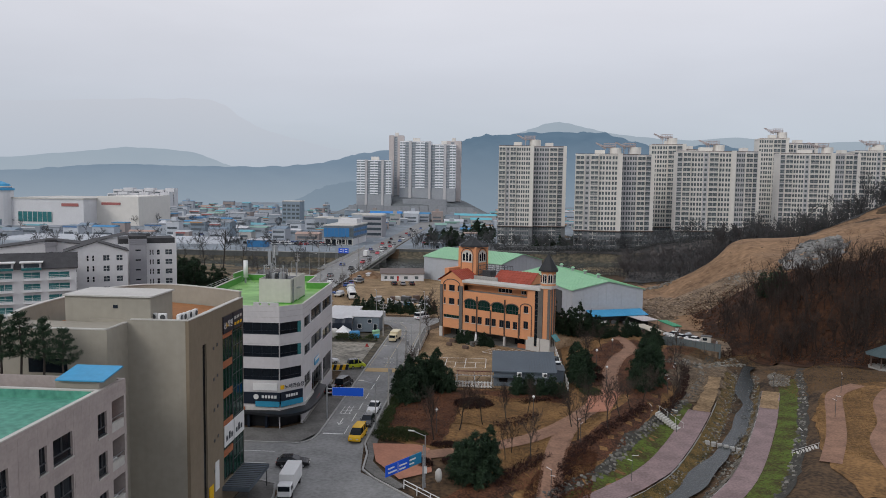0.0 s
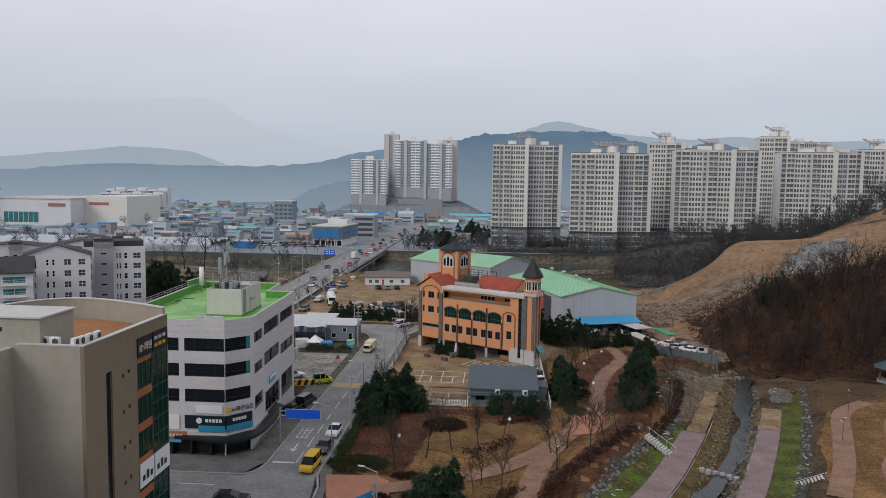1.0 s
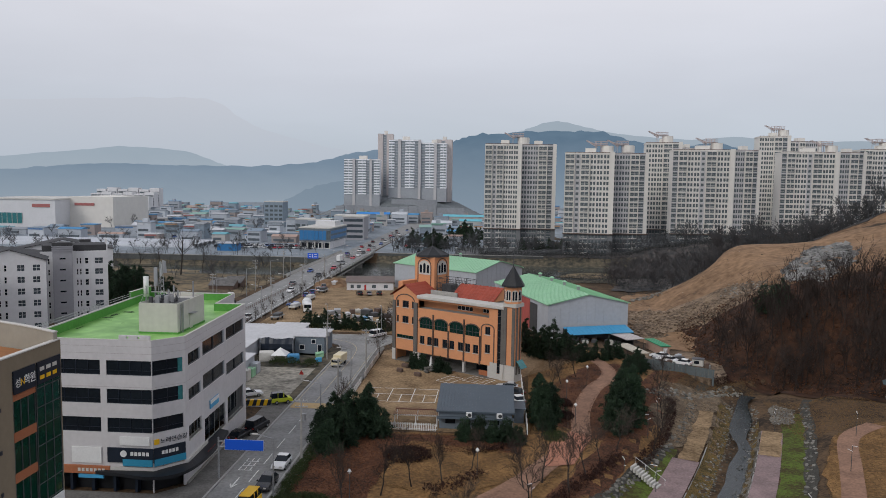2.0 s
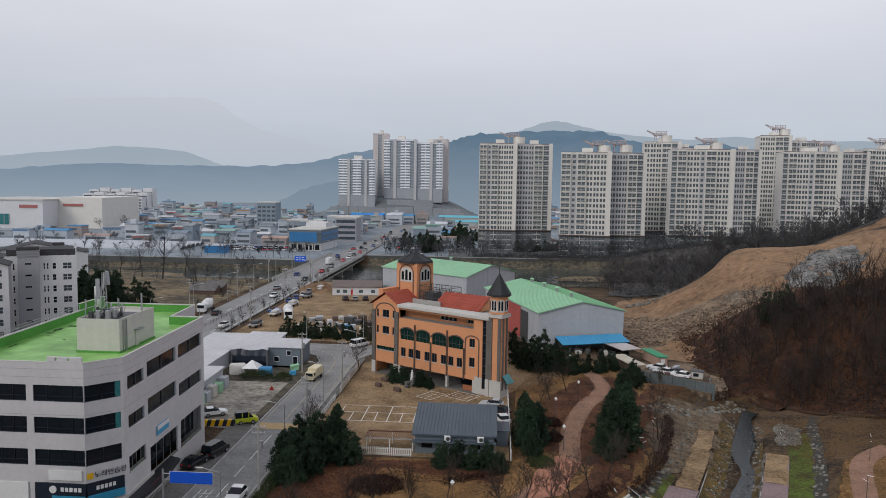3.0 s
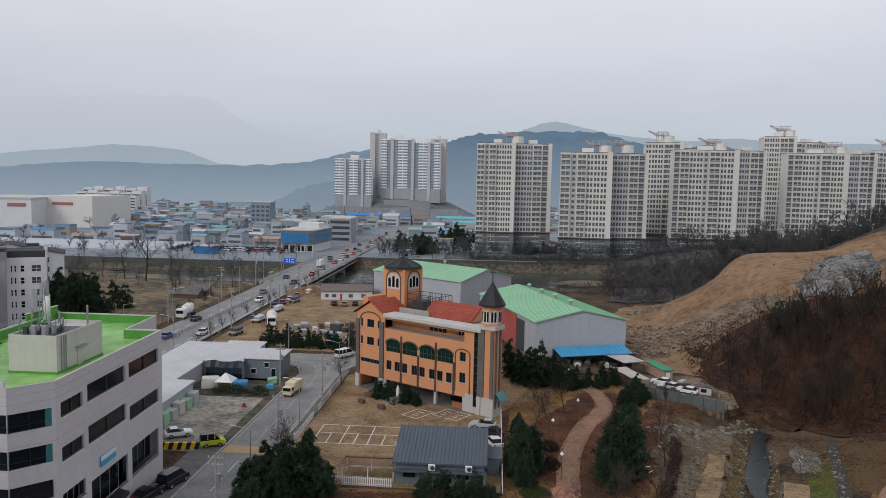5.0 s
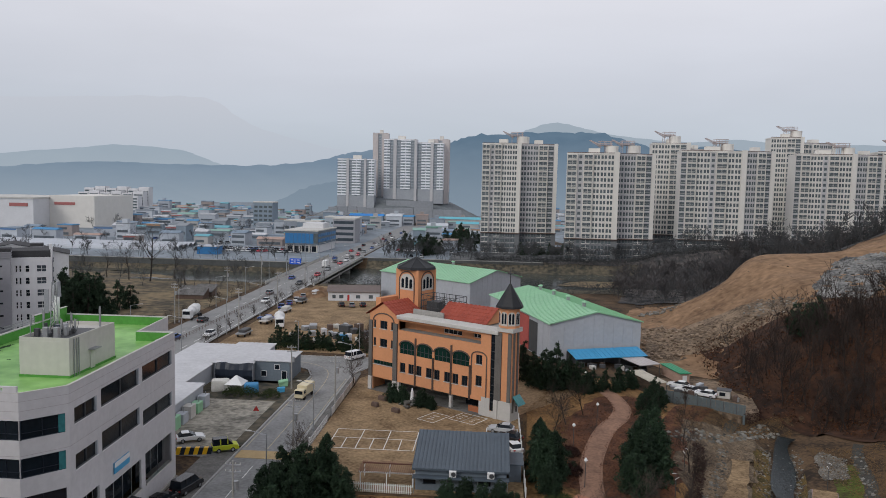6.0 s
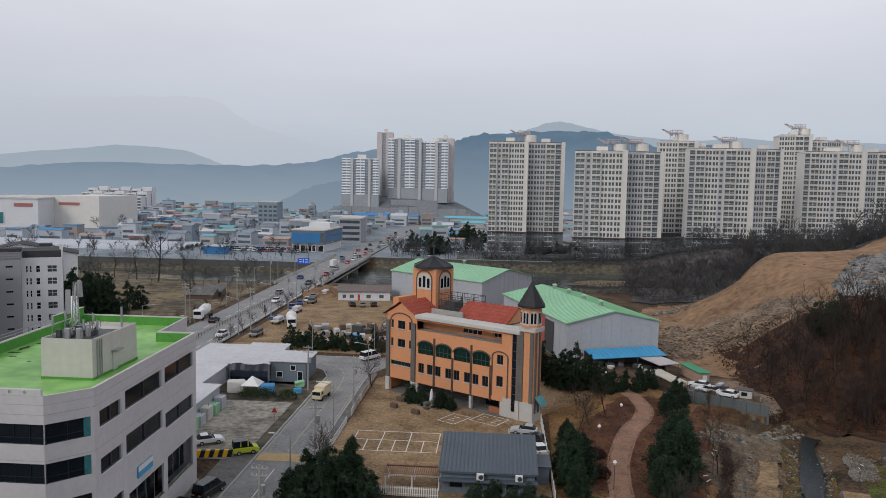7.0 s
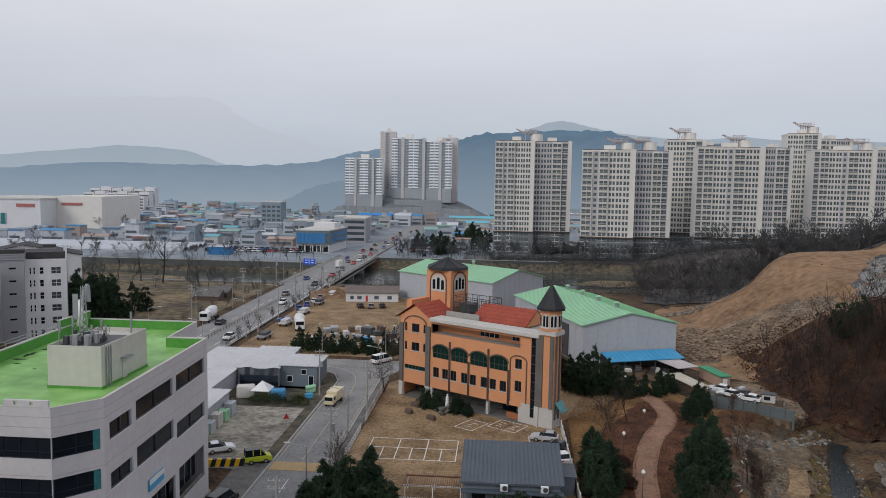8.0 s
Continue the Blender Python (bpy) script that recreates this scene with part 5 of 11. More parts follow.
def beige_block():
    th = thing("academy_building", "beige rendered six-storey block with tan side and rust roof", "building")
    x1, x0, y0, y1, top = -31.4, -62.0, 74.8, 91.5, 24.2
    part("front_wall", box(B(), -42.0, y0, 0, x1 - 0.36, y0 + 0.4, top), BEIGE, th)
    part("front_wing", box(B(), -62, 70.6, 0, -37.9, 74.79, 23.9), BEIGE, th, "projecting beige wing")
    part("wing_cap", sweep(B(), [(-62, 70.8), (-38.1, 70.8), (-38.1, 74.7)], 23.9, 24.0, 0.45), CAPPING, th)
    part("side_wall", holed(B(), y1 - y0, top, 0.35, [(3.6, 2.0, 4.7, 20.9), (9.6, 3.0, 16.5, 22.7)], along((x1, y0), (x1, y1))), BEIGE_SIDE, th, "tan tiled side wall")
    part("slot_window", box(B(), x1 - 0.3, y0 + 3.6, 2.0, x1 - 0.2, y0 + 4.7, 20.9), GLASS_DARK, th, "tall narrow dark window")
    part("rear_wall", box(B(), -48.5, y1 - 0.4, 0, x1 - 0.36, y1, 22.3), BEIGE, th)
    part("inner_wall", box(B(), -49.2, 75.2, 0, -48.8, y1 - 0.45, 22.3), BEIGE, th)
    part("roof_deck", prism(B(), [(-48.6, y0 + 0.45), (x1 - 0.4, y0 + 0.45), (x1 - 0.4, y1 - 0.6), (-36.5, 93.3), (-42, 95.2), (-45.9, 94.2), (-48.6, 90)], 22.4, 22.7), RUST_ROOF, th, "rust-brown coated roof deck")
    part("parapet_cap", sweep(B(), [(-37.6, y0 + 0.2), (x1 - 0.15, y0 + 0.2), (x1 - 0.15, y0 + 3.5), (x1 - 0.15, y1 - 0.2)], top, top + 0.1, 0.5), CAPPING, th)
    arc = smooth_line([(x1 - 0.1, y1 - 0.6), (-36.5, 93.6), (-42.0, 95.6), (-46.2, 94.6), (-49.0, 90.0), (-49.8, 82.0), (-49.4, 75.0), (-48.0, 70.9)], 5)
    part("curved_parapet", sweep(B(), arc, 18, top + 0.75, 0.35), BEIGE, th, "curved rear parapet")
    part("parapet_cap", sweep(B(), arc, top + 0.75, top + 0.85, 0.5), CAPPING, th)
    part("stair_head", box(B(), -44.8, 75.21, 22.71, -35.6, 80.5, 26.5), BEIGE, th, "beige rooftop stair head")
    part("stair_head_cap", box(B(), -45.0, 75.0, 26.5, -35.4, 80.7, 26.65), CAPPING, th)
    part("vent", box(B(), -39.6, 75.16, 25.3, -39.1, 75.2, 25.65), SIGN_NAVY, th)
    # glazed corner with brick bands and signs
    for i in range(5):
        z = 20.3 - i * 3.55
        bm = box(B(), x1 - 0.1, y0 + 9.6, z - 2.7, x1 - 0.05, y0 + 12.7, z)
        g = part("window", bm, GLASS_JADE, th, "green-tinted window bay")
        bm = B()
        for k in range(4):
            yy = y0 + 9.6 + 1.0 * k
            box(bm, x1 - 0.06, yy, z - 2.7, x1 + 0.02, yy + 0.07, z)
        part("window_frame", bm, METAL_DARK, g)
        for k in range(5):
            part("brick_course", box(B(), x1 - 0.16, y0 + 9.6, z + 0.02 + k * 0.17, x1 + 0.03, y0 + 12.7, z + 0.15 + k * 0.17), BRICK_BAND, th, "orange brick course")
        part("vent_hole", box(B(), x1, y0 + 6.6, z - 0.6, x1 + 0.03, y0 + 6.95, z - 0.25), SIGN_NAVY, th)
        part("vent_hole", box(B(), x1, y0 + 7.7, z - 0.4, x1 + 0.03, y0 + 8.05, z - 0.05), SIGN_NAVY, th)
    part("curtain_wall", box(B(), x1 - 0.12, y0 + 12.8, 3.0, x1 - 0.02, y0 + 16.5, 22.7), GLASS_JADE, th, "green glass curtain wall")
    bm = B()
    for k in range(12):
        box(bm, x1 - 0.03, y0 + 12.8, 3.0 + 1.75 * k, x1 + 0.03, y0 + 16.5, 3.08 + 1.75 * k)
    for k in range(4):
        box(bm, x1 - 0.03, y0 + 12.8 + 1.2 * k, 3.0, x1 + 0.04, y0 + 12.88 + 1.2 * k, 22.7)
    part("curtain_frame", bm, METAL_DARK, th)
    for ya, yb in ((9.6, 12.6), (12.9, 16.4)):
        part("sign_board", box(B(), x1 + 0.02, y0 + ya, 20.9, x1 + 0.14, y0 + yb, 22.9), SIGN_NAVY, th, "dark academy sign with pale letters")
        part("sign_board", box(B(), x1 + 0.05, y0 + ya, 7.4, x1 + 0.16, y0 + yb, 9.9), WHITE_P, th, "white academy sign with dark lettering")
        for k, (word, size, paint_) in enumerate((("성", 0.85, WHITE_P), ("N", 0.85, YELLOW_P), ("학", 0.95, WHITE_P), ("원", 0.95, WHITE_P)) if ya < 12 else ()):
            cu = bpy.data.curves.new("sign_word", "FONT")
            cu.body, cu.size, cu.extrude = word, size, 0.015
            cu.materials.append(paint_)
            tx = new("sign_word", cu)
            tx.parent = th
            tx.matrix_basis = pose(x1 + 0.16, y0 + ya + (0.15, 0.85, 1.35, 2.15)[k], 21.5, 90, 0, 90)
        for k in range(6 if ya > 12 else 0):
            part("sign_letter", box(B(), x1 + 0.15, y0 + ya + 0.3 + (k % 3) * 0.95, 21.3 + 0.75 * (k // 3), x1 + 0.17, y0 + ya + 0.95 + (k % 3) * 0.95, 21.65 + 0.75 * (k // 3)), YELLOW_P if k < 3 else CAPPING, th)
        for k in range(3):
            part("sign_letter", box(B(), x1 + 0.17, y0 + ya + 0.4 + k * 0.85, 8.0, x1 + 0.19, y0 + ya + 0.95 + k * 0.85, 8.6 + 0.3 * (k % 2)), SIGN_NAVY, th)
    part("door_panel", box(B(), x1, y0 + 6.8, 3.2, x1 + 0.06, y0 + 8.0, 6.6), WHITE_P, th)
    part("yellow_sign", box(B(), x1, y0 + 4.9, 1.6, x1 + 0.1, y0 + 6.1, 4.4), YELLOW_P, th, "yellow vertical sign")
    part("entrance_canopy", box(B(), x1, y0 + 9.0, 2.4, x1 + 3.2, y0 + 16.8, 2.9), ROOF_DARK, th, "grey ribbed entrance canopy")
    for k in range(14):
        part("canopy_rib", box(B(), x1, y0 + 9.1 + k * 0.57, 2.9, x1 + 3.2, y0 + 9.18 + k * 0.57, 2.96), METAL_DARK, th)
    for y in (9.3, 16.4):
        part("canopy_leg", tube(B(), (x1 + 3.0, y0 + y, 0.05), (x1 + 3.0, y0 + y, 2.4), 0.07, n=6), METAL_DARK, th)
    part("wing_window", box(B(), -46.0, 70.57, 19.5, -42.0, 70.62, 20.9), GLASS_DARK, th)
    return th


beige_block()


def aircon(x, y, z, rot=0.0, grp="rooftop air conditioners"):
    a = thing("air_conditioner", "white outdoor air conditioner unit with fan grille", "air conditioner", pose(x, y, z, 0, 0, rot), grp)
    part("casing", soften(cbox(0, 0, 0.08, 0.9, 0.36, 0.8), 0.03), WHITE_P, a)
    part("fan_grille", tube(B(), (0.1, -0.2, 0.48), (0.1, -0.18, 0.48), 0.3, n=14), METAL_DARK, a)
    for s in (-0.35, 0.35):
        part("foot", cbox(s, 0, 0.0, 0.08, 0.4, 0.08), METAL_DARK, a)
    return a


plinth = thing("unit_platform", "low steel platform under the rooftop units", "platform", pose(-34.6, 76.6, 22.7))
part("platform", box(B(), -2.9, -1.2, 0, 2.7, -0.3, 1.2), CONCRETE, plinth)
part("platform", box(B(), 1.6, -0.29, 0, 2.7, 2.8, 1.2), CONCRETE, plinth)
for k, (x, y) in enumerate(((-36.9, 75.9), (-35.7, 75.9), (-34.6, 75.8), (-32.6, 76.4), (-32.5, 77.6), (-32.4, 78.8), (-32.7, 75.7))):
    aircon(x, y, 23.9, 0 if k < 3 else 90)


def stone_block():
    """The stone-clad block in the foreground with its teal roof."""
    th = thing("stone_apartment_block", "pinkish stone-clad block with teal roof and recessed balconies", "building")
    x1, y0, y1, top = -33.9, 36.0, 66.3, 20.4
    holes = []
    for z in (16.3, 12.7, 9.1, 5.5, 1.9):
        holes += [(y - y0, z, y - y0 + w, z + 2.1) for y, w in ((52.9, 1.0), (54.7, 2.7), (61.3, 1.5), (44, 2.3), (48, 1.3))]
        holes.append((27.7, z - 0.3, 29.9, z + 2.6))
    part("wall", holed(B(), y1 - y0, top, 0.35, holes, along((x1, y0), (x1, y1))), STONE_PINK, th)
    slab = mesh_of("stone_slab", box(B(), 0, -0.02, 0, 1.188, 0, 0.588), STONE_PINK)
    mw = along((x1, y0), (x1, y1))
    for i in range(7, 25):
        for k in range(16, 34):
            a, b = i * 1.2 + 0.01, k * 0.6 + 0.3
            if b + 0.6 < top and not any(a < h[2] + 0.05 and a + 1.17 > h[0] - 0.05 and b < h[3] + 0.05 and b + 0.57 > h[1] - 0.15 for h in holes):
                piece("stone_slab", slab, th, mw @ pose(a, 0, b))
    for z in (16.3, 12.7, 9.1, 5.5, 1.9):
        for y, w in ((52.9, 1.0), (54.7, 2.7), (61.3, 1.5), (44, 2.3), (48, 1.3)):
            g = part("window", box(B(), x1 - 0.25, y, z, x1 - 0.2, y + w, z + 2.1), GLASS_DARK, th)
            bm = box(B(), x1 - 0.21, y, z + 0.65, x1 - 0.1, y + w, z + 0.73)
            box(bm, x1 - 0.21, y + w / 2 - 0.04, z + 0.73, x1 - 0.1, y + w / 2 + 0.04, z + 2.1)
            box(bm, x1 - 0.21, y, z, x1 - 0.1, y + w, z + 0.07)
            part("window_frame", bm, METAL_DARK, g)
            part("window_sill", box(B(), x1 - 0.1, y - 0.08, z - 0.1, x1 + 0.1, y + w + 0.08, z), CAPPING, th)
        part("balcony_back", box(B(), x1 - 1.8, 63.7, z - 0.3, x1 - 1.6, 65.9, z + 2.6), BRICK_BAND if z > 15 else GLASS_GREEN, th)
        part("balcony_parapet", box(B(), x1 - 0.34, 63.7, z - 0.3, x1 - 0.04, 65.9, z + 0.5), CAPPING, th, "pale balcony parapet")
        part("balcony_rail", tube(B(), (x1 - 0.1, 63.7, z + 0.95), (x1 - 0.1, 65.9, z + 0.95), 0.04, n=5), METAL, th)
    part("end_wall", box(B(), -56, y1 - 0.4, 0, x1 - 0.36, y1, top), STONE_PINK, th)
    part("front_wall", box(B(), -56, y0, 0, x1 - 0.36, y0 + 0.4, top), STONE_PINK, th)
    part("side_wall", box(B(), -56.3, y0, 0, -56, y1, top), STONE_PINK, th)
    part("roof_deck", box(B(), -56, y0 + 0.4, 19.4, x1 - 0.36, 61.8, 19.7), ROOF_TEAL, th, "teal coated roof deck")
    part("parapet_cap", sweep(B(), [(-56, y0 + .2), (x1 - 0.17, y0 + 0.2), (x1 - 0.17, 61.8), (-56, 61.8)], top, top + 0.1, 0.5), CAPPING, th)
    part("parapet_lining", sweep(B(), ribbon_path([(x1 - 0.4, y0 + 0.5), (x1 - 0.4, 61.6), (-56, 61.6)], 0.06), 19.7, top, 0.08), ROOF_TEAL, th)
    part("roof_shed", box(B(), -38.4, 62.6, 19.7, -34.4, 65.6, 21.2), BEIGE, th, "small beige roof shed")
    part("shed_roof", box(B(), -2.2, -0.6, 0, 2.2, 3.0, 0.12, pose(-36.0, 62.8, 21.15, 8, 0, 0)), SHEET_BLUE, th, "bright blue sheet roof")
    part("parapet_end", box(B(), -34.38, 62.05, 19.7, x1 - 0.35, 66.2, 20.35), STONE_PINK, th)
    part("roof_pipe", tube(B(), (-42.5, 53.0, 19.7), (-42.5, 53.0, 22.0), 0.05, n=6), METAL, th)
    part("sign_board", box(B(), x1 + 0.02, 47.0, 14.2, x1 + 0.14, 48.0, 17.5), YELLOW_P, th, "yellow upright sign")
    return th


stone_block()
aircon(-34.5, 64.9, 12.4, 90, "balcony air conditioners")
aircon(-34.5, 64.9, 8.8, 90, "balcony air conditioners")


def warehouse(name, label, corners, h_eave, h_ridge, length, roof_mat, vents=4):
    """Gable end from corner a to corner b; the hall runs back by length."""
    a, b = corners
    th = thing(name, label, "warehouse", along(a, b))
    W = math.hypot(b[0] - a[0], b[1] - a[1])
    bm = B()
    pr = [(0, -2.2), (W, -2.2), (W, h_eave), (W / 2, h_ridge), (0, h_eave)]
    f = [bm.verts.new((x, 0, z)) for x, z in pr]
    k = [bm.verts.new((x, length, z)) for x, z in pr]
    bm.faces.new(f)
    bm.faces.new(k[::-1])
    for i in (1, 4):
        bm.faces.new((f[(i + 1) % 5], f[i], k[i], k[(i + 1) % 5]))
    part("wall", bm, SHEET_GREY, th, "grey ribbed steel siding")
    for i in range(int(W / 2.4)):
        x = 0.9 + 2.4 * i
        zt = h_eave + (h_ridge - h_eave) * (1 - abs(x - W / 2) / (W / 2)) - 0.15
        part("siding_rib", box(B(), x, -0.06, 0.1, x + 0.09, -0.002, zt), SHEET_GREY, th)
    for i in range(int(length / 3.2)):
        part("siding_rib", box(B(), -0.06, 0.8 + 3.2 * i, 0.1, -0.002, 0.9 + 3.2 * i, h_eave - 0.1), SHEET_GREY, th)
    for s in (0, 1):
        bm = B()
        n = int(length / 1.1)
        ex = -0.45 if not s else W + 0.45
        ez = h_eave - 0.45 * (h_ridge - h_eave) / (W / 2)
        for i in range(n):
            y0, y1 = -0.4 + (length + 0.8) * i / n, -0.4 + (length + 0.8) * (i + 1) / n
            ym = y0 + 0.18
            for (ya, yb, za, zb) in ((y0, ym, 0.14, 0.06), (ym, y1, 0.06, 0.06)):
                p = [(ex, ya, ez + za), (ex, yb, ez + zb), (W / 2, yb, h_ridge + zb), (W / 2, ya, h_ridge + za)]
                face(bm, *(p if s else p[::-1]))
            face(bm, (ex, y0, ez + 0.06), (W / 2, y0, h_ridge + 0.06), (W / 2, y0, h_ridge + 0.14), (ex, y0, ez + 0.14))
            face(bm, (ex, y0, ez - 0.12), (ex, y1, ez - 0.12), (ex, y1, ez + 0.06), (ex, y0, ez + 0.06))
        part("roof", fillbox(bm), roof_mat, th, "pale green ribbed steel roof slope")
        face_bm = B()
        face(face_bm, (ex, -0.4, ez - 0.12), (W / 2, -0.4, h_ridge - 0.12), (W / 2, -0.4, h_ridge + 0.1), (ex, -0.4, ez + 0.1))
        part("verge", face_bm, roof_mat, th)
    for i in range(vents):
        v = part("ridge_vent", tube(B(), (W / 2 + 0.3, length * (i + 0.8) / (vents + 0.7), h_ridge - 0.1), (W / 2 + 0.3, length * (i + 0.8) / (vents + 0.7), h_ridge + 1.0), 0.45, n=10), METAL, th)
        part("vent_cap", tube(B(), (W / 2 + 0.3, length * (i + 0.8) / (vents + 0.7), h_ridge + 1.0), (W / 2 + 0.3, length * (i + 0.8) / (vents + 0.7), h_ridge + 1.35), 0.75, 0.3, 10), SHEET_GREEN, v)
    return th


wh = warehouse("green_roof_warehouse", "large grey steel warehouse with pale green gable roof", ((22.2, 215.8), (43.3, 222.6)), 8.8, 11.2, 44, SHEET_GREEN)
part("side_panel", box(B(), -0.16, 13.0, 0.2, -0.062, 24.0, 8.2), mat("faded_red_sheet", (0.38, 0.085, 0.07), 0.6, 0.2, 0.5), wh, "faded red side cladding")
part("side_door", box(B(), -0.14, 7.5, 0.2, -0.062, 12.8, 7.6), METAL_DARK, wh, "dark open side bay")
warehouse("green_roof_warehouse", "grey steel warehouse with pale green roof by the river", ((2.3, 277.0), (18.2, 296.5)), 9.3, 12.3, 40, SHEET_GREEN, 1)


def villa(m, w, d, floors, gable, label, cols, stair=None, balcony=False, grp="white walk-up apartments"):
    """A walk-up apartment house; local x along its front, y back."""
    fh = 2.95
    H = floors * fh + 0.6
    th = thing("apartment_house", label, "apartment building", m, grp)
    holes = []
    for f in range(floors):
        for x, ww in cols:
            holes.append((x, f * fh + 1.0, x + ww, f * fh + 2.5))
    part("wall", holed(B(), w, H, 0.3, holes), APT_WHITE, th)
    part("wall", box(B(), 0, 0.31, 0, w, d, H), APT_VGREY, th, "grey side walls")
    for f in range(floors):
        for x, ww in cols:
            z = f * fh + 1.0
            g = part("window", box(B(), x, 0.2, z, x + ww, 0.26, z + 1.5), (GLASS_TEAL if balcony else GLASS_SLATE) if ww > 1.2 else GLASS_DARK, th)
            bm = B()
            n = 2 if ww > 1.2 else 1
            for k in range(n + 1):
                box(bm, x + (ww - 0.07) * k / n, 0.1, z, x + (ww - 0.07) * k / n + 0.07, 0.21, z + 1.5)
            box(bm, x, 0.1, z + 0.7, x + ww, 0.21, z + 0.77)
            part("window_frame", bm, WHITE_P, g)
            if balcony and ww > 1.2:
                part("balcony", box(B(), x - 0.2, -0.9, z - 0.6, x + ww + 0.2, 0.0, z - 0.45), APT_WHITE, th)
                bm = B()
                for k in range(9):
                    tube(bm, (x - 0.15 + (ww + 0.3) * k / 8, -0.85, z - 0.45), (x - 0.15 + (ww + 0.3) * k / 8, -0.85, z + 0.4), 0.03, n=4)
                tube(bm, (x - 0.15, -0.85, z + 0.4), (x + ww + 0.15, -0.85, z + 0.4), 0.04, n=4)
                part("balcony_rail", bm, WHITE_P, th)
    if gable < 0:
        r = -gable
        for s in (0, 1):
            ye = -0.6 if s == 0 else d + 0.6
            p = [(-0.4, ye, H - 0.2), (w + 0.4, ye, H - 0.2), (w + 0.4, d / 2, H + r), (-0.4, d / 2, H + r)]
            q = [(x, y, z + 0.25) for x, y, z in p]
            bm = B()
            face(bm, *p)
            face(bm, *q)
            for i in range(4):
                face(bm, p[i], p[(i + 1) % 4], q[(i + 1) % 4], q[i])
            part("roof", fillbox(bm), ROOF_SHINGLE, th, "charcoal shingle roof slope")
        for x in (0.0, w - 0.3):
            bm = B()
            for e in (0.0, 0.3):
                face(bm, (x + e, 0, H), (x + e, d, H), (x + e, d / 2, H + r - 0.1))
            part("gable", fillbox(bm), APT_WHITE, th)
        for x, ww in cols:
            if 3 < ww < 4.5:
                dm = part("dormer", box(B(), x - 0.3, -0.7, H - 0.4, x + ww + 0.3, 2.6, H + 1.5), APT_WHITE, th, "white balcony dormer")
                part("dormer_window", box(B(), x + 0.2, -0.76, H + 0.3, x + ww - 0.2, -0.7, H + 1.3), GLASS_SLATE, dm)
                part("dormer_roof", box(B(), x - 0.7, -1.3, H + 1.5, x + ww + 0.7, 2.8, H + 1.75), WHITE_P, dm)
                part("dormer_rail", box(B(), x - 0.3, -1.1, H - 0.4, x + ww + 0.3, -1.0, H + 0.25), GLASS_TEAL, dm)
    elif gable:
        bm = B()
        for y in (0, 0.3):
            face(bm, (0, y, H), (w, y, H), (w / 2, y, H + gable))
        part("gable", fillbox(bm), APT_WHITE, th)
        for s in (-1, 1):
            bm = B()
            ex = w / 2 + s * (w / 2 + 0.4)
            p = [(w / 2, -0.4, H + gable + 0.15), (ex, -0.4, H - 0.1), (ex, d + 0.3, H - 0.1), (w / 2, d + 0.3, H + gable + 0.15)]
            face(bm, *p)
            face(bm, *[(x, y, z + 0.2) for x, y, z in p])
            face(bm, p[0], p[1], (p[1][0], p[1][1], p[1][2] + 0.2), (p[0][0], p[0][1], p[0][2] + 0.2))
            face(bm, p[1], p[2], (p[2][0], p[2][1], p[2][2] + 0.2), (p[1][0], p[1][1], p[1][2] + 0.2))
            part("roof", fillbox(bm), ROOF_SHINGLE, th, "charcoal shingle roof slope")
    else:
        part("roof", box(B(), 0.4, 1.6, H + 0.004, w - 0.3, d, H + 2.4), ROOF_SHINGLE, th, "charcoal mansard roof band")
        part("parapet", box(B(), 0, 0.0, H + 0.01, w, 0.25, H + 0.9), APT_WHITE, th)
        part("parapet", box(B(), w - 0.25, 0.26, H + 0.01, w, d, H + 2.6), APT_WHITE, th)
        part("chimney", box(B(), w - 0.6, 2.0, H + 2.61, w + 0.05, 2.9, H + 4.0), APT_WHITE, th)
    if stair:
        x, ww = stair
        part("stair_tower", box(B(), x, -1.4, 0, x + ww, 2.0, H + 2.4), APT_VGREY, th, "grey stair tower")
        for f in range(floors):
            part("stair_window", box(B(), x + ww * 0.35, -1.44, f * fh + 2.4, x + ww * 0.65, -1.36, f * fh + 2.8), GLASS_DARK, th)
        for k in range(3):
            part("stair_cap", box(B(), x - 0.2, -1.6, H + 1.0 + k * 0.6, x + ww + 0.2, 2.2, H + 1.22 + k * 0.6), APT_VGREY, th)
        part("stair_roof", box(B(), x - 0.1, -1.5, H + 2.45, x + ww + 0.1, 2.1, H + 3.3), ROOF_SHINGLE, th)
    return th


villa(pose(-112.3, 217.0, 0, 0, 0, 30), 16.5, 11, 6, 0, "white and grey six-storey walk-up with stair tower", [(0.7, 0.5), (1.8, 0.5), (8.7, 0.45), (9.5, 0.45), (10.8, 0.9), (13.2, 2.1)], (3.0, 4.8))
villa(pose(-117.7, 198.0, 0, 0, 0, 30), 16, 9.5, 6, 2.6, "white gabled six-storey walk-up with charcoal roof", [(1.0, 2.0), (5.4, 0.6), (6.8, 0.6), (9.6, 1.7), (13.0, 1.7)])
villa(pose(-130.6, 178.0, 0, 0, 0, 30), 24, 9, 5, -3.4, "white five-storey walk-up with glazed balconies and dormers", [(1.0, 1.6), (5.7, 3.6), (11.7, 3.9), (17.4, 5.0)], None, True)
villa(pose(-162.6, 226, 0, 0, 0, 30), 40, 12, 5, 2.6, "white five-storey walk-up behind the others", [(1.6, 2.0), (6.6, 0.6), (12.0, 2.6), (17.3, 1.2), (23.4, 1.6), (28, 2.4), (35, 1.6)], (18.8, 3.2))
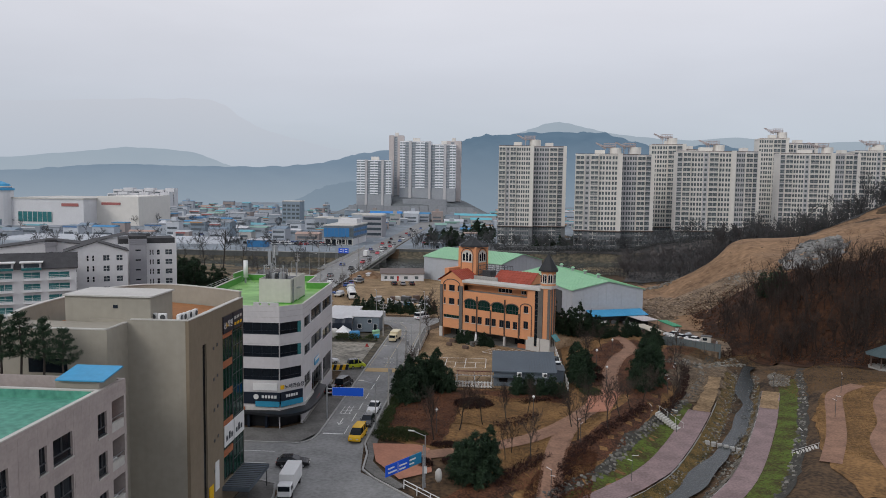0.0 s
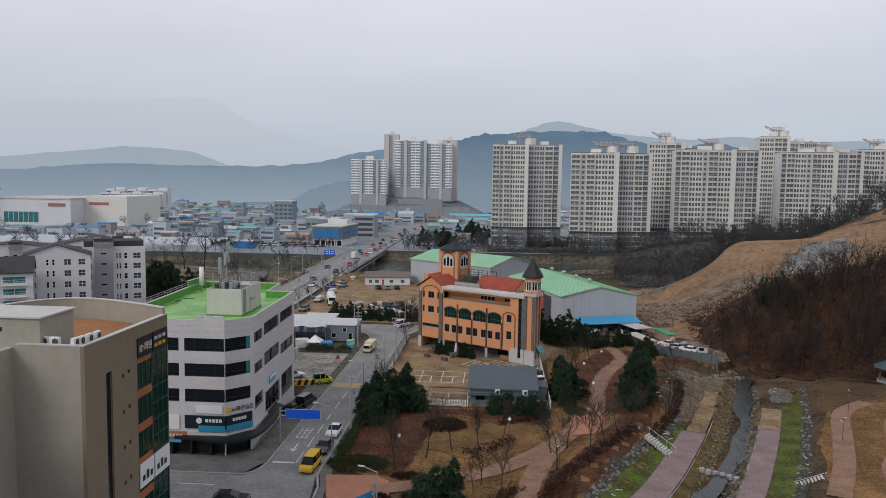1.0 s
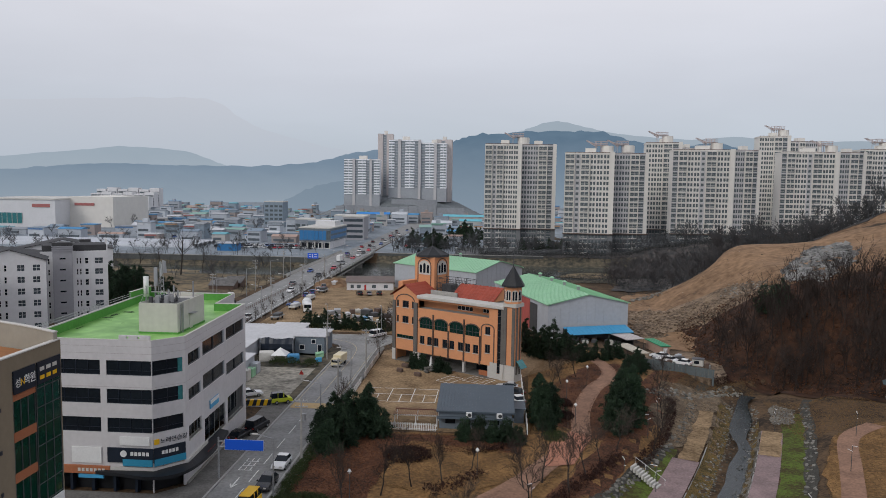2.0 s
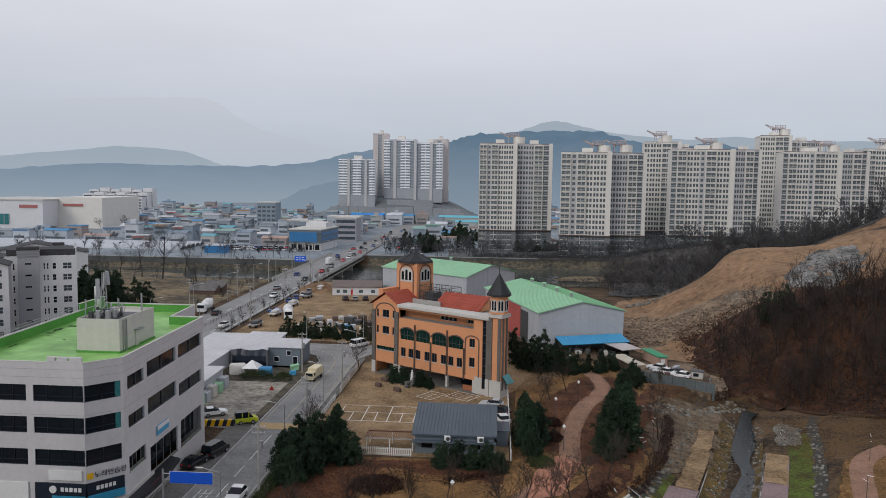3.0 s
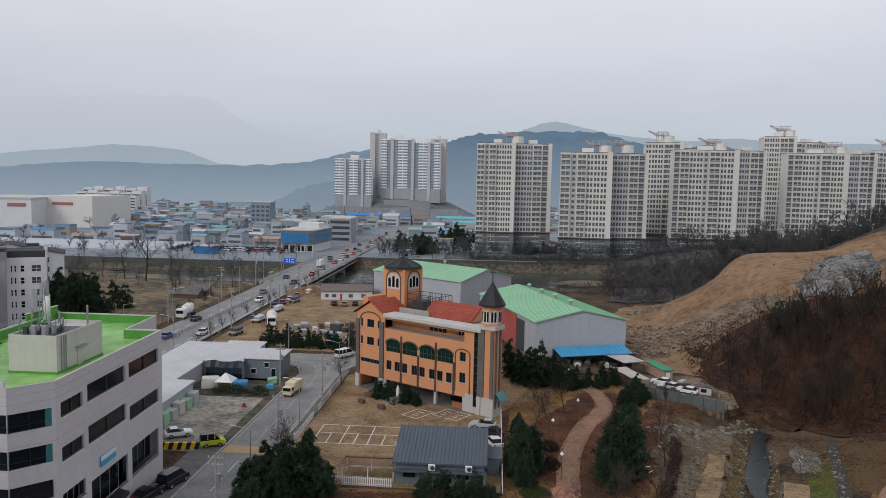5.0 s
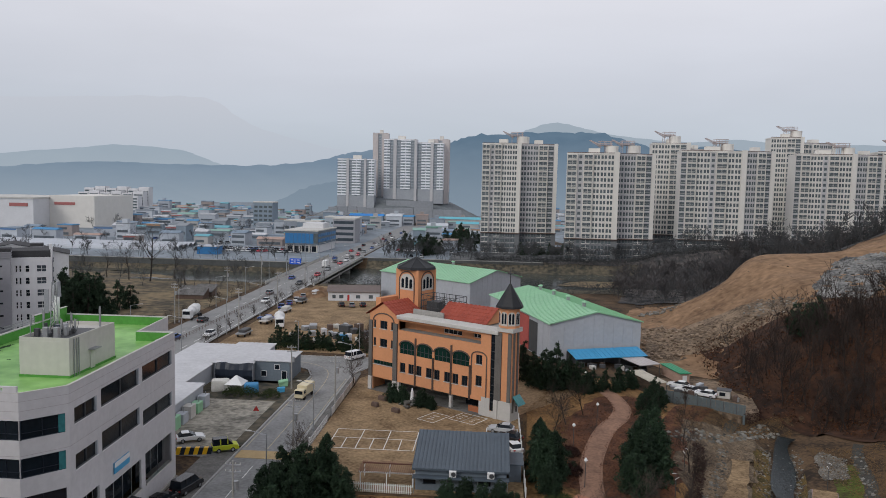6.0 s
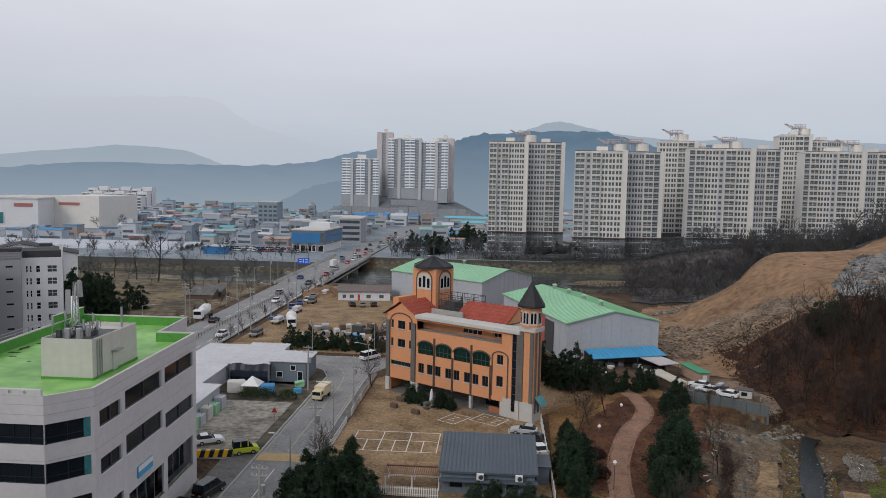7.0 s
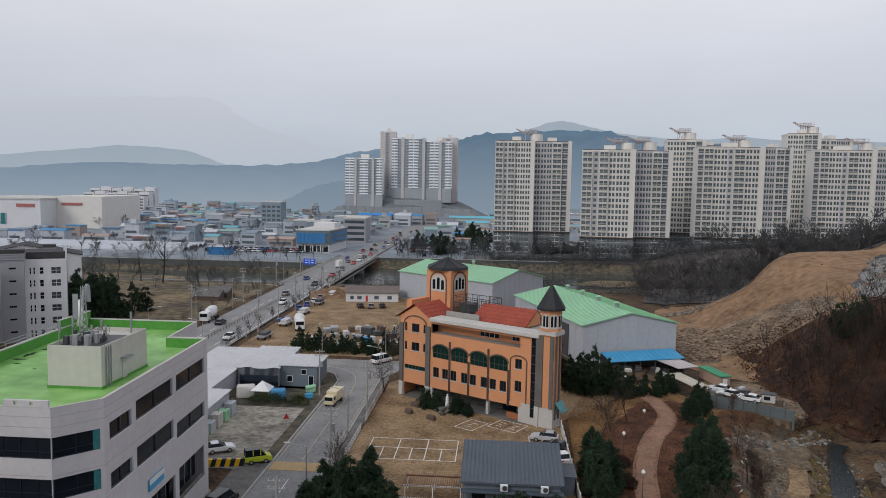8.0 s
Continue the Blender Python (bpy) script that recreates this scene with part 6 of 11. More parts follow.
villa(pose(-146, 255, 0, 0, 0, 30), 30, 12, 5, 3.0, "white gabled walk-up behind the others", [(1.6, 2.0), (6.6, 0.6), (12.0, 2.6), (17.3, 1.9), (24, 2)], (20, 3.2))


def facade_boxes(kind, w):
    """Glass and surround of one storey in a column w wide: (x0, y0, z0, x1, y1, z1, slot)."""
    if kind == "W":
        a, b, m = w * 0.1, w * 0.9, w * 0.5
        return [(a, -0.05, 0.7, b, 0.02, 2.6, 0), (m - 0.1, -0.14, 0.71, m + 0.1, -0.06, 2.59, 1), (a, -0.12, 1.3, b, -0.06, 1.4, 1), (a - 0.15, -0.32, 0.38, b + 0.15, -0.01, 0.69, 1)]
    if kind == "D":
        a, b = w * 0.08, w * 0.92
        return [(a, -0.05, 0.6, b, 0.02, 2.65, 0), (a, -0.12, 1.3, b, -0.06, 1.4, 1)]
    if kind == "N":
        return [(w * 0.25, -0.05, 0.8, w * 0.75, 0.02, 2.4, 0)]
    if kind == "S":
        return [(w * 0.12, -0.05, 0.7, w * 0.44, 0.02, 2.5, 0), (w * 0.58, -0.05, 0.7, w * 0.9, 0.02, 2.5, 0), (w * 0.08, -0.14, 0.55, w * 0.94, -0.01, 0.69, 1)]
    if kind == "B":
        return [(0.0, -0.05, 1.3, w, 0.02, 2.5, 0), (0.0, -0.6, 0.0, w, -0.02, 1.22, 1), (w * 0.47, -0.3, 1.23, w * 0.53, -0.06, 2.6, 1)]
    if kind == "G":
        return [(w * 0.08, -0.05, 0.6, w * 0.92, 0.02, 2.5, 0)]
    return []


WING_L = (("W", 4.6), ("N", 2.6), ("W", 4.2), ("S", 3.0), ("S", 3.0), ("S", 3.0), ("P", 2.2))
WING_R = (("S", 3.2), ("S", 3.2), ("S", 2.8), ("W", 5.2), ("D", 3.2), ("P", 2.0))
WING_LONG = (("D", 2.6), ("W", 4.4), ("S", 3.0), ("S", 3.0), ("N", 2.6), ("W", 5.2), ("S", 3.0), ("S", 3.0), ("P", 2.4))
FAR_LEFT = (("B", 9.0), ("P", 2.8), ("G", 3.0), ("B", 9.0), ("G", 3.4), ("P", 2.6), ("G", 2.4), ("B", 5.8))
FAR_MAIN = (("B", 5.6), ("G", 3.4), ("P", 3.0), ("G", 4.0), ("B", 9.4), ("G", 3.6), ("P", 2.6))
FAR_RIGHT = (("G", 4.4), ("B", 9.0), ("P", 3.0), ("G", 3.6), ("B", 6.2))
FAR_PLAIN = (("P", 4.0), ("N", 3.0), ("P", 5.0))


def tower_block(label, wings, floors, base=4, grp="high-rise apartments", fh=2.95, z0=0.0, foot=6.0, single=False):
    """A high-rise of slab wings (x, y, width, depth, turn, extra floors, paint, columns); single: every window an object of its own."""
    th = thing("apartment_tower", label, "apartment building", pose(wings[0][0], wings[0][1], z0), grp)
    inv = Vector((wings[0][0], wings[0][1], 0))
    far = base == 0
    meshes = {}
    for x, y, w, d, rot, extra, paint, cols in wings:
        n = floors + extra
        H = n * fh
        m = Matrix.Translation(Vector((x, y, 0)) - inv) @ pose(0, 0, 0, 0, 0, rot)

        def put_part(name, bm, material, lab=""):
            ob = part(name, bm, material, th, lab)
            ob.matrix_basis = m
            return ob
        put_part("wing", box(B(), 0, 0, base * fh, w, d, H), paint)
        put_part("base_block", box(B(), -0.15, -0.3, -foot, w + 0.15, d + 0.1, base * fh), APT_BASE if base else GLASS_WALL, "grey stone-clad lower storeys")
        put_part("roof_parapet", box(B(), -0.2, -0.2, H, w + 0.2, d + 0.2, H + 0.7), paint)
        put_part("parapet_rail", sweep(B(), [(0.1, 0.1), (w - 0.1, 0.1)], H + 0.7, H + 1.05, 0.2), BROWN_TRIM if not far else APT_GREY)
        put_part("lift_house", box(B(), w * 0.4, d * 0.35, H + 0.7, w * 0.62, d * 0.75, H + (3.4 if not far else 4.6)), APT_CREAM)
        scale = w / sum(c[1] for c in cols)
        cx = 0.0
        for kind, cw in cols:
            cw *= scale
            proud = {"W": 0.75, "P": 0.5 if not far else 1.0, "B": 0.3}.get(kind, 0.0)
            if kind in "WPB":
                put_part("bay", box(B(), cx + 0.05, -proud, -foot if far and kind == "P" else base * fh, cx + cw - 0.05, 0.0, H + (0.4 if kind != "P" else 1.3)), APT_CREAM if not far else APT_GREY if kind == "P" and paint is APT_BRIGHT else paint)
            if kind == "W":
                for e in (cx + 0.05, cx + cw - 0.35):
                    put_part("fin", box(B(), e, -proud - 0.35, base * fh, e + 0.3, -proud, H + 0.4), APT_CREAM)
            if kind in "NDG":
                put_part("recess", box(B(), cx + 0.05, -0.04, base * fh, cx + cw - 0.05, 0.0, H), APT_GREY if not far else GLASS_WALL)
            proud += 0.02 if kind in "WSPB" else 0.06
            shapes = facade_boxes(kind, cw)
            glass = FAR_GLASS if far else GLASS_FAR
            storeys = [0] if single else range(n)
            bm = B()
            slots = []
            for f in storeys:
                for q in shapes:
                    fy = 0.0 if single else -(proud if f >= base else 0.32)
                    fz = 0.0 if single else f * fh
                    box(bm, q[0], q[1] + fy, q[2] + fz, q[3], q[4] + fy, q[5] + fz)
                    slots += [q[6]] * 6
            if shapes:
                key = (kind, round(cw, 2))
                if not single or key not in meshes:
                    me = mesh_of("window", bm, glass)
                    me.materials.append(APT_BRIGHT if far else APT_CREAM)
                    me.polygons.foreach_set("material_index", slots)
                    meshes[key] = me
                else:
                    bm.free()
                if single:
                    for f in range(n):
                        piece("window", meshes[key], th, m @ pose(cx, -(proud if f >= base else 0.32), f * fh))
                else:
                    tagged(piece("window", me, th, m @ pose(cx, 0, 0)), kind="stuff")
            else:
                bm.free()
            cx += cw
        if base:
            put_part("string_course", box(B(), -0.4, -1.2, base * fh - 0.2, w + 0.4, 0.3, base * fh + 0.25), BROWN_TRIM, "brown string course")
    return th


def roof_canopy(x, y, z, s=1.0, rot=0.0):
    """The open steel frame with its slanting boom on a tower's roof."""
    th = thing("roof_frame", "dusky pink steel frame with slanting boom on a tower roof", "roof frame", pose(x, y, z, 0, 0, rot) @ Matrix.Scale(s, 4), "tower roof frames")
    part("drum", tube(B(), (4.2, 0, 0), (4.2, 0, 4.0), 3.4, n=14), APT_CREAM, th)
    for a in (-2.4, 0.6, 3.6):
        for b in (-2.4, 2.4):
            part("post", tube(B(), (a, b, 0), (a, b, 6.4), 0.14, n=5), PINK_STEEL, th)
    for zz in (4.2, 5.3, 6.4):
        for b in (-2.4, 2.4):
            part("beam", tube(B(), (-3.0, b, zz), (4.2, b, zz), 0.12, n=5), PINK_STEEL, th)
    part("deck", box(B(), -2.8, -2.6, 4.4, 4.0, 2.6, 4.6), PINK_STEEL, th)
    for b in (-1.2, 1.2):
        part("boom", tube(B(), (-7.6, b, 7.0), (-1.5, b, 4.4), 0.14, 0.2, 6), PINK_STEEL, th)
        part("boom", tube(B(), (-7.6, b, 6.8), (-1.5, b, 3.2), 0.12, 0.16, 6), PINK_STEEL, th)
    for k in range(5):
        t = k / 4
        part("lattice_bar", tube(B(), (-7.6 + 6.1 * t, -1.2, 7.0 - 2.6 * t), (-7.6 + 6.1 * t, 1.2, 6.8 - 3.6 * t), 0.09, n=4), PINK_STEEL, th)
    return th


tower_block("cream high-rise apartment tower of two slab wings", [(1.0, 484, 22, 14, -6, 0, APT_CREAM, WING_L), (23.0, 487, 21, 14, 4, 0, APT_GREY, WING_R)], 21, single=True)
tower_block("cream high-rise apartment tower of two slab wings", [(46.0, 452, 27, 14, -8, -1, APT_CREAM, WING_L), (73.0, 455, 20, 14, 6, -1, APT_GREY, WING_R)], 20, single=True)
tower_block("cream high-rise apartment tower rising behind others", [(100, 505, 22, 14, -6, 0, APT_CREAM, WING_R), (122, 508, 12, 14, 6, -1, APT_GREY, WING_R[2:])], 22)
tower_block("cream high-rise apartment tower of two slab wings", [(108, 466, 34, 14, -4, 0, APT_CREAM, WING_LONG), (142, 464, 15, 14, 8, 0, APT_GREY, WING_R[1:])], 20, single=True)
tower_block("cream high-rise apartment tower rising behind others", [(175, 525, 19, 14, -6, 1, APT_CREAM, WING_R), (194, 527, 21, 14, 6, 0, APT_GREY, WING_L)], 23)
tower_block("cream high-rise apartment tower behind the wooded hill", [(174, 482, 32, 14, -4, 0, APT_CREAM, WING_LONG), (206, 480, 16, 14, 8, 0, APT_GREY, WING_R[1:])], 20)
tower_block("cream high-rise apartment tower behind the wooded hill", [(226, 500, 30, 14, -4, 0, APT_CREAM, WING_LONG), (256, 500, 30, 14, 6, 0, APT_GREY, WING_LONG)], 21)
for x, y, z in ((20, 491, 63), (66, 460, 57), (78, 462, 57.5), (110, 510, 66), (130, 474, 60), (188, 532, 72), (200, 488, 60), (240, 508, 63)):
    roof_canopy(x, y, z)
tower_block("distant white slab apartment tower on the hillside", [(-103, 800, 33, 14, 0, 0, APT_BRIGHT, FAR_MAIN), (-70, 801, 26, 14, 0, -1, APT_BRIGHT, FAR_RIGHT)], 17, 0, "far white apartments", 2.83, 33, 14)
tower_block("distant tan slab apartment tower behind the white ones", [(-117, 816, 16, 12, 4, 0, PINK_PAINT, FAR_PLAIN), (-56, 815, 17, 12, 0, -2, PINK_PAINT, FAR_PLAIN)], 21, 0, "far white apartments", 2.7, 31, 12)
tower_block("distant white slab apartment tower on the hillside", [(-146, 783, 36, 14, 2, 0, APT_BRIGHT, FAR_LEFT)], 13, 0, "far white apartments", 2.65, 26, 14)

# ---- kerbs, markings and street furniture ----
def line_part(name, path, z0, z1, w, material, parent):
    return part(name, sweep(B(), path, z0, z1, w), material, parent)


kerb = thing("kerb", "pale concrete kerb stones along the street", "kerb", kind="structure")
for path in ([(RW - 0.15, 196), (RW - 0.15, 112), (-27.0, 108.6), (-28.6, 107.2), (-60, 106.7)],
             [(-17.2, 204), (-18.7, 198), (-18.75, 108), (-17.7, 104), (-17.3, 98), (-15.5, 95.4), (-12, 91.8), (-4, 83.8), (8, 69.8)],
             [(-31.0, 203.3), (-28.3, 201), (-26.6, 196.3)], [(-34, 94.8), (-27.5, 92), (-26.6, 88), (-26.6, 58)],
             [(-56, 214.2), (-30, 213.2), (-14, 213.2)]):
    line_part("kerb_run", path, 0.0, 0.19, 0.28, KERB, kerb)
pave = thing("pavement", "worn grey paver pavement beside the street", "pavement", kind="structure")
part("pavement_slab", prism(B(), [(RW - 0.3, 153.5), (RW - 0.3, 112.2), (-28.7, 107.5), (-57, 107), (-57, 113.2), (-33, 113.2), (-30.1, 116.2), (-30.9, 150)], 0.0, 0.15), PAVING, pave)
part("pavement_slab", prism(B(), [(-17.5, 201), (-18.5, 197), (-18.55, 108.5), (-17.5, 104.2), (-17.1, 98.5), (-15.3, 95.8), (-11.8, 92.1), (-10.9, 93), (-14.2, 97), (-16.4, 101), (-17.0, 108.5), (-17.2, 150), (-17.0, 199)], 0.0, 0.15), PAVING, pave)
part("pavement_slab", prism(B(), [(RW - 0.3, 155), (RW - 0.3, 196), (-28.5, 200), (-28.3, 155)], 0.0, 0.14), BANK, pave, "weedy verge")
part("pavement_slab", prism(B(), [(-31.2, 93.4), (-27.7, 91.8), (-26.8, 88), (-26.8, 58), (-31.2, 58)], 0.0, 0.14), PAVING, pave)

marks = thing("road_marking", "faded white and yellow road paint", "road marking", kind="structure")


def dash(x0, y0, x1, y1, w, z=0.056, material=None, parent=None):
    part("painted_line", sweep(B(), [(x0, y0), (x1, y1)], z, z + 0.006, w), material or PAINT_W, parent or marks)


for k in range(6):
    dash(-22.7, 112 + k * 6.3, -22.7, 116.2 + k * 6.3, 0.13)
dash(-22.7, 154.5, -22.7, 178, 0.12, material=PAINT_PALE)
bend = smooth_line([(-22.7, 178.05), (-22.8, 192), (-24.4, 201), (-29, 206.4), (-38, 208.5), (-55, 208.7)], 4)
for (ax, ay), (bx, by) in zip(bend, bend[1:]):
    dash(ax, ay, bx, by, 0.12, material=PAINT_PALE)
for x in (RW + 0.35, RE - 0.35):
    dash(x, 155, x, 195, 0.1, material=PAINT_PALE)
dash(-26.0, 112, -22.9, 112, 0.45)
dash(-24.4, 116.5, -24.4, 119.6, 0.18)
for s in (-1, 1):
    dash(-24.4, 116.3, -24.4 + 0.45 * s, 117.5, 0.2)
for r in range(3):
    for k in range(3):
        dash(-25.4 + 0.75 * k, 122.3 + r * 1.6, -25.4 + 0.75 * k, 123.4 + r * 1.6, 0.14)
    dash(-25.5, 122.2 + r * 1.6, -23.6, 122.2 + r * 1.6, 0.14)
for y in (103.5, 99.0):
    dash(-36, y, -31, y, 0.16)
part("speed_table", box(B(), RW + 0.1, 150.6, 0.05, RE - 0.1, 153.6, 0.09), TACTILE, marks, "ochre speed table")
dash(-28.0, 96.5, -25.8, 99.3, 0.5)
for lane in (-61.2, -64.8, -68.4):
    for k in range(38):
        if not (lane == -64.8):
            dash(lane - (k > 14) * 0.6, 190 + k * 8.0, lane - (k > 14) * 0.6, 194 + k * 8.0, 0.18, 0.358)
for a, b in ((190, 330), (330, 445)):
    dash(-58.3 - (a > 200), a, -59.6 - (a > 200) * 0.3, b, 0.15, 0.358)

fence = thing("median_fence", "low brown median railing on the boulevard", "fence", pose(-65.2, 205, 0.35))
part("rail", box(B(), -0.03, 0, 0.75, 0.03, 95, 0.82), BROWN_TRIM, fence)
part("rail", box(B(), -0.03, 0, 0.4, 0.03, 95, 0.46), BROWN_TRIM, fence)
me = mesh_of("post", cbox(0, 0, 0, 0.1, 0.1, 0.95), BROWN_TRIM)
for k in range(48):
    piece("post", me, fence, pose(0, k * 2.0, 0))


def street_lamp(x, y, z, h=8.0, arm=2.0, rot=0.0, grp="street lamps"):
    th = thing("street_lamp", "grey steel street lamp with single arm", "street lamp", pose(x, y, z, 0, 0, rot), grp)
    part("pole", tube(B(), (0, 0, 0), (0, 0, h), 0.11, 0.06, 8), METAL, th)
    part("arm", tube(B(), (0, 0, h - 0.1), (arm, 0, h + 0.35), 0.045, n=6), METAL, th)
    part("lamp_head", soften(cbox(arm + 0.3, 0, h + 0.3, 0.8, 0.26, 0.14), 0.04), CAPPING, th, "pale lamp head")
    part("foot", tube(B(), (0, 0, 0), (0, 0, 0.5), 0.18, 0.16, 8), METAL, th)
    return th


for x, y, r in ((-18.1, 113.8, 180), (-18.1, 139, 180), (-18.0, 163, 180), (-17.6, 192, 180), (-20.0, 213.8, 270), (-34, 214.2, 270)):
    street_lamp(x, y, 0.1, 7.6, 2.0, r)
for k in range(9):
    street_lamp(-57.0, 205 + k * 27, 0.3, 9.0, 2.4, 180, "boulevard lamps")
    street_lamp(-74.8, 218 + k * 27, 0.3, 9.0, 2.4, 0, "boulevard lamps")


def utility_pole(x, y, h=10.0, z=0.0):
    th = thing("utility_pole", "grey concrete utility pole with crossarms", "utility pole", pose(x, y, z), "utility poles")
    part("pole", tube(B(), (0, 0, 0), (0, 0, h), 0.17, 0.11, 8), CONCRETE, th)
    for zz in (h - 0.5, h - 1.3):
        part("crossarm", box(B(), -0.9, -0.06, zz, 0.9, 0.06, zz + 0.12), METAL, th)
        for xx in (-0.8, -0.3, 0.3, 0.8):
            part("insulator", tube(B(), (xx, 0, zz + 0.12), (xx, 0, zz + 0.32), 0.05, n=6), CAPPING, th)
    part("transformer", tube(B(), (0.35, 0, h - 3.2), (0.35, 0, h - 2.2), 0.26, n=10), METAL, th)
    return th


for x, y, h in ((-17.9, 126.5, 9), (-17.8, 150.5, 9), (-17.6, 177, 9), (-27.8, 186, 8.5), (-56.6, 240, 11), (-56.6, 275, 11), (-57, 310, 11), (-76, 245, 11), (-76, 285, 11), (-76.5, 322, 11)):
    utility_pole(x, y, h)

sg = thing("road_sign_gantry", "blue overhead road sign on a steel post", "road sign", pose(-26.9, 118.9, 0.15))
part("post", tube(B(), (0, 0, 0), (0, 0, 5.5), 0.14, 0.12, 10), METAL, sg)
part("arm", tube(B(), (0, 0, 5.0), (6.2, 0, 5.0), 0.08, n=8), METAL, sg)
part("arm", tube(B(), (0, 0, 4.3), (6.2, 0, 4.3), 0.08, n=8), METAL, sg)
part("panel", box(B(), 0.9, -0.16, 3.95, 6.0, -0.09, 5.3), SIGN_BLUE, sg, "plain blue sign panel")
part("panel_edge", box(B(), 0.85, -0.09, 3.9, 6.05, -0.082, 5.35), WHITE_P, sg)

sg = thing("direction_sign", "blue directional road sign with white lettering", "road sign", pose(-12.6, 86.2, 0.05, 0, 0, 55))
part("post", tube(B(), (7.1, 0, 0), (7.1, 0, 5.9), 0.12, 0.1, 8), METAL, sg)
part("arm", tube(B(), (0.2, 0, 4.7), (7.1, 0, 4.7), 0.07, n=6), METAL, sg)
part("panel", box(B(), 0.1, -0.12, 3.8, 4.3, -0.05, 5.2), SIGN_BLUE, sg)
part("panel", box(B(), 4.35, -0.12, 3.8, 6.6, -0.05, 5.2), SIGN_TEAL, sg, "teal part of the sign panel")
for k, (a, b, zz) in enumerate(((0.5, 1.6, 4.6), (0.5, 2.0, 4.1), (2.5, 3.9, 4.45), (2.5, 3.6, 4.0), (4.3, 5.5, 4.6), (4.3, 5.2, 4.1))):
    part("sign_bar", box(B(), a, -0.135, zz, b, -0.122, zz + 0.2), WHITE_P, sg)
part("divider", box(B(), 2.2, -0.134, 3.85, 2.28, -0.122, 5.05), WHITE_P, sg)
street_lamp(-8.4, 92.9, 0.1, 6.8, 1.6, 165)
tagged(part("notice_plate", box(B(), -8.7, 92.68, 2.0, -8.1, 92.76, 2.9), WHITE_P, None), "small white notice plate on the lamp post", "sign")

bs = thing("blue_overhead_sign", "blue overhead direction sign above the boulevard", "road sign", pose(-75.4, 352, 0.3))
part("post", tube(B(), (0, 0, 0), (0, 0, 7.2), 0.16, n=8), METAL, bs)
part("arm", tube(B(), (0, 0, 6.2), (6.0, 0, 6.2), 0.09, n=6), METAL, bs)
part("panel", box(B(), 1.2, -0.1, 4.6, 6.0, -0.02, 7.0), SIGN_BLUE, bs)
for a, b, zz in ((1.8, 2.8, 6.2), (3.3, 3.6, 5.0), (4.2, 5.4, 6.2), (1.8, 2.8, 5.2), (4.2, 5.4, 5.2)):
    part("sign_bar", box(B(), a, -0.115, zz, b, -0.102, zz + (0.35 if b - a > 0.5 else 1.7)), WHITE_P, bs)

stone = thing("boulder_sign", "rounded pale stone marker in the plaza", "stone", pose(-6.8, 95.2, 0.05))
bm = B()
bmesh.ops.create_icosphere(bm, subdivisions=2, radius=0.9)
for v in bm.verts:
    v.co = Vector((v.co.x * 0.55, v.co.y * 0.7, max(-0.1, v.co.z * 1.1 + 0.75))) * (1 + 0.08 * noise.noise(v.co * 1.7))
part("stone", bm, CAPPING, stone, smooth=True)


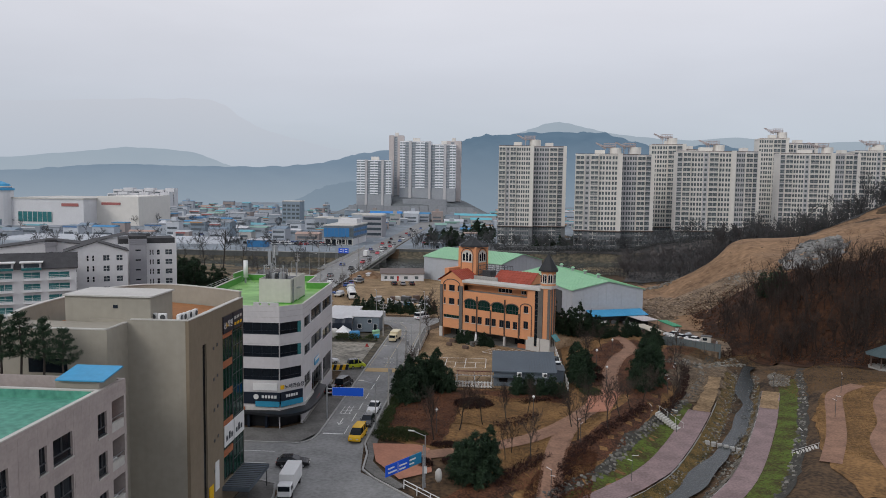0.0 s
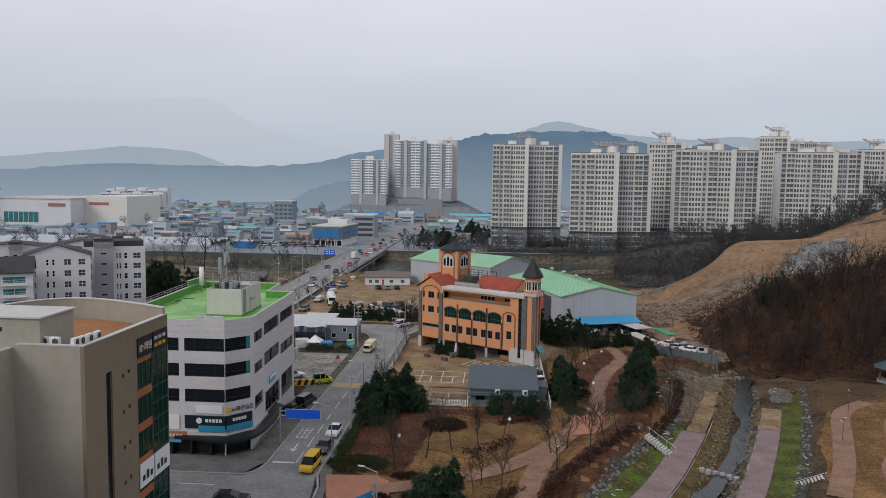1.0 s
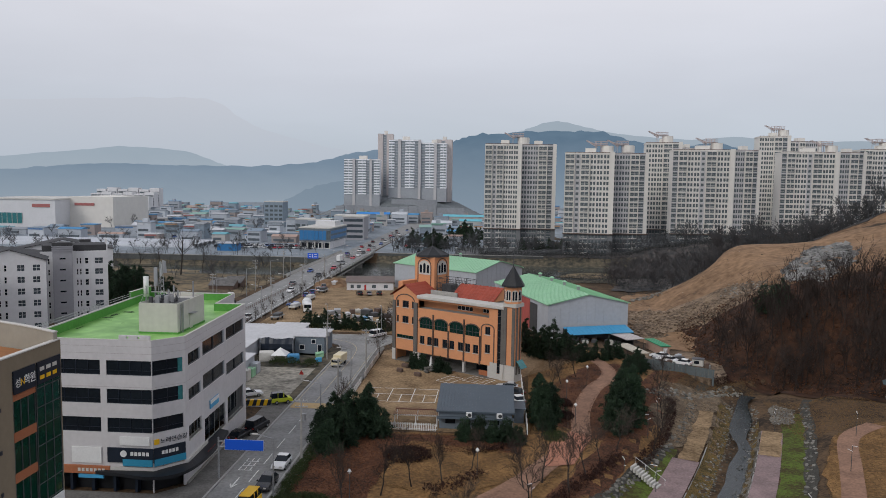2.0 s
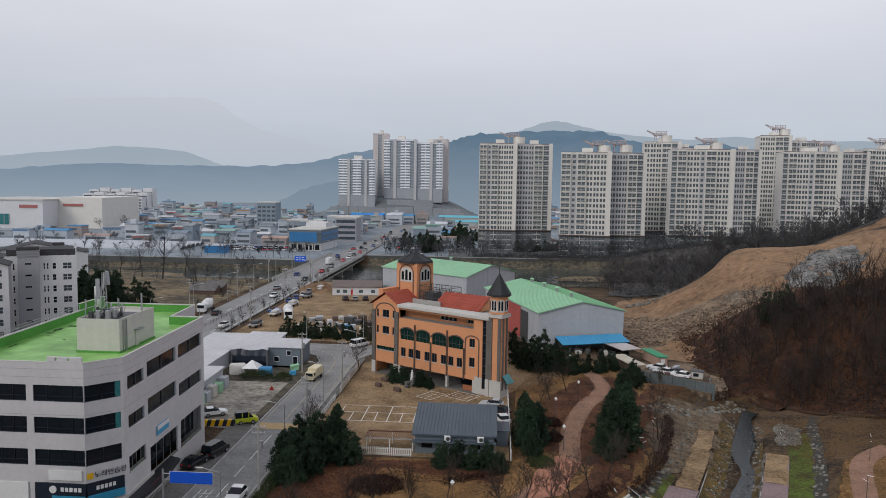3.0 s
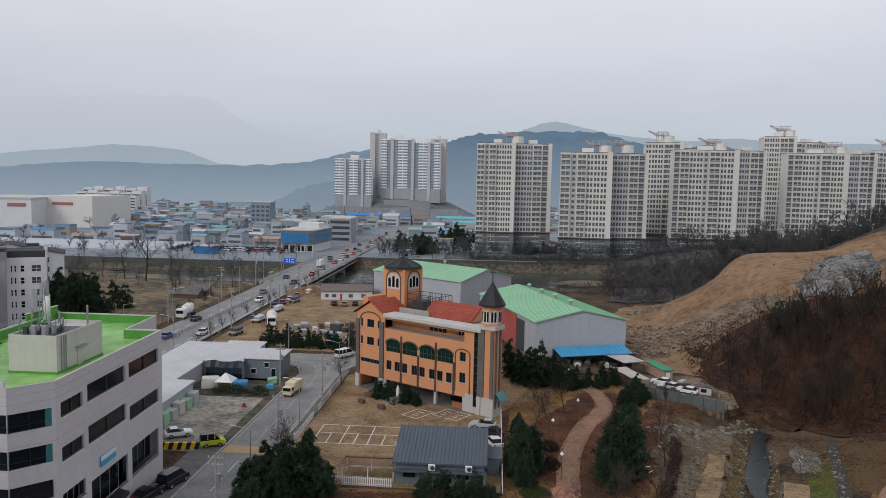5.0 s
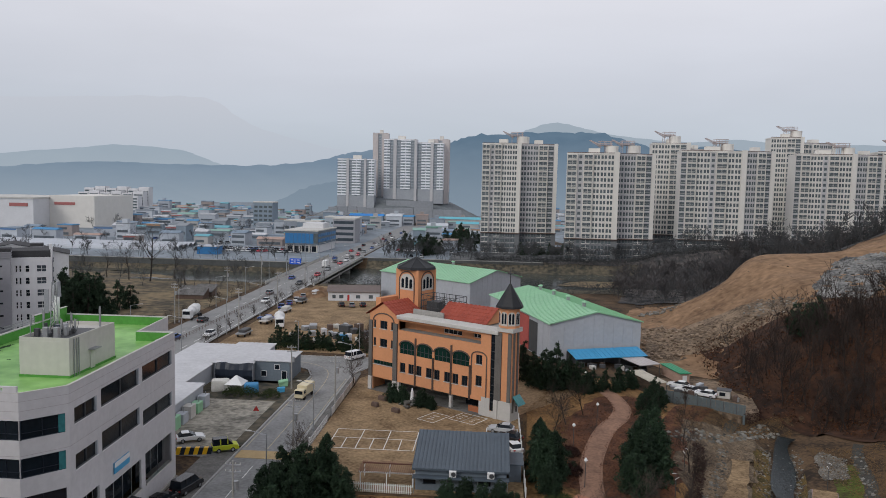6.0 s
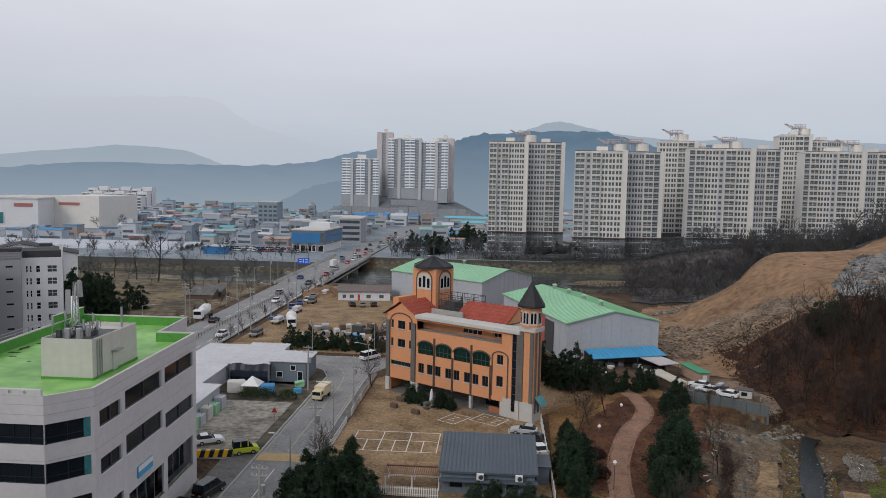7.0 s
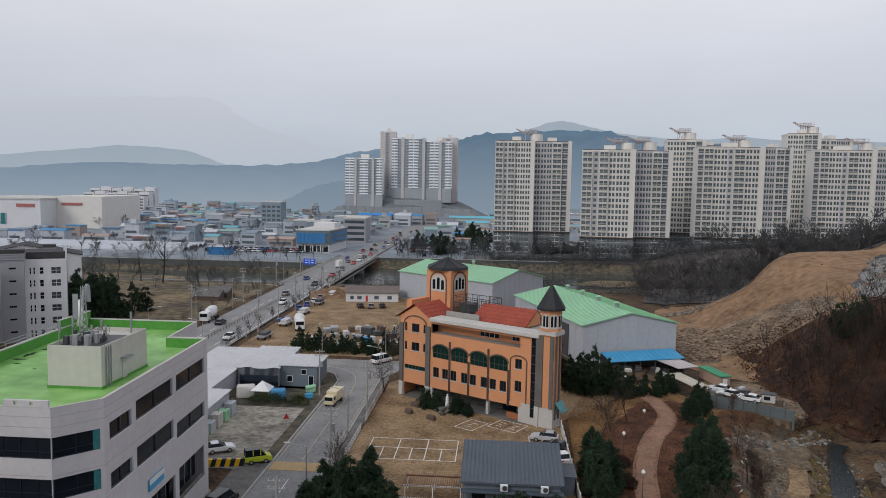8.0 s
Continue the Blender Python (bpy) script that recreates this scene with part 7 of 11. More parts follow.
# ---- vehicles ----
def car(label, paint, m, kind_="car", L=4.5, W=1.8, grp="", top=None):
    """A vehicle along local y, nose at +y."""
    th = thing({"car": "car", "van": "van", "bus": "minibus"}[kind_], label, kind_ if kind_ != "bus" else "minibus", m, grp)
    h = L / 2
    if kind_ == "car":
        prof = [(-h, 0.35), (-h, 0.85), (-h + 0.15, 0.98), (h - 1.35, 0.98), (h - 0.25, 0.82), (h, 0.6), (h, 0.35)]
        cab = [(-h + 0.25, 0.98), (-h + 0.75, 1.42), (h - 2.3, 1.46), (h - 1.35, 0.98)]
        H = 1.46
    else:
        prof = [(-h, 0.35), (-h, 1.1), (h - 0.75, 1.1), (h - 0.15, 0.95), (h, 0.6), (h, 0.35)]
        cab = [(-h + 0.05, 1.1), (-h + 0.15, 1.9), (h - 1.6, 1.95), (h - 0.8, 1.1)]
        H = 1.95
    bm = B()
    for pr, w in ((prof, W / 2),):
        a = [bm.verts.new((-w, y, z)) for y, z in pr]
        b = [bm.verts.new((w, y, z)) for y, z in pr]
        bm.faces.new(a)
        bm.faces.new(b[::-1])
        for i in range(len(pr)):
            bm.faces.new((a[(i + 1) % len(pr)], a[i], b[i], b[(i + 1) % len(pr)]))
    bmesh.ops.recalc_face_normals(bm, faces=bm.faces[:])
    part("body", soften(bm, 0.06), paint, th)
    bm = B()
    wl_, wt = W / 2 - 0.06, W / 2 - 0.22
    a = [bm.verts.new((-(wl_ if i in (0, 3) else wt), y, z)) for i, (y, z) in enumerate(cab)]
    b = [bm.verts.new(((wl_ if i in (0, 3) else wt), y, z)) for i, (y, z) in enumerate(cab)]
    bm.faces.new(a)
    bm.faces.new(b[::-1])
    for i in range(4):
        bm.faces.new((a[(i + 1) % 4], a[i], b[i], b[(i + 1) % 4]))
    bmesh.ops.recalc_face_normals(bm, faces=bm.faces[:])
    part("cabin_glass", bm, GLASS_DARK, th)
    part("roof_panel", soften(box(B(), -wt - 0.03, cab[1][0] - 0.02, H - 0.02, wt + 0.03, cab[2][0] + 0.02, H + 0.04), 0.02), top or paint, th)
    if kind_ != "car":
        for y in (cab[1][0] + 0.9, cab[1][0] + 1.9):
            part("pillar", box(B(), -wl_ + 0.02, y, 1.1, wl_ - 0.02, y + 0.12, H - 0.01), paint, th)
    for y in (-h + 0.85, h - 0.9):
        for s in (-1, 1):
            t = part("tyre", tube(B(), (s * (W / 2 - 0.2), y, 0.33), (s * (W / 2 + 0.01), y, 0.33), 0.33, n=12), RUBBER, th)
            part("rim", tube(B(), (s * (W / 2), y, 0.33), (s * (W / 2 + 0.025), y, 0.33), 0.2, n=8), METAL, t)
    for s in (-1, 1):
        part("headlight", box(B(), s * (W / 2 - 0.42) - 0.18, h - 0.1, 0.62, s * (W / 2 - 0.42) + 0.18, h + 0.02, 0.76), CAPPING, th)
        part("tail_light", box(B(), s * (W / 2 - 0.3) - 0.16, -h - 0.02, 0.68, s * (W / 2 - 0.3) + 0.16, -h + 0.1, 0.86), RED_P, th)
        part("mirror", box(B(), s * (W / 2 + 0.1) - 0.09, h - 1.75, 0.95, s * (W / 2 + 0.1) + 0.09, h - 1.6, 1.1), paint, th)
    return th


def truck(label, paint, boxmat, m, L=5.2, H=2.4):
    th = thing("box_truck", label, "truck", m)
    h = L / 2
    part("cab", soften(box(B(), -0.85, h - 1.4, 0.4, 0.85, h, 1.95), 0.12), paint, th)
    part("windscreen", box(B(), -0.72, h - 0.02, 1.15, 0.72, h + 0.02, 1.75), GLASS_DARK, th)
    part("cargo_box", soften(box(B(), -0.95, -h, 0.75, 0.95, h - 1.5, H), 0.04), boxmat, th)
    part("chassis", box(B(), -0.4, -h + 0.1, 0.42, 0.4, h - 0.3, 0.74), METAL_DARK, th)
    for y in (-h + 0.9, h - 0.8):
        for s in (-1, 1):
            part("tyre", tube(B(), (s * 0.62, y, 0.36), (s * 0.88, y, 0.36), 0.36, n=12), RUBBER, th)
    for s in (-1, 1):
        part("door_window", box(B(), s * 0.86 - 0.01, h - 1.1, 1.2, s * 0.86 + 0.01, h - 0.35, 1.75), GLASS_DARK, th)
    return th


RZ = 0.06
car("yellow minibus parked on the street edge", YELLOW_P, pose(-20.2, 110.2, RZ, 0, 0, 176), "bus", 4.9, 1.8)
car("black sedan parked at the kerb", CAR_BLACK, pose(-19.95, 117.0, RZ, 0, 0, 178))
car("white hatchback parked at the kerb", CAR_WHITE, pose(-20.0, 124.0, RZ, 0, 0, 178), L=4.0)
car("black sedan crossing the junction", CAR_BLACK, pose(-26.9, 98.3, RZ, 0, 0, -82))
truck("white box truck on the junction", CAR_WHITE, WHITE_P, pose(-25.2, 90.3, RZ, 0, 0, 183), 6.4, 2.7)
car("black people carrier parked beside the office block", CAR_BLACK, pose(-28.1, 138.6, 0.16, 0, 0, -14), "van", 4.6, 1.85)
car("black sedan parked beside the office block", CAR_BLACK, pose(-29.3, 134.2, 0.16, 0, 0, -12))
car("white hatchback parked by the striped barrier", CAR_WHITE, pose(-34.9, 156.2, 0.12, 0, 0, -60), L=4.1)
car("lime-yellow small van with black roof near the barrier", LIME_P, pose(-28.4, 152.9, 0.12, 0, 0, -62), "van", 3.7, 1.7, top=CAR_BLACK)
truck("cream box van driving along the street", CREAM_P, CREAM_P, pose(-24.2, 181.5, RZ, 0, 0, 172))
car("white minivan parked by the bend", CAR_WHITE, pose(-20.6, 212.0, RZ, 0, 0, -35), "van", 4.9, 1.85)
car("silver grey car parked beside the church", CAR_SILVER, pose(11.3, 166.6, 0.1, 0, 0, 80), L=4.2)
car("white car parked beside the hut", CAR_WHITE, pose(13.0, 158.5, 0.1, 0, 0, 20), L=4.4)
car("black car parked beside the hut", CAR_BLACK, pose(12.4, 162.8, 0.1, 0, 0, 60), L=4.4)
col_cars = {n: car(f"{n} car on the boulevard", p, pose(x, y, 0.36, 0, 0, r), grp="boulevard traffic") for n, p, x, y, r in (("white", CAR_WHITE, -60.2, 229, 180), ("black", CAR_BLACK, -69.0, 247, 0), ("red", CAR_RED, -62.8, 398, 180), ("silver grey", CAR_GREY, -62.8, 372, 180), ("blue", CAR_BLUE, -66.9, 224, 0))}
cl = list(col_cars.values())
random.seed(11)
for k, (x, y) in enumerate(((-62.5, 282), (-66.6, 300), (-63, 325), (-69.9, 340), (-62.6, 352), (-62.7, 412), (-66.6, 405), (-62.6, 426), (-70, 420), (-62.4, 442), (-66.8, 438), (-62.4, 460), (-66.5, 470), (-62, 485), (-69.8, 462), (-62.2, 505), (-66.2, 520), (-69.6, 500), (-62, 540), (-66, 555), (-62, 570), (-66, 590), (-69, 610), (-62, 620))):
    copy_thing(cl[(k * 3) % 5], pose(x, y, 0.36, 0, 0, 180 if x > -65 else 0))
truck("white lorry on the boulevard", CAR_WHITE, WHITE_P, pose(-66.4, 384, 0.36), 8.0, 3.2)

# ---- church yard, hut and car park ----
tagged(drape("church_yard", [(-17.0, 141.2), (14.0, 140.8), (14.4, 176), (33, 200), (20, 208), (-8, 212), (-16.6, 196)], 0.08, SAND, flat=0), "sandy tan church yard", "ground", kind="structure")
yl = thing("parking_lines", "white painted parking bay lines on the sand", "road marking", kind="structure")
for x in (-14.4, -10.2, -6.0, -1.6):
    dash(x, 156.4, x, 164.9, 0.14, 0.086, parent=yl)
for x in (-12.3, -8.1, -3.8):
    dash(x, 156.4, x, 161.0, 0.14, 0.086, parent=yl)
for y in (156.4, 161.0, 164.9):
    dash(-14.4, y, -1.6, y, 0.14, 0.086, parent=yl)


def bay(x, y, rot, w, d, mark):
    m = pose(x, y, 0.086, 0, 0, rot)
    for a, b in (((0, 0), (w, 0)), ((w, 0), (w, d)), ((w, d), (0, d)), ((0, d), (0, 0))):
        pa, pb = m @ Vector((*a, 0)), m @ Vector((*b, 0))
        dash(pa.x, pa.y, pb.x, pb.y, 0.15, 0.087, parent=yl)
    for k in range(3 if mark else 0):
        pa, pb = m @ Vector((w * 0.3, d * (0.3 + 0.2 * k), 0)), m @ Vector((w * (0.7 - 0.15 * (k == 1)), d * (0.3 + 0.2 * k), 0))
        dash(pa.x, pa.y, pb.x, pb.y, 0.16, 0.087, parent=yl)


bay(-2.6, 171.6, -33, 3.3, 4.6, True)
bay(2.6, 172.4, -33, 2.5, 4.2, True)
bay(4.7, 171.0, -33, 2.5, 4.2, True)
bay(9.0, 164.9, 0, 4.9, 3.6, False)
bay(11.0, 161.0, 0, 3.0, 4.0, False)

# low planters and the garden in front of the porch
for x, y, s in ((-10.6, 177.5, 0.8), (-6.6, 174.6, 0.9), (-9.8, 181.5, 1.1)):
    p = thing("planter_box", "low dark brown planter box on the yard", "planter", pose(x, y, 0.09, 0, 0, -33), "yard planters")
    part("box", soften(cbox(0, 0, 0, 1.7 * s, 0.8 * s, 0.65), 0.05), BROWN_TRIM, p)
    part("soil", cbox(0, 0, 0.65, 1.5 * s, 0.6 * s, 0.1), BROWN_TRIM, p)
st = thing("statue", "white standing statue on a rock grotto", "statue", pose(-4.3, 179.3, 0.9))
bm = B()
prof = [(0.34, 0), (0.36, 0.3), (0.3, 0.9), (0.28, 1.4), (0.24, 1.7), (0.12, 1.82), (0.15, 1.95), (0.15, 2.1), (0.02, 2.22)]
for (r0, z0), (r1, z1) in zip(prof, prof[1:]):
    tube(bm, (0, 0, z0), (0, 0, z1), r0, r1, 10, False)
part("figure", bm, WHITE_P, st, smooth=True)
gr = thing("rock_grotto", "pile of dark garden rocks below the statue", "rocks", pose(-4.3, 179.0, 0.05))
random.seed(8)


def rock_mesh(name, r, seed, flat=0.7, material=None):
    bm = B()
    bmesh.ops.create_icosphere(bm, subdivisions=1, radius=r)
    for v in bm.verts:
        v.co *= 1 + 0.35 * noise.noise(v.co * (1.3 / r) + Vector((seed * 7.3, seed, 0)))
        v.co.z *= flat
    return mesh_of(name, bm, material or ROCK)


rocks = [rock_mesh("rock", 0.5, s) for s in range(5)]
for k in range(22):
    a, r = random.uniform(0, 6.3), random.uniform(0, 1.8)
    piece("rock", random.choice(rocks), gr, pose(r * math.cos(a) * 1.3, r * math.sin(a) * 0.9, 0.15 + 0.7 * max(0, 1 - r / 1.6), 0, 0, random.uniform(0, 360)) @ Matrix.Scale(random.uniform(0.6, 1.3), 4))

# the dark hut
hut = thing("parish_hut", "blue-grey hut with dark standing-seam gable roof", "hut", pose(0.2, 142.6, 0))
part("wall", holed(B(), 11.6, 3.1, 0.2, [(1.0, 0.9, 2.6, 2.0), (8.0, 0.9, 9.6, 2.0)]), WALL_BLUEGREY, hut)
part("wall", box(B(), 0, 0.21, 0, 11.6, 9.5, 3.1), WALL_BLUEGREY, hut)
for s in (1.0, 8.0):
    part("window", box(B(), s, 0.1, 0.9, s + 1.6, 0.14, 2.0), GLASS_DARK, hut)
part("awning", box(B(), -0.3, -1.2, 2.0, 11.9, -0.01, 2.14), ROOF_DARK, hut)
for x in (-0.1, 4, 8, 11.7):
    part("awning_post", tube(B(), (x, -1.1, 0), (x, -1.1, 2.0), 0.05, n=6), METAL, hut)
bm = B()
face(bm, (-0.4, -0.5, 3.1), (12.0, -0.5, 3.1), (12.0, 9.0, 5.0), (-0.4, 9.0, 5.0))
face(bm, (-0.4, -0.5, 2.85), (-0.4, -0.5, 3.1), (-0.4, 9.0, 5.0), (-0.4, 9.0, 2.9))
face(bm, (12.0, -0.5, 2.85), (12.0, 9.0, 2.9), (12.0, 9.0, 5.0), (12.0, -0.5, 3.1))
face(bm, (-0.4, -0.5, 2.85), (12.0, -0.5, 2.85), (12.0, -0.5, 3.1), (-0.4, -0.5, 3.1))
face(bm, (12.0, 9.0, 5.0), (12.0, 10.0, 3.0), (-0.4, 10.0, 3.0), (-0.4, 9.0, 5.0))
part("roof", fillbox(bm), ROOF_DARK, hut)
sl = math.degrees(math.atan2(1.9, 9.5))
for k in range(25):
    x = -0.38 + 12.3 * k / 24
    r = part("roof_seam", box(B(), -0.035, 0, 0, 0.035, 9.68, 0.1), ROOF_DARK, hut)
    r.matrix_basis = pose(x, -0.5, 3.1, sl, 0, 0)
part("lean_to", box(B(), 12.02, 4.0, 0, 13.6, 8.2, 2.4), WALL_BLUEGREY, hut)
part("lean_to_roof", box(B(), 12.0, 3.8, 2.4, 13.9, 8.4, 2.55), ROOF_DARK, hut)
aircon(5.0, 141.9, 2.15, 0, "hut air conditioners")
aircon(9.8, 141.9, 2.15, 0, "hut air conditioners")

# pergola and fences round the yard
PERGOLA_RED = mat("red_brown_timber", (0.16, 0.07, 0.05), 0.8, 0.2, 2.0)
pg = thing("pergola", "red-brown timber pergola on white posts", "pergola", pose(-7.0, 143.2, 0.08))
for x in (0, 3.4, 6.8):
    for y in (0, 3.2):
        part("post", cbox(x, y, 0, 0.13, 0.13, 1.7), WHITE_P, pg)
for y in (0, 3.2):
    part("beam", box(B(), -0.3, y - 0.06, 1.7, 7.1, y + 0.06, 1.86), WHITE_P if y == 0 else PERGOLA_RED, pg)
me = mesh_of("slat", cbox(0, 0, 0, 0.07, 4.0, 0.12), PERGOLA_RED)
for k in range(26):
    piece("slat", me, pg, pose(-0.2 + k * 0.28, 1.6, 1.86))


def picket(path, h, label, gap=0.28, material=None, z=0.08):
    material = material or WHITE_P
    th = thing("picket_fence", label, "fence", pose(0, 0, z))
    me = mesh_of("picket", soften(cbox(0, 0, 0, 0.13, 0.04, h), 0.015), material)
    for (ax, ay), (bx, by) in zip(path, path[1:]):
        L = math.hypot(bx - ax, by - ay)
        rot = math.degrees(math.atan2(by - ay, bx - ax))
        for zz in (0.25, h - 0.3):
            r = part("rail", box(B(), 0, 0.025, zz, L, 0.06, zz + 0.09), material, th)
            r.matrix_basis = pose(ax, ay, 0, 0, 0, rot)
        for k in range(int(L / gap)):
            t = (k + 0.5) * gap / L
            piece("picket", me, th, pose(ax + (bx - ax) * t, ay + (by - ay) * t, 0, 0, 0, rot))
        part("post", cbox(ax, ay, 0, 0.2, 0.2, h + 0.15), material, th)
    return th


picket([(-10.4, 141.3), (0.0, 140.9)], 1.25, "white picket fence in front of the yard")
pf = thing("panel_fence", "white panel fence along the churchyard edge", "fence", pose(14.2, 141, 0.05))
part("panel", box(B(), -0.04, 0, 0.1, 0.04, 31, 1.5), CAPPING, pf)
for k in range(12):
    part("post", cbox(0, k * 2.8, 0, 0.14, 0.14, 1.7), WHITE_P, pf)
picket([(-16.9, 156), (-16.9, 168)], 1.3, "low fence beside the street", 0.5)
pf = thing("panel_fence", "pale panel fence along the street edge", "fence", pose(-16.9, 171, 0.05))
for k in range(8):
    part("panel", box(B(), -0.03, k * 2.6 + 0.1, 0.15, 0.03, k * 2.6 + 2.5, 1.35), CAPPING if k % 3 else WHITE_P, pf)
    part("post", cbox(0, k * 2.6, 0, 0.1, 0.1, 1.5), METAL, pf)

# ---- the lot across the street ----
tagged(drape("lot_verge", ragged([(-28.5, 155), (-26.8, 155), (-26.8, 196), (-29.5, 199), (-29.5, 190), (-45, 189), (-45, 178), (-28.5, 178)], 21, 0.15), 0.07, BANK, flat=0), "weedy grey verge round the lot", "ground", kind="structure")
tagged(drape("concrete_lot", [(-45, 154.5), (-28.4, 154.5), (-28.4, 178), (-45, 178)], 0.1, LOT, flat=0), "pale stained concrete lot", "pavement", kind="structure")
tagged(drape("lot_drive", [(-45, 150.2), (-26.6, 150.2), (-26.6, 154.4), (-45, 154.4)], 0.11, ASPHALT, flat=0), "dark asphalt driveway of the lot", "road", kind="structure")
ba = thing("striped_barrier", "yellow and black striped concrete barrier", "barrier", pose(-36.6, 150.0, 0.12, 0, 0, 10))
for k in range(11):
    bm = B()
    x = k * 0.62
    for y in (0, 0.5):
        face(bm, (x, y, 0), (x + 0.62, y, 0), (x + 0.92, y, 1.0), (x + 0.3, y, 1.0))
    face(bm, (x + 0.3, 0, 1.0), (x + 0.92, 0, 1.0), (x + 0.92, 0.5, 1.0), (x + 0.3, 0.5, 1.0))
    face(bm, (x, 0, 0), (x + 0.3, 0, 1), (x + 0.3, 0.5, 1), (x, 0.5, 0))
    face(bm, (x + 0.62, 0, 0), (x + 0.92, 0, 1), (x + 0.92, 0.5, 1), (x + 0.62, 0.5, 0))
    part("stripe", bm, YELLOW_P if k % 2 else SIGN_NAVY, ba)
wt = thing("warning_sign", "red triangular warning sign in the lot", "road sign", pose(-28.9, 168.5, 0.1))
part("post", tube(B(), (0, 0, 0), (0, 0, 1.2), 0.04, n=6), METAL, wt)
bm = B()
for y in (-0.03, 0.03):
    face(bm, (-0.5, y, 1.1), (0.5, y, 1.1), (0, y, 2.0))
part("triangle", fillbox(bm), RED_P, wt)


def shed(name, label, x0, y0, x1, y1, h0, h1, wall, roof, cat="shed", rib=1.0):
    th = thing(name, label, cat, pose(x0, y0, 0.02))
    w, d = x1 - x0, y1 - y0
    bm = B()
    v = [bm.verts.new(p) for p in ((0, 0, 0), (w, 0, 0), (w, d, 0), (0, d, 0), (0, 0, h0), (w, 0, h0), (w, d, h1), (0, d, h1))]
    for f in ((0, 1, 5, 4), (1, 2, 6, 5), (2, 3, 7, 6), (3, 0, 4, 7), (3, 2, 1, 0), (4, 5, 6, 7)):
        bm.faces.new([v[i] for i in f])
    part("wall", bm, wall, th)
    bm = B()
    n = max(2, int(w / rib))
    for i in range(n):
        a, b = -0.3 + (w + 0.6) * i / n, -0.3 + (w + 0.6) * (i + 1) / n
        k0, k1 = h0 - 0.3 * (h1 - h0) / d + 0.06, h1 + 0.3 * (h1 - h0) / d + 0.06
        face(bm, (a, -0.3, k0), (a + 0.12, -0.3, k0 + 0.07), (a + 0.12, d + 0.3, k1 + 0.07), (a, d + 0.3, k1))
        face(bm, (a + 0.12, -0.3, k0 + 0.07), (b, -0.3, k0), (b, d + 0.3, k1), (a + 0.12, d + 0.3, k1 + 0.07))
        face(bm, (a, -0.3, k0 - 0.12), (b, -0.3, k0 - 0.12), (b, -0.3, k0), (a + 0.12, -0.3, k0 + 0.07), (a, -0.3, k0))
    for a in (-0.3, w + 0.3):
        face(bm, (a, -0.3, k0 - 0.12), (a, d + 0.3, k1 - 0.12), (a, d + 0.3, k1), (a, -0.3, k0))
    part("roof", fillbox(bm), roof, th)
    return th


s1 = shed("storage_shed", "long shed with white sheet roof behind the lot", -54, 176, -44.5, 206, 3.2, 3.6, SHEET_GREY, SHEET_WHITE)
shed("storage_shed", "white sheet-roofed shed beside the lot", -44.3, 190, -36.6, 205, 3.6, 4.3, SHEET_GREY, SHEET_WHITE)
s3 = shed("site_office", "small blue-grey site office with white flat roof", -36.4, 191.2, -29.6, 199.6, 4.0, 4.1, WALL_BLUEGREY, SHEET_WHITE, "office")
for x, z, w, h in ((3.9, 2.4, 0.9, 0.9), (1.2, 1.0, 1.0, 1.0), (5.3, 0.1, 0.9, 2.0)):
    part("window", box(B(), x, -0.05, z, x + w, 0.02, z + h), GLASS_DARK, s3)
    part("window_frame", holed(B(), w + 0.16, h + 0.16, 0.06, [(0.08, 0.08, w + 0.08, h + 0.08)], pose(x - 0.08, -0.08, z - 0.08)), WHITE_P, s3)
sc = thing("dark_shade_cloth", "dark blue shade cloth hung on the shed", "tarpaulin", pose(-43.5, 189.2, 0.3))
bm = B()
for i in range(8):
    for k in range(3):
        f = lambda a, b: (a * 0.9, -0.5 * math.sin(b * 1.2) - 0.15 * math.sin(a * 2.3), b * 1.15 + 0.2 * math.sin(a * 1.1) * (b == 3))
        face(bm, f(i, k), f(i + 1, k), f(i + 1, k + 1), f(i, k + 1))
part("cloth", bm, SIGN_NAVY, sc)
shed("lean_to_shed", "low grey lean-to along the lot edge", -46.5, 156, -40.6, 175.5, 3.0, 3.4, SHEET_GREY, SHEET_WHITE)
random.seed(21)
for k in range(6):
    y = 158 + k * 3.0
    c = thing("storage_unit", "pale storage unit with pipes beside the lot", "cabinet", pose(-39.6, y, 0.11), "lot storage units")
    part("body", soften(cbox(0, 0, 0, 1.5, 2.0, 1.7 + 0.4 * (k % 2)), 0.05), [CAPPING, SHEET_GREEN, SHEET_GREY][k % 3], c)
    part("pipe", tube(B(), (0.3, 0.2, 1.6), (0.3, 0.2, 2.6), 0.07, n=6), METAL, c)
tn = thing("tent", "white peaked tent beside the lot", "tent", pose(-37.4, 183.2, 0.05))
bm = B()
t0 = [bm.verts.new((a * 1.7, b * 1.7, 1.6)) for a, b in ((-1, -1), (1, -1), (1, 1), (-1, 1))]
t1 = bm.verts.new((0, 0, 3.1))
for i in range(4):
    bm.faces.new((t0[i], t0[(i + 1) % 4], t1))
part("canopy", bm, WHITE_P, tn)
for a, b in ((-1, -1), (1, -1), (1, 1), (-1, 1)):
    part("leg", tube(B(), (a * 1.65, b * 1.65, 0), (a * 1.65, b * 1.65, 1.65), 0.05, n=6), METAL, tn)
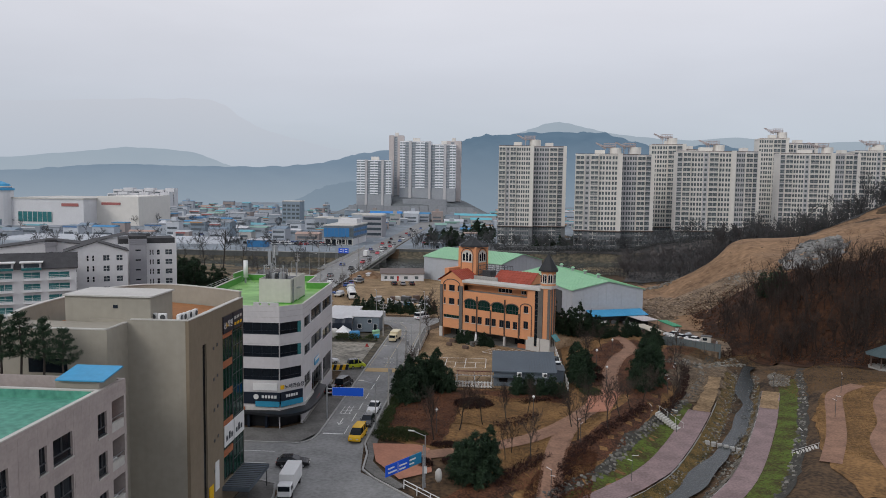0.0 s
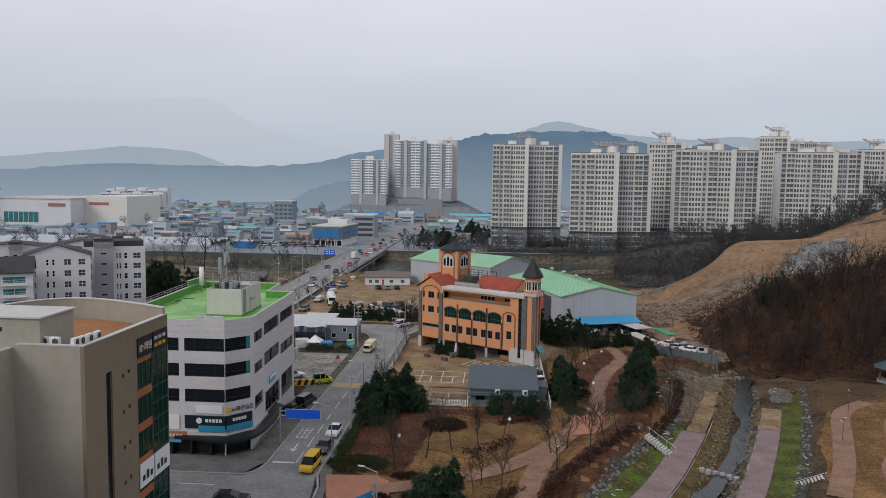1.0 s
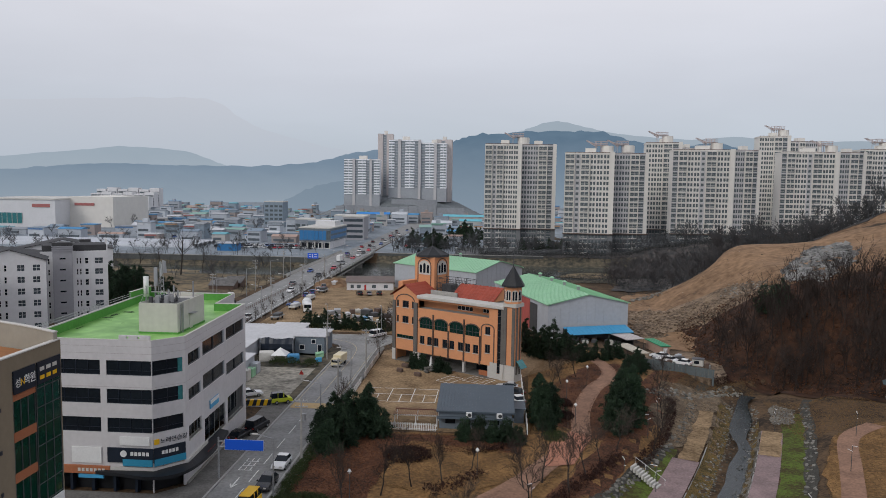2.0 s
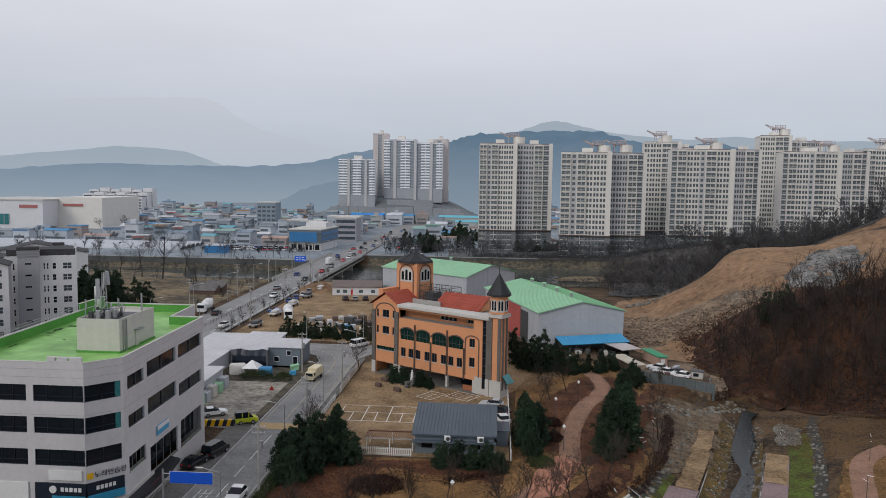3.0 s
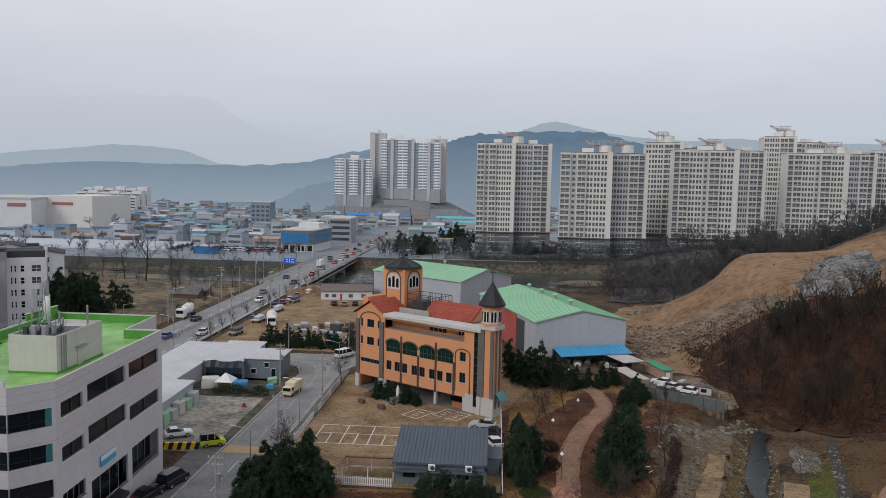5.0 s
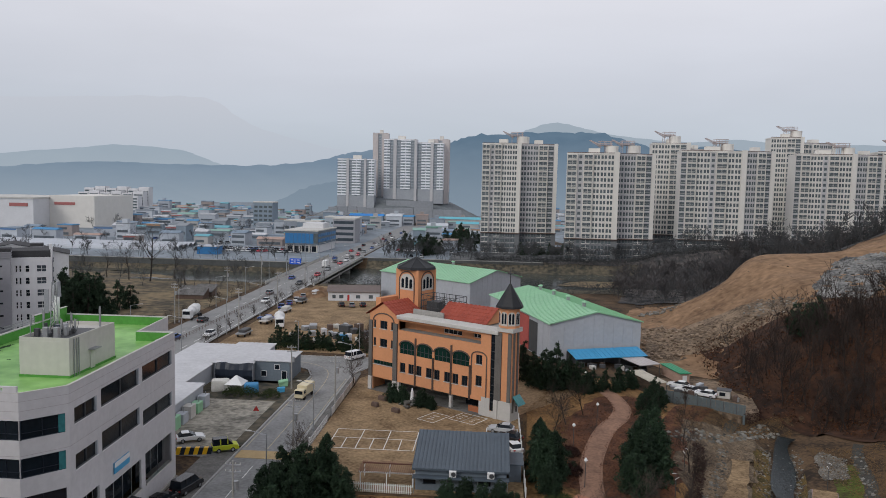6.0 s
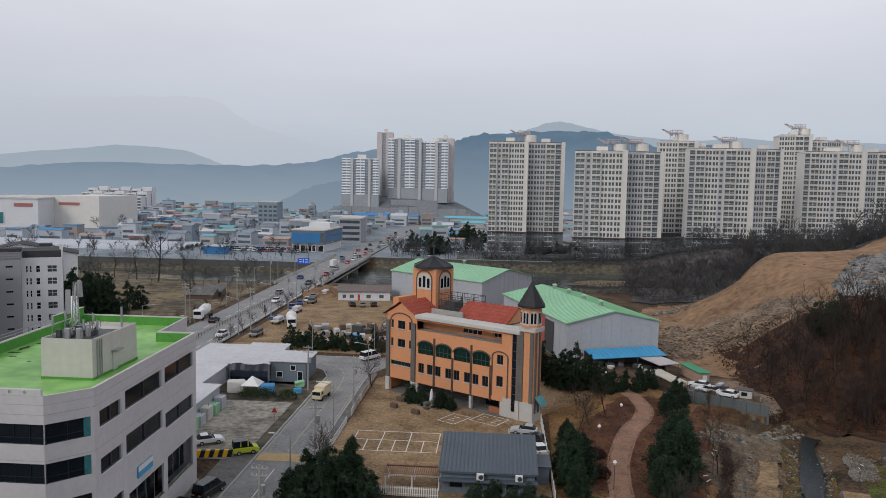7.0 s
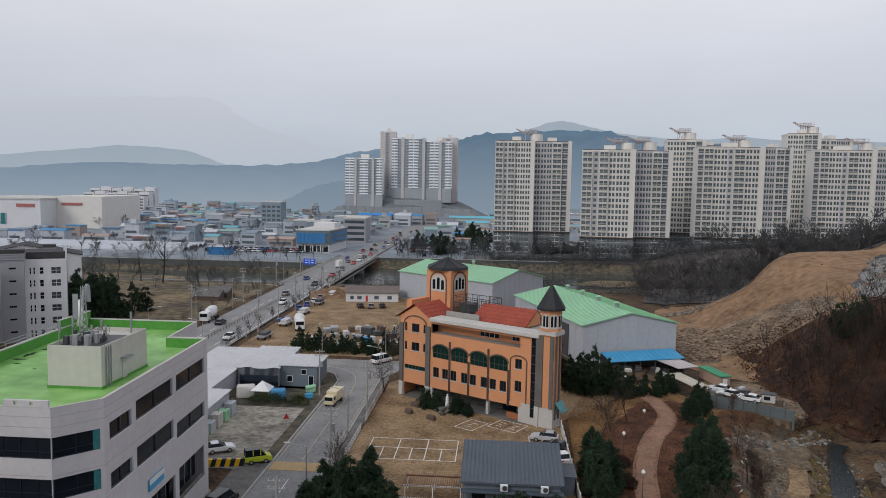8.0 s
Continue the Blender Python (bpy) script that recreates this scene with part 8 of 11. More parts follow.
for x, y, s, c, lab in ((-34.5, 183.0, 1.3, TARP_BLUE, "blue tarpaulin heap near the tent"), (-40.5, 183.5, 1.6, CAPPING, "pale sheeted stack near the tent"), (-29.9, 188.0, 0.9, SHEET_GREEN, "green tarpaulin heap by the office"), (-29.2, 184.0, 0.7, SHEET_BLUE, "blue signboard by the street")):
    th = thing("sheeted_stack", lab, "tarpaulin", pose(x, y, 0.08, 0, 0, 20))
    bm = soften(cbox(0, 0, 0, 2.0 * s, 1.5 * s, 1.3 * s), 0.25 * s, 2)
    for v in bm.verts:
        v.co += Vector((1, 1, 1)) * 0.15 * noise.noise(v.co * 1.5)
    part("cover", bm, c, th)

# ---- the builder's yard beyond the bend ----
tagged(drape("builders_yard", [(-55.5, 218), (-16, 216), (-14, 246), (-22, 300), (-44, 322), (-57, 326)], 0.09, SAND, flat=0), "bare sandy builder's yard", "ground", kind="structure")
hs = thing("yard_house", "low white house with grey-brown roof at the yard", "house", pose(-44.6, 291.5, 0, 0, 0, 8) @ Matrix.Diagonal((0.7, 0.8, 0.95, 1)))
part("wall", holed(B(), 24, 3.2, 0.25, [(2, 0.9, 3.6, 2.1), (5.2, 0.9, 7.2, 2.1), (9, 0.1, 10, 2.2), (13, 0.9, 15, 2.1), (19, 0.9, 21, 2.1)]), APT_WHITE, hs)
part("wall", box(B(), 0, 0.26, 0, 24, 9, 3.2), APT_WHITE, hs)
for x, w in ((2, 1.6), (5.2, 2), (13, 2), (19, 2)):
    part("window", box(B(), x, 0.14, 0.9, x + w, 0.2, 2.1), GLASS_FAR, hs)
part("door", box(B(), 9, 0.12, 0.1, 10, 0.2, 2.2), RED_P, hs)
for s in (0, 1):
    bm = B()
    ys = (-0.6, 4.6) if s == 0 else (9.6, 4.6)
    face(bm, (-0.5, ys[0], 3.1), (24.5, ys[0], 3.1), (24.5, ys[1], 4.9), (-0.5, ys[1], 4.9))
    face(bm, (-0.5, ys[0], 3.3), (24.5, ys[0], 3.3), (24.5, ys[1], 5.1), (-0.5, ys[1], 5.1))
    face(bm, (-0.5, ys[0], 3.1), (24.5, ys[0], 3.1), (24.5, ys[0], 3.3), (-0.5, ys[0], 3.3))
    part("roof", fillbox(bm), mat("grey_brown_roof_sheet", (0.16, 0.13, 0.12), 0.8, 0.2, 0.6) if s == 0 else ROOF_SHINGLE, hs)
mx = thing("concrete_mixer_truck", "white concrete mixer truck with pale drum", "truck", pose(-47.5, 246, 0.1, 0, 0, 196))
part("cab", soften(box(B(), -1.2, 2.6, 0.6, 1.2, 4.6, 3.0), 0.15), CAR_WHITE, mx)
part("windscreen", box(B(), -1.0, 4.59, 1.7, 1.0, 4.64, 2.6), GLASS_DARK, mx)
bm = tube(B(), (0, -3.6, 2.9), (0, -1.6, 2.5), 0.7, 1.45, 14)
tube(bm, (0, -1.6, 2.5), (0, 0.6, 2.2), 1.45, 1.4, 14)
tube(bm, (0, 0.6, 2.2), (0, 2.2, 2.0), 1.4, 0.7, 14)
part("drum", bm, WHITE_P, mx, smooth=True)
part("chassis", box(B(), -0.6, -4.2, 0.6, 0.6, 2.6, 1.0), METAL_DARK, mx)
for y in (-3, -1.8, 3.4):
    for s in (-1, 1):
        part("tyre", tube(B(), (s * 0.85, y, 0.5), (s * 1.2, y, 0.5), 0.5, n=12), RUBBER, mx)
copy_thing(mx, pose(-73.6, 251.5, 0.38, 0, 0, 180))
random.seed(31)
for k in range(26):
    x, y = random.uniform(-40, -20), random.uniform(228, 250)
    c = random.choice([TARP_BLUE, METAL, METAL, CAPPING, METAL_DARK, SHEET_WHITE, BROWN_TRIM])
    th = thing("material_stack", "stack of sheeted building material in the yard", "building material", pose(x, y, 0.09, 0, 0, random.uniform(0, 180)), "yard material stacks")
    part("wrapped_block", soften(cbox(0, 0, 0, random.uniform(1.2, 3.6), random.uniform(1, 2.2), random.uniform(0.7, 2.0)), 0.12), c, th)
for k, (x, y, r) in enumerate(((-53.8, 254, 80), (-38.0, 281, 20), (-34.6, 281, 10), (-31.4, 282, 15), (-55, 274, 10), (-54.5, 281, 15), (-54, 288, 10), (-54, 296, 14))):
    copy_thing(cl[(4, 1, 3, 1, 4, 4, 0, 3)[k]], pose(x, y, 0.1, 0, 0, r))
for k in range(5):
    th = thing("parked_trailer", "pale flat trailer at the yard edge", "trailer", pose(-52.5 + 0.3 * k, 232 + k * 17.5, 0.1, 0, 0, 84), "yard trailers")
    part("bed", soften(cbox(0, 0, 0.7, 5.5, 2.2, 0.35), 0.05), [METAL, CAPPING, SHEET_WHITE][k % 3], th)
    part("load", soften(cbox(0.4, 0, 1.06, 3.6, 1.9, 0.7), 0.15), [METAL_DARK, SHEET_WHITE, CAPPING][k % 3], th)
    for s in (-1.6, 1.6):
        for q in (-0.9, 0.9):
            part("tyre", tube(B(), (s, q - 0.12, 0.36), (s, q + 0.12, 0.36), 0.36, n=10), RUBBER, th)
mound = thing("earth_heap", "heap of bare tan earth by the bridge", "earth heap", pose(-48, 318, 0))
bm = B()
bmesh.ops.create_grid(bm, x_segments=24, y_segments=24, size=9)
for v in bm.verts:
    r = v.co.length / 8.6
    v.co.z = max(-0.1, 2.4 * (1 - r * r)) * (0.8 + 0.5 * noise.noise(v.co * 0.35)) - 0.05
part("earth_pile", bm, SPOIL, mound, smooth=True)
mound.location = (-52, 305, 0.1)

# ---- sheds at the foot of the hill ----
aw = thing("blue_awning", "bright blue steel lean-to awning on the warehouse", "awning", pose(27.6, 211.5, -1.2, 0, 0, 20.3))
for k in range(3):
    bm = B()
    for z in (0, 0.12):
        face(bm, (k * 5.9 + 0.06, 0, 3.1 + z), (k * 5.9 + 5.82, 0, 3.1 + z), (k * 5.9 + 5.82, 4.6, 4.2 + z), (k * 5.9 + 0.06, 4.6, 4.2 + z))
    face(bm, (k * 5.9 + 0.06, 0, 3.1), (k * 5.9 + 5.82, 0, 3.1), (k * 5.9 + 5.82, 0, 3.22), (k * 5.9 + 0.06, 0, 3.22))
    part("roof_panel", fillbox(bm), SHEET_BLUE, aw)
    for j in range(5):
        r = part("roof_rib", box(B(), -0.03, 0, 0, 0.03, 4.7, 0.06), SHEET_BLUE, aw)
        r.matrix_basis = pose(k * 5.9 + 0.6 + j * 1.17, 0, 3.22, math.degrees(math.atan2(1.1, 4.6)), 0, 0)
for k in range(6):
    part("post", tube(B(), (0.1 + k * 3.5, 0.15, -0.3), (0.1 + k * 3.5, 0.15, 3.1), 0.08, n=6), METAL_DARK, aw)
part("back_panel", box(B(), 0, 4.4, -0.3, 17.6, 4.6, 4.0), METAL_DARK, aw)
part("end_panel", box(B(), 17.5, 0.4, -0.3, 17.65, 4.4, 3.0), METAL_DARK, aw)


def flat_awning(name, label, x, y, rot, w, d, z, slope, material):
    th = thing(name, label, "awning", pose(x, y, 0, 0, 0, rot))
    bm = B()
    n = int(w / 0.8)
    for i in range(n):
        a_, b_ = w * i / n, w * (i + 1) / n
        face(bm, (a_, 0, z), (a_ + 0.12, 0, z + 0.06), (a_ + 0.12, d, z + slope + 0.06), (a_, d, z + slope))
        face(bm, (a_ + 0.12, 0, z + 0.06), (b_, 0, z), (b_, d, z + slope), (a_ + 0.12, d, z + slope + 0.06))
    face(bm, (0, 0, z - 0.1), (w, 0, z - 0.1), (w, d, z + slope - 0.1), (0, d, z + slope - 0.1))
    face(bm, (0, 0, z - 0.1), (w, 0, z - 0.1), (w, 0, z), (0, 0, z))
    face(bm, (w, 0, z - 0.1), (w, d, z + slope - 0.1), (w, d, z + slope), (w, 0, z))
    part("roof_panel", fillbox(bm), material, th)
    for px_ in (0.15, w - 0.15):
        for py_ in (0.15, d - 0.15):
            part("post", tube(B(), (px_, py_, -2.0), (px_, py_, z + slope * py_ / d), 0.06, n=6), METAL_DARK, th)
    return th


flat_awning("pale_awning", "pale pinkish sheet awning beside the blue one", 41.1, 209.9, 28, 5.4, 7.4, 1.5, 0.3, mat("pale_pink_sheet", (0.47, 0.43, 0.42), 0.6, 0.15, 0.8))
flat_awning("pale_awning", "low cream sheet roof over stored goods", 41.6, 199.0, 22, 3.4, 9.4, 0.6, 0.3, mat("cream_sheet", (0.46, 0.42, 0.34), 0.6, 0.2, 0.8))
sh = shed("site_cabin", "pink cabin with bright green roof", 49.1, 208.2, 51.2, 216.2, 2.2, 2.3, mat("faded_pink_panel", (0.40, 0.27, 0.21), 0.8, 0.2, 1.0), mat("green_sheet_roof", (0.03, 0.25, 0.12), 0.5, 0.15, 1.0), "cabin", 0.5)
sh.location.z = -1.65
sh.rotation_euler = (0, 0, radians(16))
part("window", box(B(), 0.5, -0.06, 0.7, 1.5, -0.01, 1.7), WHITE_P, sh)
part("window", box(B(), 1.99, 1.2, 0.7, 2.06, 2.2, 1.7), GLASS_DARK, sh)
part("door", box(B(), 1.99, 4.0, 0.05, 2.06, 4.9, 1.9), METAL_DARK, sh)
part("wall_stripe", box(B(), 2.0, 0.0, 2.0, 2.07, 7.6, 2.16), WHITE_P, sh)
tagged(part("yard_fill", prism(B(), [(43.8, 195.3), (55.1, 186.9), (59.3, 190.1), (61, 200), (57, 213), (44, 213)], -4.8, -1.66), SPOIL_GREY, None), "bare made-up ground of the scrap yard", "ground", kind="structure")
random.seed(41)
for k in range(34):
    t = random.random()
    x, y = (28 + 16 * t + random.uniform(-1, 1), 211.5 + 5.5 * t + random.uniform(-1.4, 2.0)) if k < 18 else (random.uniform(46, 58), random.uniform(192, 206))
    if k >= 18 and y < 197.0 - (x - 45) * 0.72:
        continue
    th = thing("scrap_item", "pale piece of stored scrap under the awning" if k < 18 else "piece of stored scrap behind the steel fence", "scrap", pose(x, y, hz(x, y) if k < 18 else -1.66, 0, 0, random.uniform(0, 180)), "stored scrap")
    part("body", soften(cbox(0, 0, 0, random.uniform(0.5, 1.9), random.uniform(0.4, 1.2), random.uniform(0.4, 1.2)), 0.1), random.choice([CAPPING, METAL, METAL_DARK, METAL_DARK, SHEET_GREY, BROWN_TRIM]), th)
for x, y, r, c in ((48.8, 201.6, 52, 0), (51.6, 198.8, 60, 0), (48.0, 205.2, 60, 0)):
    copy_thing(cl[c], pose(x, y, -1.65, 0, 0, r))
pl = thing("scrap_cabin", "small pale box cabin by the steel fence", "cabin", pose(55.4, 199.0, -1.66, 0, 0, -20))
part("body", soften(cbox(0, 0, 0, 2.4, 2.0, 1.5), 0.05), CAPPING, pl)
part("roof", cbox(0, 0, 1.5, 2.7, 2.3, 0.12), METAL_DARK, pl)
part("window", box(B(), -0.8, -1.04, 0.5, 0.3, -1.0, 1.2), GLASS_DARK, pl)
FENCE_GREY = mat("dull_grey_fence_sheet", (0.105, 0.125, 0.13), 0.6, 0.2, 0.8, streak=0.5)
cf = thing("corrugated_fence", "grey corrugated steel fence above the stream", "fence", pose(0, 0, 0))
me = mesh_of("sheet", soften(cbox(0, 0, 0, 0.4, 0.06, 3.6), 0.025), FENCE_GREY)
for (ax, ay), (bx, by) in (((42.6, 196.0), (55.8, 186.6)),):
    L = math.hypot(bx - ax, by - ay)
    rot = math.degrees(math.atan2(by - ay, bx - ax))
    for k in range(int(L / 0.42)):
        t = (k + 0.5) * 0.42 / L
        piece("sheet", me, cf, pose(ax + (bx - ax) * t, ay + (by - ay) * t, -3.3 + 0.02 * (k % 3), 0, 0, rot) @ pose(0, 0.04 * (k % 2), 0))
    for zz in (-1.6, 0.05):
        r = part("rail", box(B(), 0, 0.1, zz, L, 0.15, zz + 0.08), METAL_DARK, cf)
        r.matrix_basis = pose(ax, ay, 0, 0, 0, rot)
    for k in range(int(L / 2.4) + 1):
        r = part("post", box(B(), k * 2.4 - 0.04, -0.1, -3.4, k * 2.4 + 0.04, -0.04, 0.35), METAL_DARK, cf)
        r.matrix_basis = pose(ax, ay, 0, 0, 0, rot)

# ---- plants ----
def leaf_cloud(pts, size, spread, per, rng, thin=0.45):
    """Small leaf quads round each point."""
    P = np.repeat(np.array(pts, float), per, 0)
    n = len(P)
    P = P + rng.normal(0, spread, (n, 3))
    a = rng.normal(0, 1, (n, 3))
    a /= np.linalg.norm(a, axis=1)[:, None]
    b = np.cross(a, rng.normal(0, 1, (n, 3)))
    b /= np.linalg.norm(b, axis=1)[:, None]
    s = size * rng.uniform(0.6, 1.4, (n, 1))
    V = np.stack([P - a * s, P - b * s * thin, P + a * s, P + b * s * thin], 1).reshape(-1, 3)
    F = np.arange(4 * n).reshape(-1, 4)
    return V, F


def np_mesh(name, V, F, material):
    me = bpy.data.meshes.new(name)
    me.from_pydata(V.tolist(), [], F.tolist())
    me.materials.append(material)
    return me


def limbs(h, seed, spread=0.9, levels=4, trunk=0.11, first=0.25, kids=(5, 4, 3), droop=0.0, up=0.55):
    """Branch segments (a, b, ra, rb, level) of a bare tree."""
    rng = random.Random(seed)
    segs = []

    def grow(a, d, L, r, lev):
        n = 3 if lev < 2 else 2
        p = a
        for i in range(n):
            d2 = (d + Vector((rng.gauss(0, 0.12), rng.gauss(0, 0.12), rng.gauss(0.02, 0.06)))).normalized()
            q = p + d2 * L / n
            ra, rb = r * (1 - 0.6 * i / n), r * (1 - 0.6 * (i + 1) / n)
            segs.append((p, q, ra, rb, lev))
            if lev < levels - 1 and (i > 0 or lev > 0):
                for k in range(kids[min(lev, len(kids) - 1)] if i else 1):
                    az = rng.uniform(0, 2 * math.pi)
                    o = d2.orthogonal().normalized()
                    o = Matrix.Rotation(az, 3, d2) @ o
                    nd = (d2 * up + o * spread * rng.uniform(0.6, 1.1) + Vector((0, 0, 0.15 - droop))).normalized()
                    grow(p.lerp(q, rng.uniform(0.3, 1.0)), nd, L * rng.uniform(0.42, 0.62), rb * 0.6, lev + 1)
            p, d = q, d2
    grow(Vector((0, 0, 0)), Vector((0, 0, 1)), h * 0.75, h * trunk * 0.16, 0)
    return segs


def segs_mesh(segs, sides=(6, 4, 3, 3, 3), rmin=0.012):
    V, F = [], []
    for a, b, ra, rb, lev in segs:
        n = sides[min(lev, 4)]
        d = (b - a).normalized()
        u = d.orthogonal().normalized()
        w = d.cross(u)
        k = len(V)
        for p, r in ((a, max(ra, rmin)), (b, max(rb, rmin * 0.7))):
            for i in range(n):
                t = 2 * math.pi * i / n
                V.append(tuple(p + (u * math.cos(t) + w * math.sin(t)) * r))
        F += [(k + i, k + (i + 1) % n, k + n + (i + 1) % n, k + n + i) for i in range(n)]
    return V, F


def bare_tree_model(h, seed, label, twig_mat=None, **kw):
    segs = limbs(h, seed, **kw)
    th = thing("bare_tree", label, "tree", pose(0, 0, -60), "bare park trees")
    for nm, keep, m in (("trunk", (0, 1), BARK), ("crown", (2, 3, 4), twig_mat or TWIGS)):
        V, F = segs_mesh([s for s in segs if s[4] in keep], rmin=0.016)
        me = bpy.data.meshes.new(nm)
        me.from_pydata(V, [], F)
        me.materials.append(m)
        piece(nm, me, th)
    return th


def evergreen_model(h, w, seed, label, cone=0.6, n=420, grp="evergreen trees", leaf=0.26, material=None, per=9):
    """Sprays of needles on boughs round several leaders; cone: 1 is a spire, 0 a rounded crown."""
    rng = np.random.default_rng(seed)
    th = thing("evergreen_tree", label, "tree", pose(0, 0, -60), grp)
    leaders = [(0.0, 0.0, 1.0)]
    more = 2 if cone > 0.7 else 4
    for k in range(more):
        a, r = 2 * math.pi * (k + rng.uniform(-0.3, 0.3)) / more, w * rng.uniform(0.15, 0.27)
        leaders.append((r * math.cos(a), r * math.sin(a), rng.uniform(0.55, 0.9)))
    pts = []
    bm = B()
    for k, (lx, ly, lh) in enumerate(leaders):
        top = (lx * 1.1, ly * 1.1, h * lh * 0.95)
        tube(bm, (lx * 0.15, ly * 0.15, 0), top, h * 0.02 * lh, h * 0.004, 6)
        wide = w * (0.36 if k else 0.44) * (0.7 + 0.3 * lh)
        for j in range(n // 5 // len(leaders)):
            t = rng.uniform(0.03, 1.0) ** 1.1
            env = cone * (1 - t) ** 0.8 + (1 - cone) * math.sqrt(max(0.0, 1 - (2 * t - 0.75) ** 2 / 1.6))
            reach = wide * (env + 0.06) * rng.uniform(0.6, 1.22)
            a = rng.uniform(0, 2 * math.pi)
            z = h * lh * (0.05 + 0.95 * t)
            bx, by = lx * (0.4 + 0.6 * t), ly * (0.4 + 0.6 * t)
            for f in (0.45, 0.65, 0.82, 0.95, 1.05):
                pts.append((bx + reach * f * math.cos(a), by + reach * f * math.sin(a), max(0.15, z + reach * f * (0.28 - 0.42 * f))))
            if j % 6 == 0:
                tube(bm, (bx, by, z), (bx + reach * 0.8 * math.cos(a), by + reach * 0.8 * math.sin(a), z), h * 0.005, h * 0.002, 4)
    V, F = leaf_cloud(pts, leaf, 0.15, per, rng, 0.2)
    piece("crown", np_mesh("crown", V, F, material or PINE), th)
    part("trunk", bm, BARK, th)
    return th


EV = [evergreen_model(8.5, 5.4, 3, "dense dark green evergreen tree in the park", 0.8, 1000, leaf=0.22, per=15), evergreen_model(6.5, 5.6, 4, "broad dark green evergreen tree in the park", 0.6, 1000, leaf=0.22, per=15), evergreen_model(5.0, 4.4, 5, "rounded dark green evergreen shrub tree", 0.5, 760, leaf=0.2, per=14)]
EVS = [evergreen_model(8.5, 5.4, 13, "dense dark green evergreen tree in a belt", 0.8, 380, leaf=0.3, per=10), evergreen_model(6.5, 5.6, 14, "broad dark green evergreen tree in a belt", 0.6, 380, leaf=0.3, per=10), evergreen_model(5.0, 4.4, 15, "rounded dark green evergreen in a belt", 0.5, 300, leaf=0.28, per=10)]
BT = [bare_tree_model(7.0, s, "bare deciduous tree with upright grey twigs", spread=sp, up=0.75) for s, sp in ((1, 0.6), (2, 0.75), (3, 0.5), (4, 0.85))]
BIG = bare_tree_model(17, 9, "tall bare deciduous tree beside the river", TWIGS_FAR, spread=0.9, up=0.6)


def put(model, x, y, s=1.0, rot=0.0, z=None):
    return copy_thing(model, pose(x, y, (hz(x, y) if z is None else z) - 0.05, 0, 0, rot) @ Matrix.Scale(s, 4))


random.seed(3)
for x, y, k, s in ((-2.0, 97.2, 1, 1.15), (-0.2, 99.4, 0, 0.85), (-4.0, 98.6, 2, 1.1),
                   (-16.0, 133.4, 1, 1.05), (-15.0, 129.6, 2, 1.1), (-12.6, 137.6, 1, 1.1), (-10.6, 139.3, 0, 0.9), (-15.6, 137.2, 0, 0.8), (-8.6, 137.9, 2, 1.0), (-13.4, 133.2, 1, 0.9),
                   (16.6, 147.2, 0, 0.95), (18.2, 149.5, 1, 1.0), (17.2, 144.0, 2, 0.9), (16.4, 152.5, 0, 0.8),
                   (29.6, 149.2, 0, 1.1), (31.4, 152.0, 1, 1.25), (33.0, 156.5, 0, 1.05), (28.6, 146.6, 2, 1.2), (30.4, 154.6, 1, 1.1), (32.4, 160.0, 0, 0.9),
                   (4.6, 137.6, 2, 0.72), (6.8, 137.9, 2, 0.8), (8.9, 137.5, 2, 0.7), (11.0, 137.8, 2, 0.8), (12.6, 137.0, 2, 0.62),
                   (-8.2, 181.2, 2, 0.72), (-6.2, 180.2, 2, 0.68), (-2.6, 178.4, 2, 0.7), (-0.8, 177.4, 2, 0.5)):
    put(EV[k], x, y, s * random.uniform(0.95, 1.05), random.uniform(0, 360))
# the evergreen belt between church, warehouse and park
for k in range(30):
    t = k / 29
    x = 15.5 + 22.5 * t + random.uniform(-0.8, 0.8)
    y = 198 - 26 * t * (1 - t) + random.uniform(-0.5, 4.5)
    put(EVS[k % 3], x, y, random.uniform(0.7, 1.02) * (0.6 if x > 26.5 else 1.0), random.uniform(0, 360))
for k in range(9):
    t = k / 8
    put(EVS[k % 3], 36.5 + 5.5 * t + random.uniform(-1.2, 1.2), 180 + 14 * t, random.uniform(0.5, 0.75), random.uniform(0, 360))
# hedge by the bend, wood behind the office, clump on the hill
for k in range(34):
    put(EVS[k % 3], -42 + k * 0.74 + random.uniform(-0.6, 0.6), 218.5 + random.uniform(0, 6.5), random.uniform(0.4, 0.62), random.uniform(0, 360))
for k in range(34):
    put(EVS[k % 2], random.uniform(-122, -97), random.uniform(246, 268), random.uniform(1.0, 1.45), random.uniform(0, 360))
for x, y in ((77, 214), (79.5, 216), (75.5, 216.5)):
    put(EVS[1], x, y, 1.1, random.uniform(0, 360))
PINE_T = thing("roof_garden_pine", "slender dark pine in a roof garden", "tree", pose(0, 0, -60), "roof garden pines")
rng0 = np.random.default_rng(12)
pp = []
for z, rr, cnt in ((2.5, 1.25, 7), (3.1, 1.35, 8), (3.7, 1.1, 7), (4.3, 0.9, 6), (4.8, 0.6, 5), (5.3, 0.3, 4)):
    for k in range(cnt):
        a = 6.28 * (k + rng0.uniform(0, 0.8)) / cnt
        q = rr * rng0.uniform(0.6, 1.15)
        pp += [(q * f * math.cos(a), q * f * math.sin(a), z + 0.25 * f) for f in (0.35, 0.6, 0.8, 1.0)]
V, F = leaf_cloud(pp, 0.15, 0.1, 20, rng0, 0.16)
piece("crown", np_mesh("crown", V, F, PINE), PINE_T)
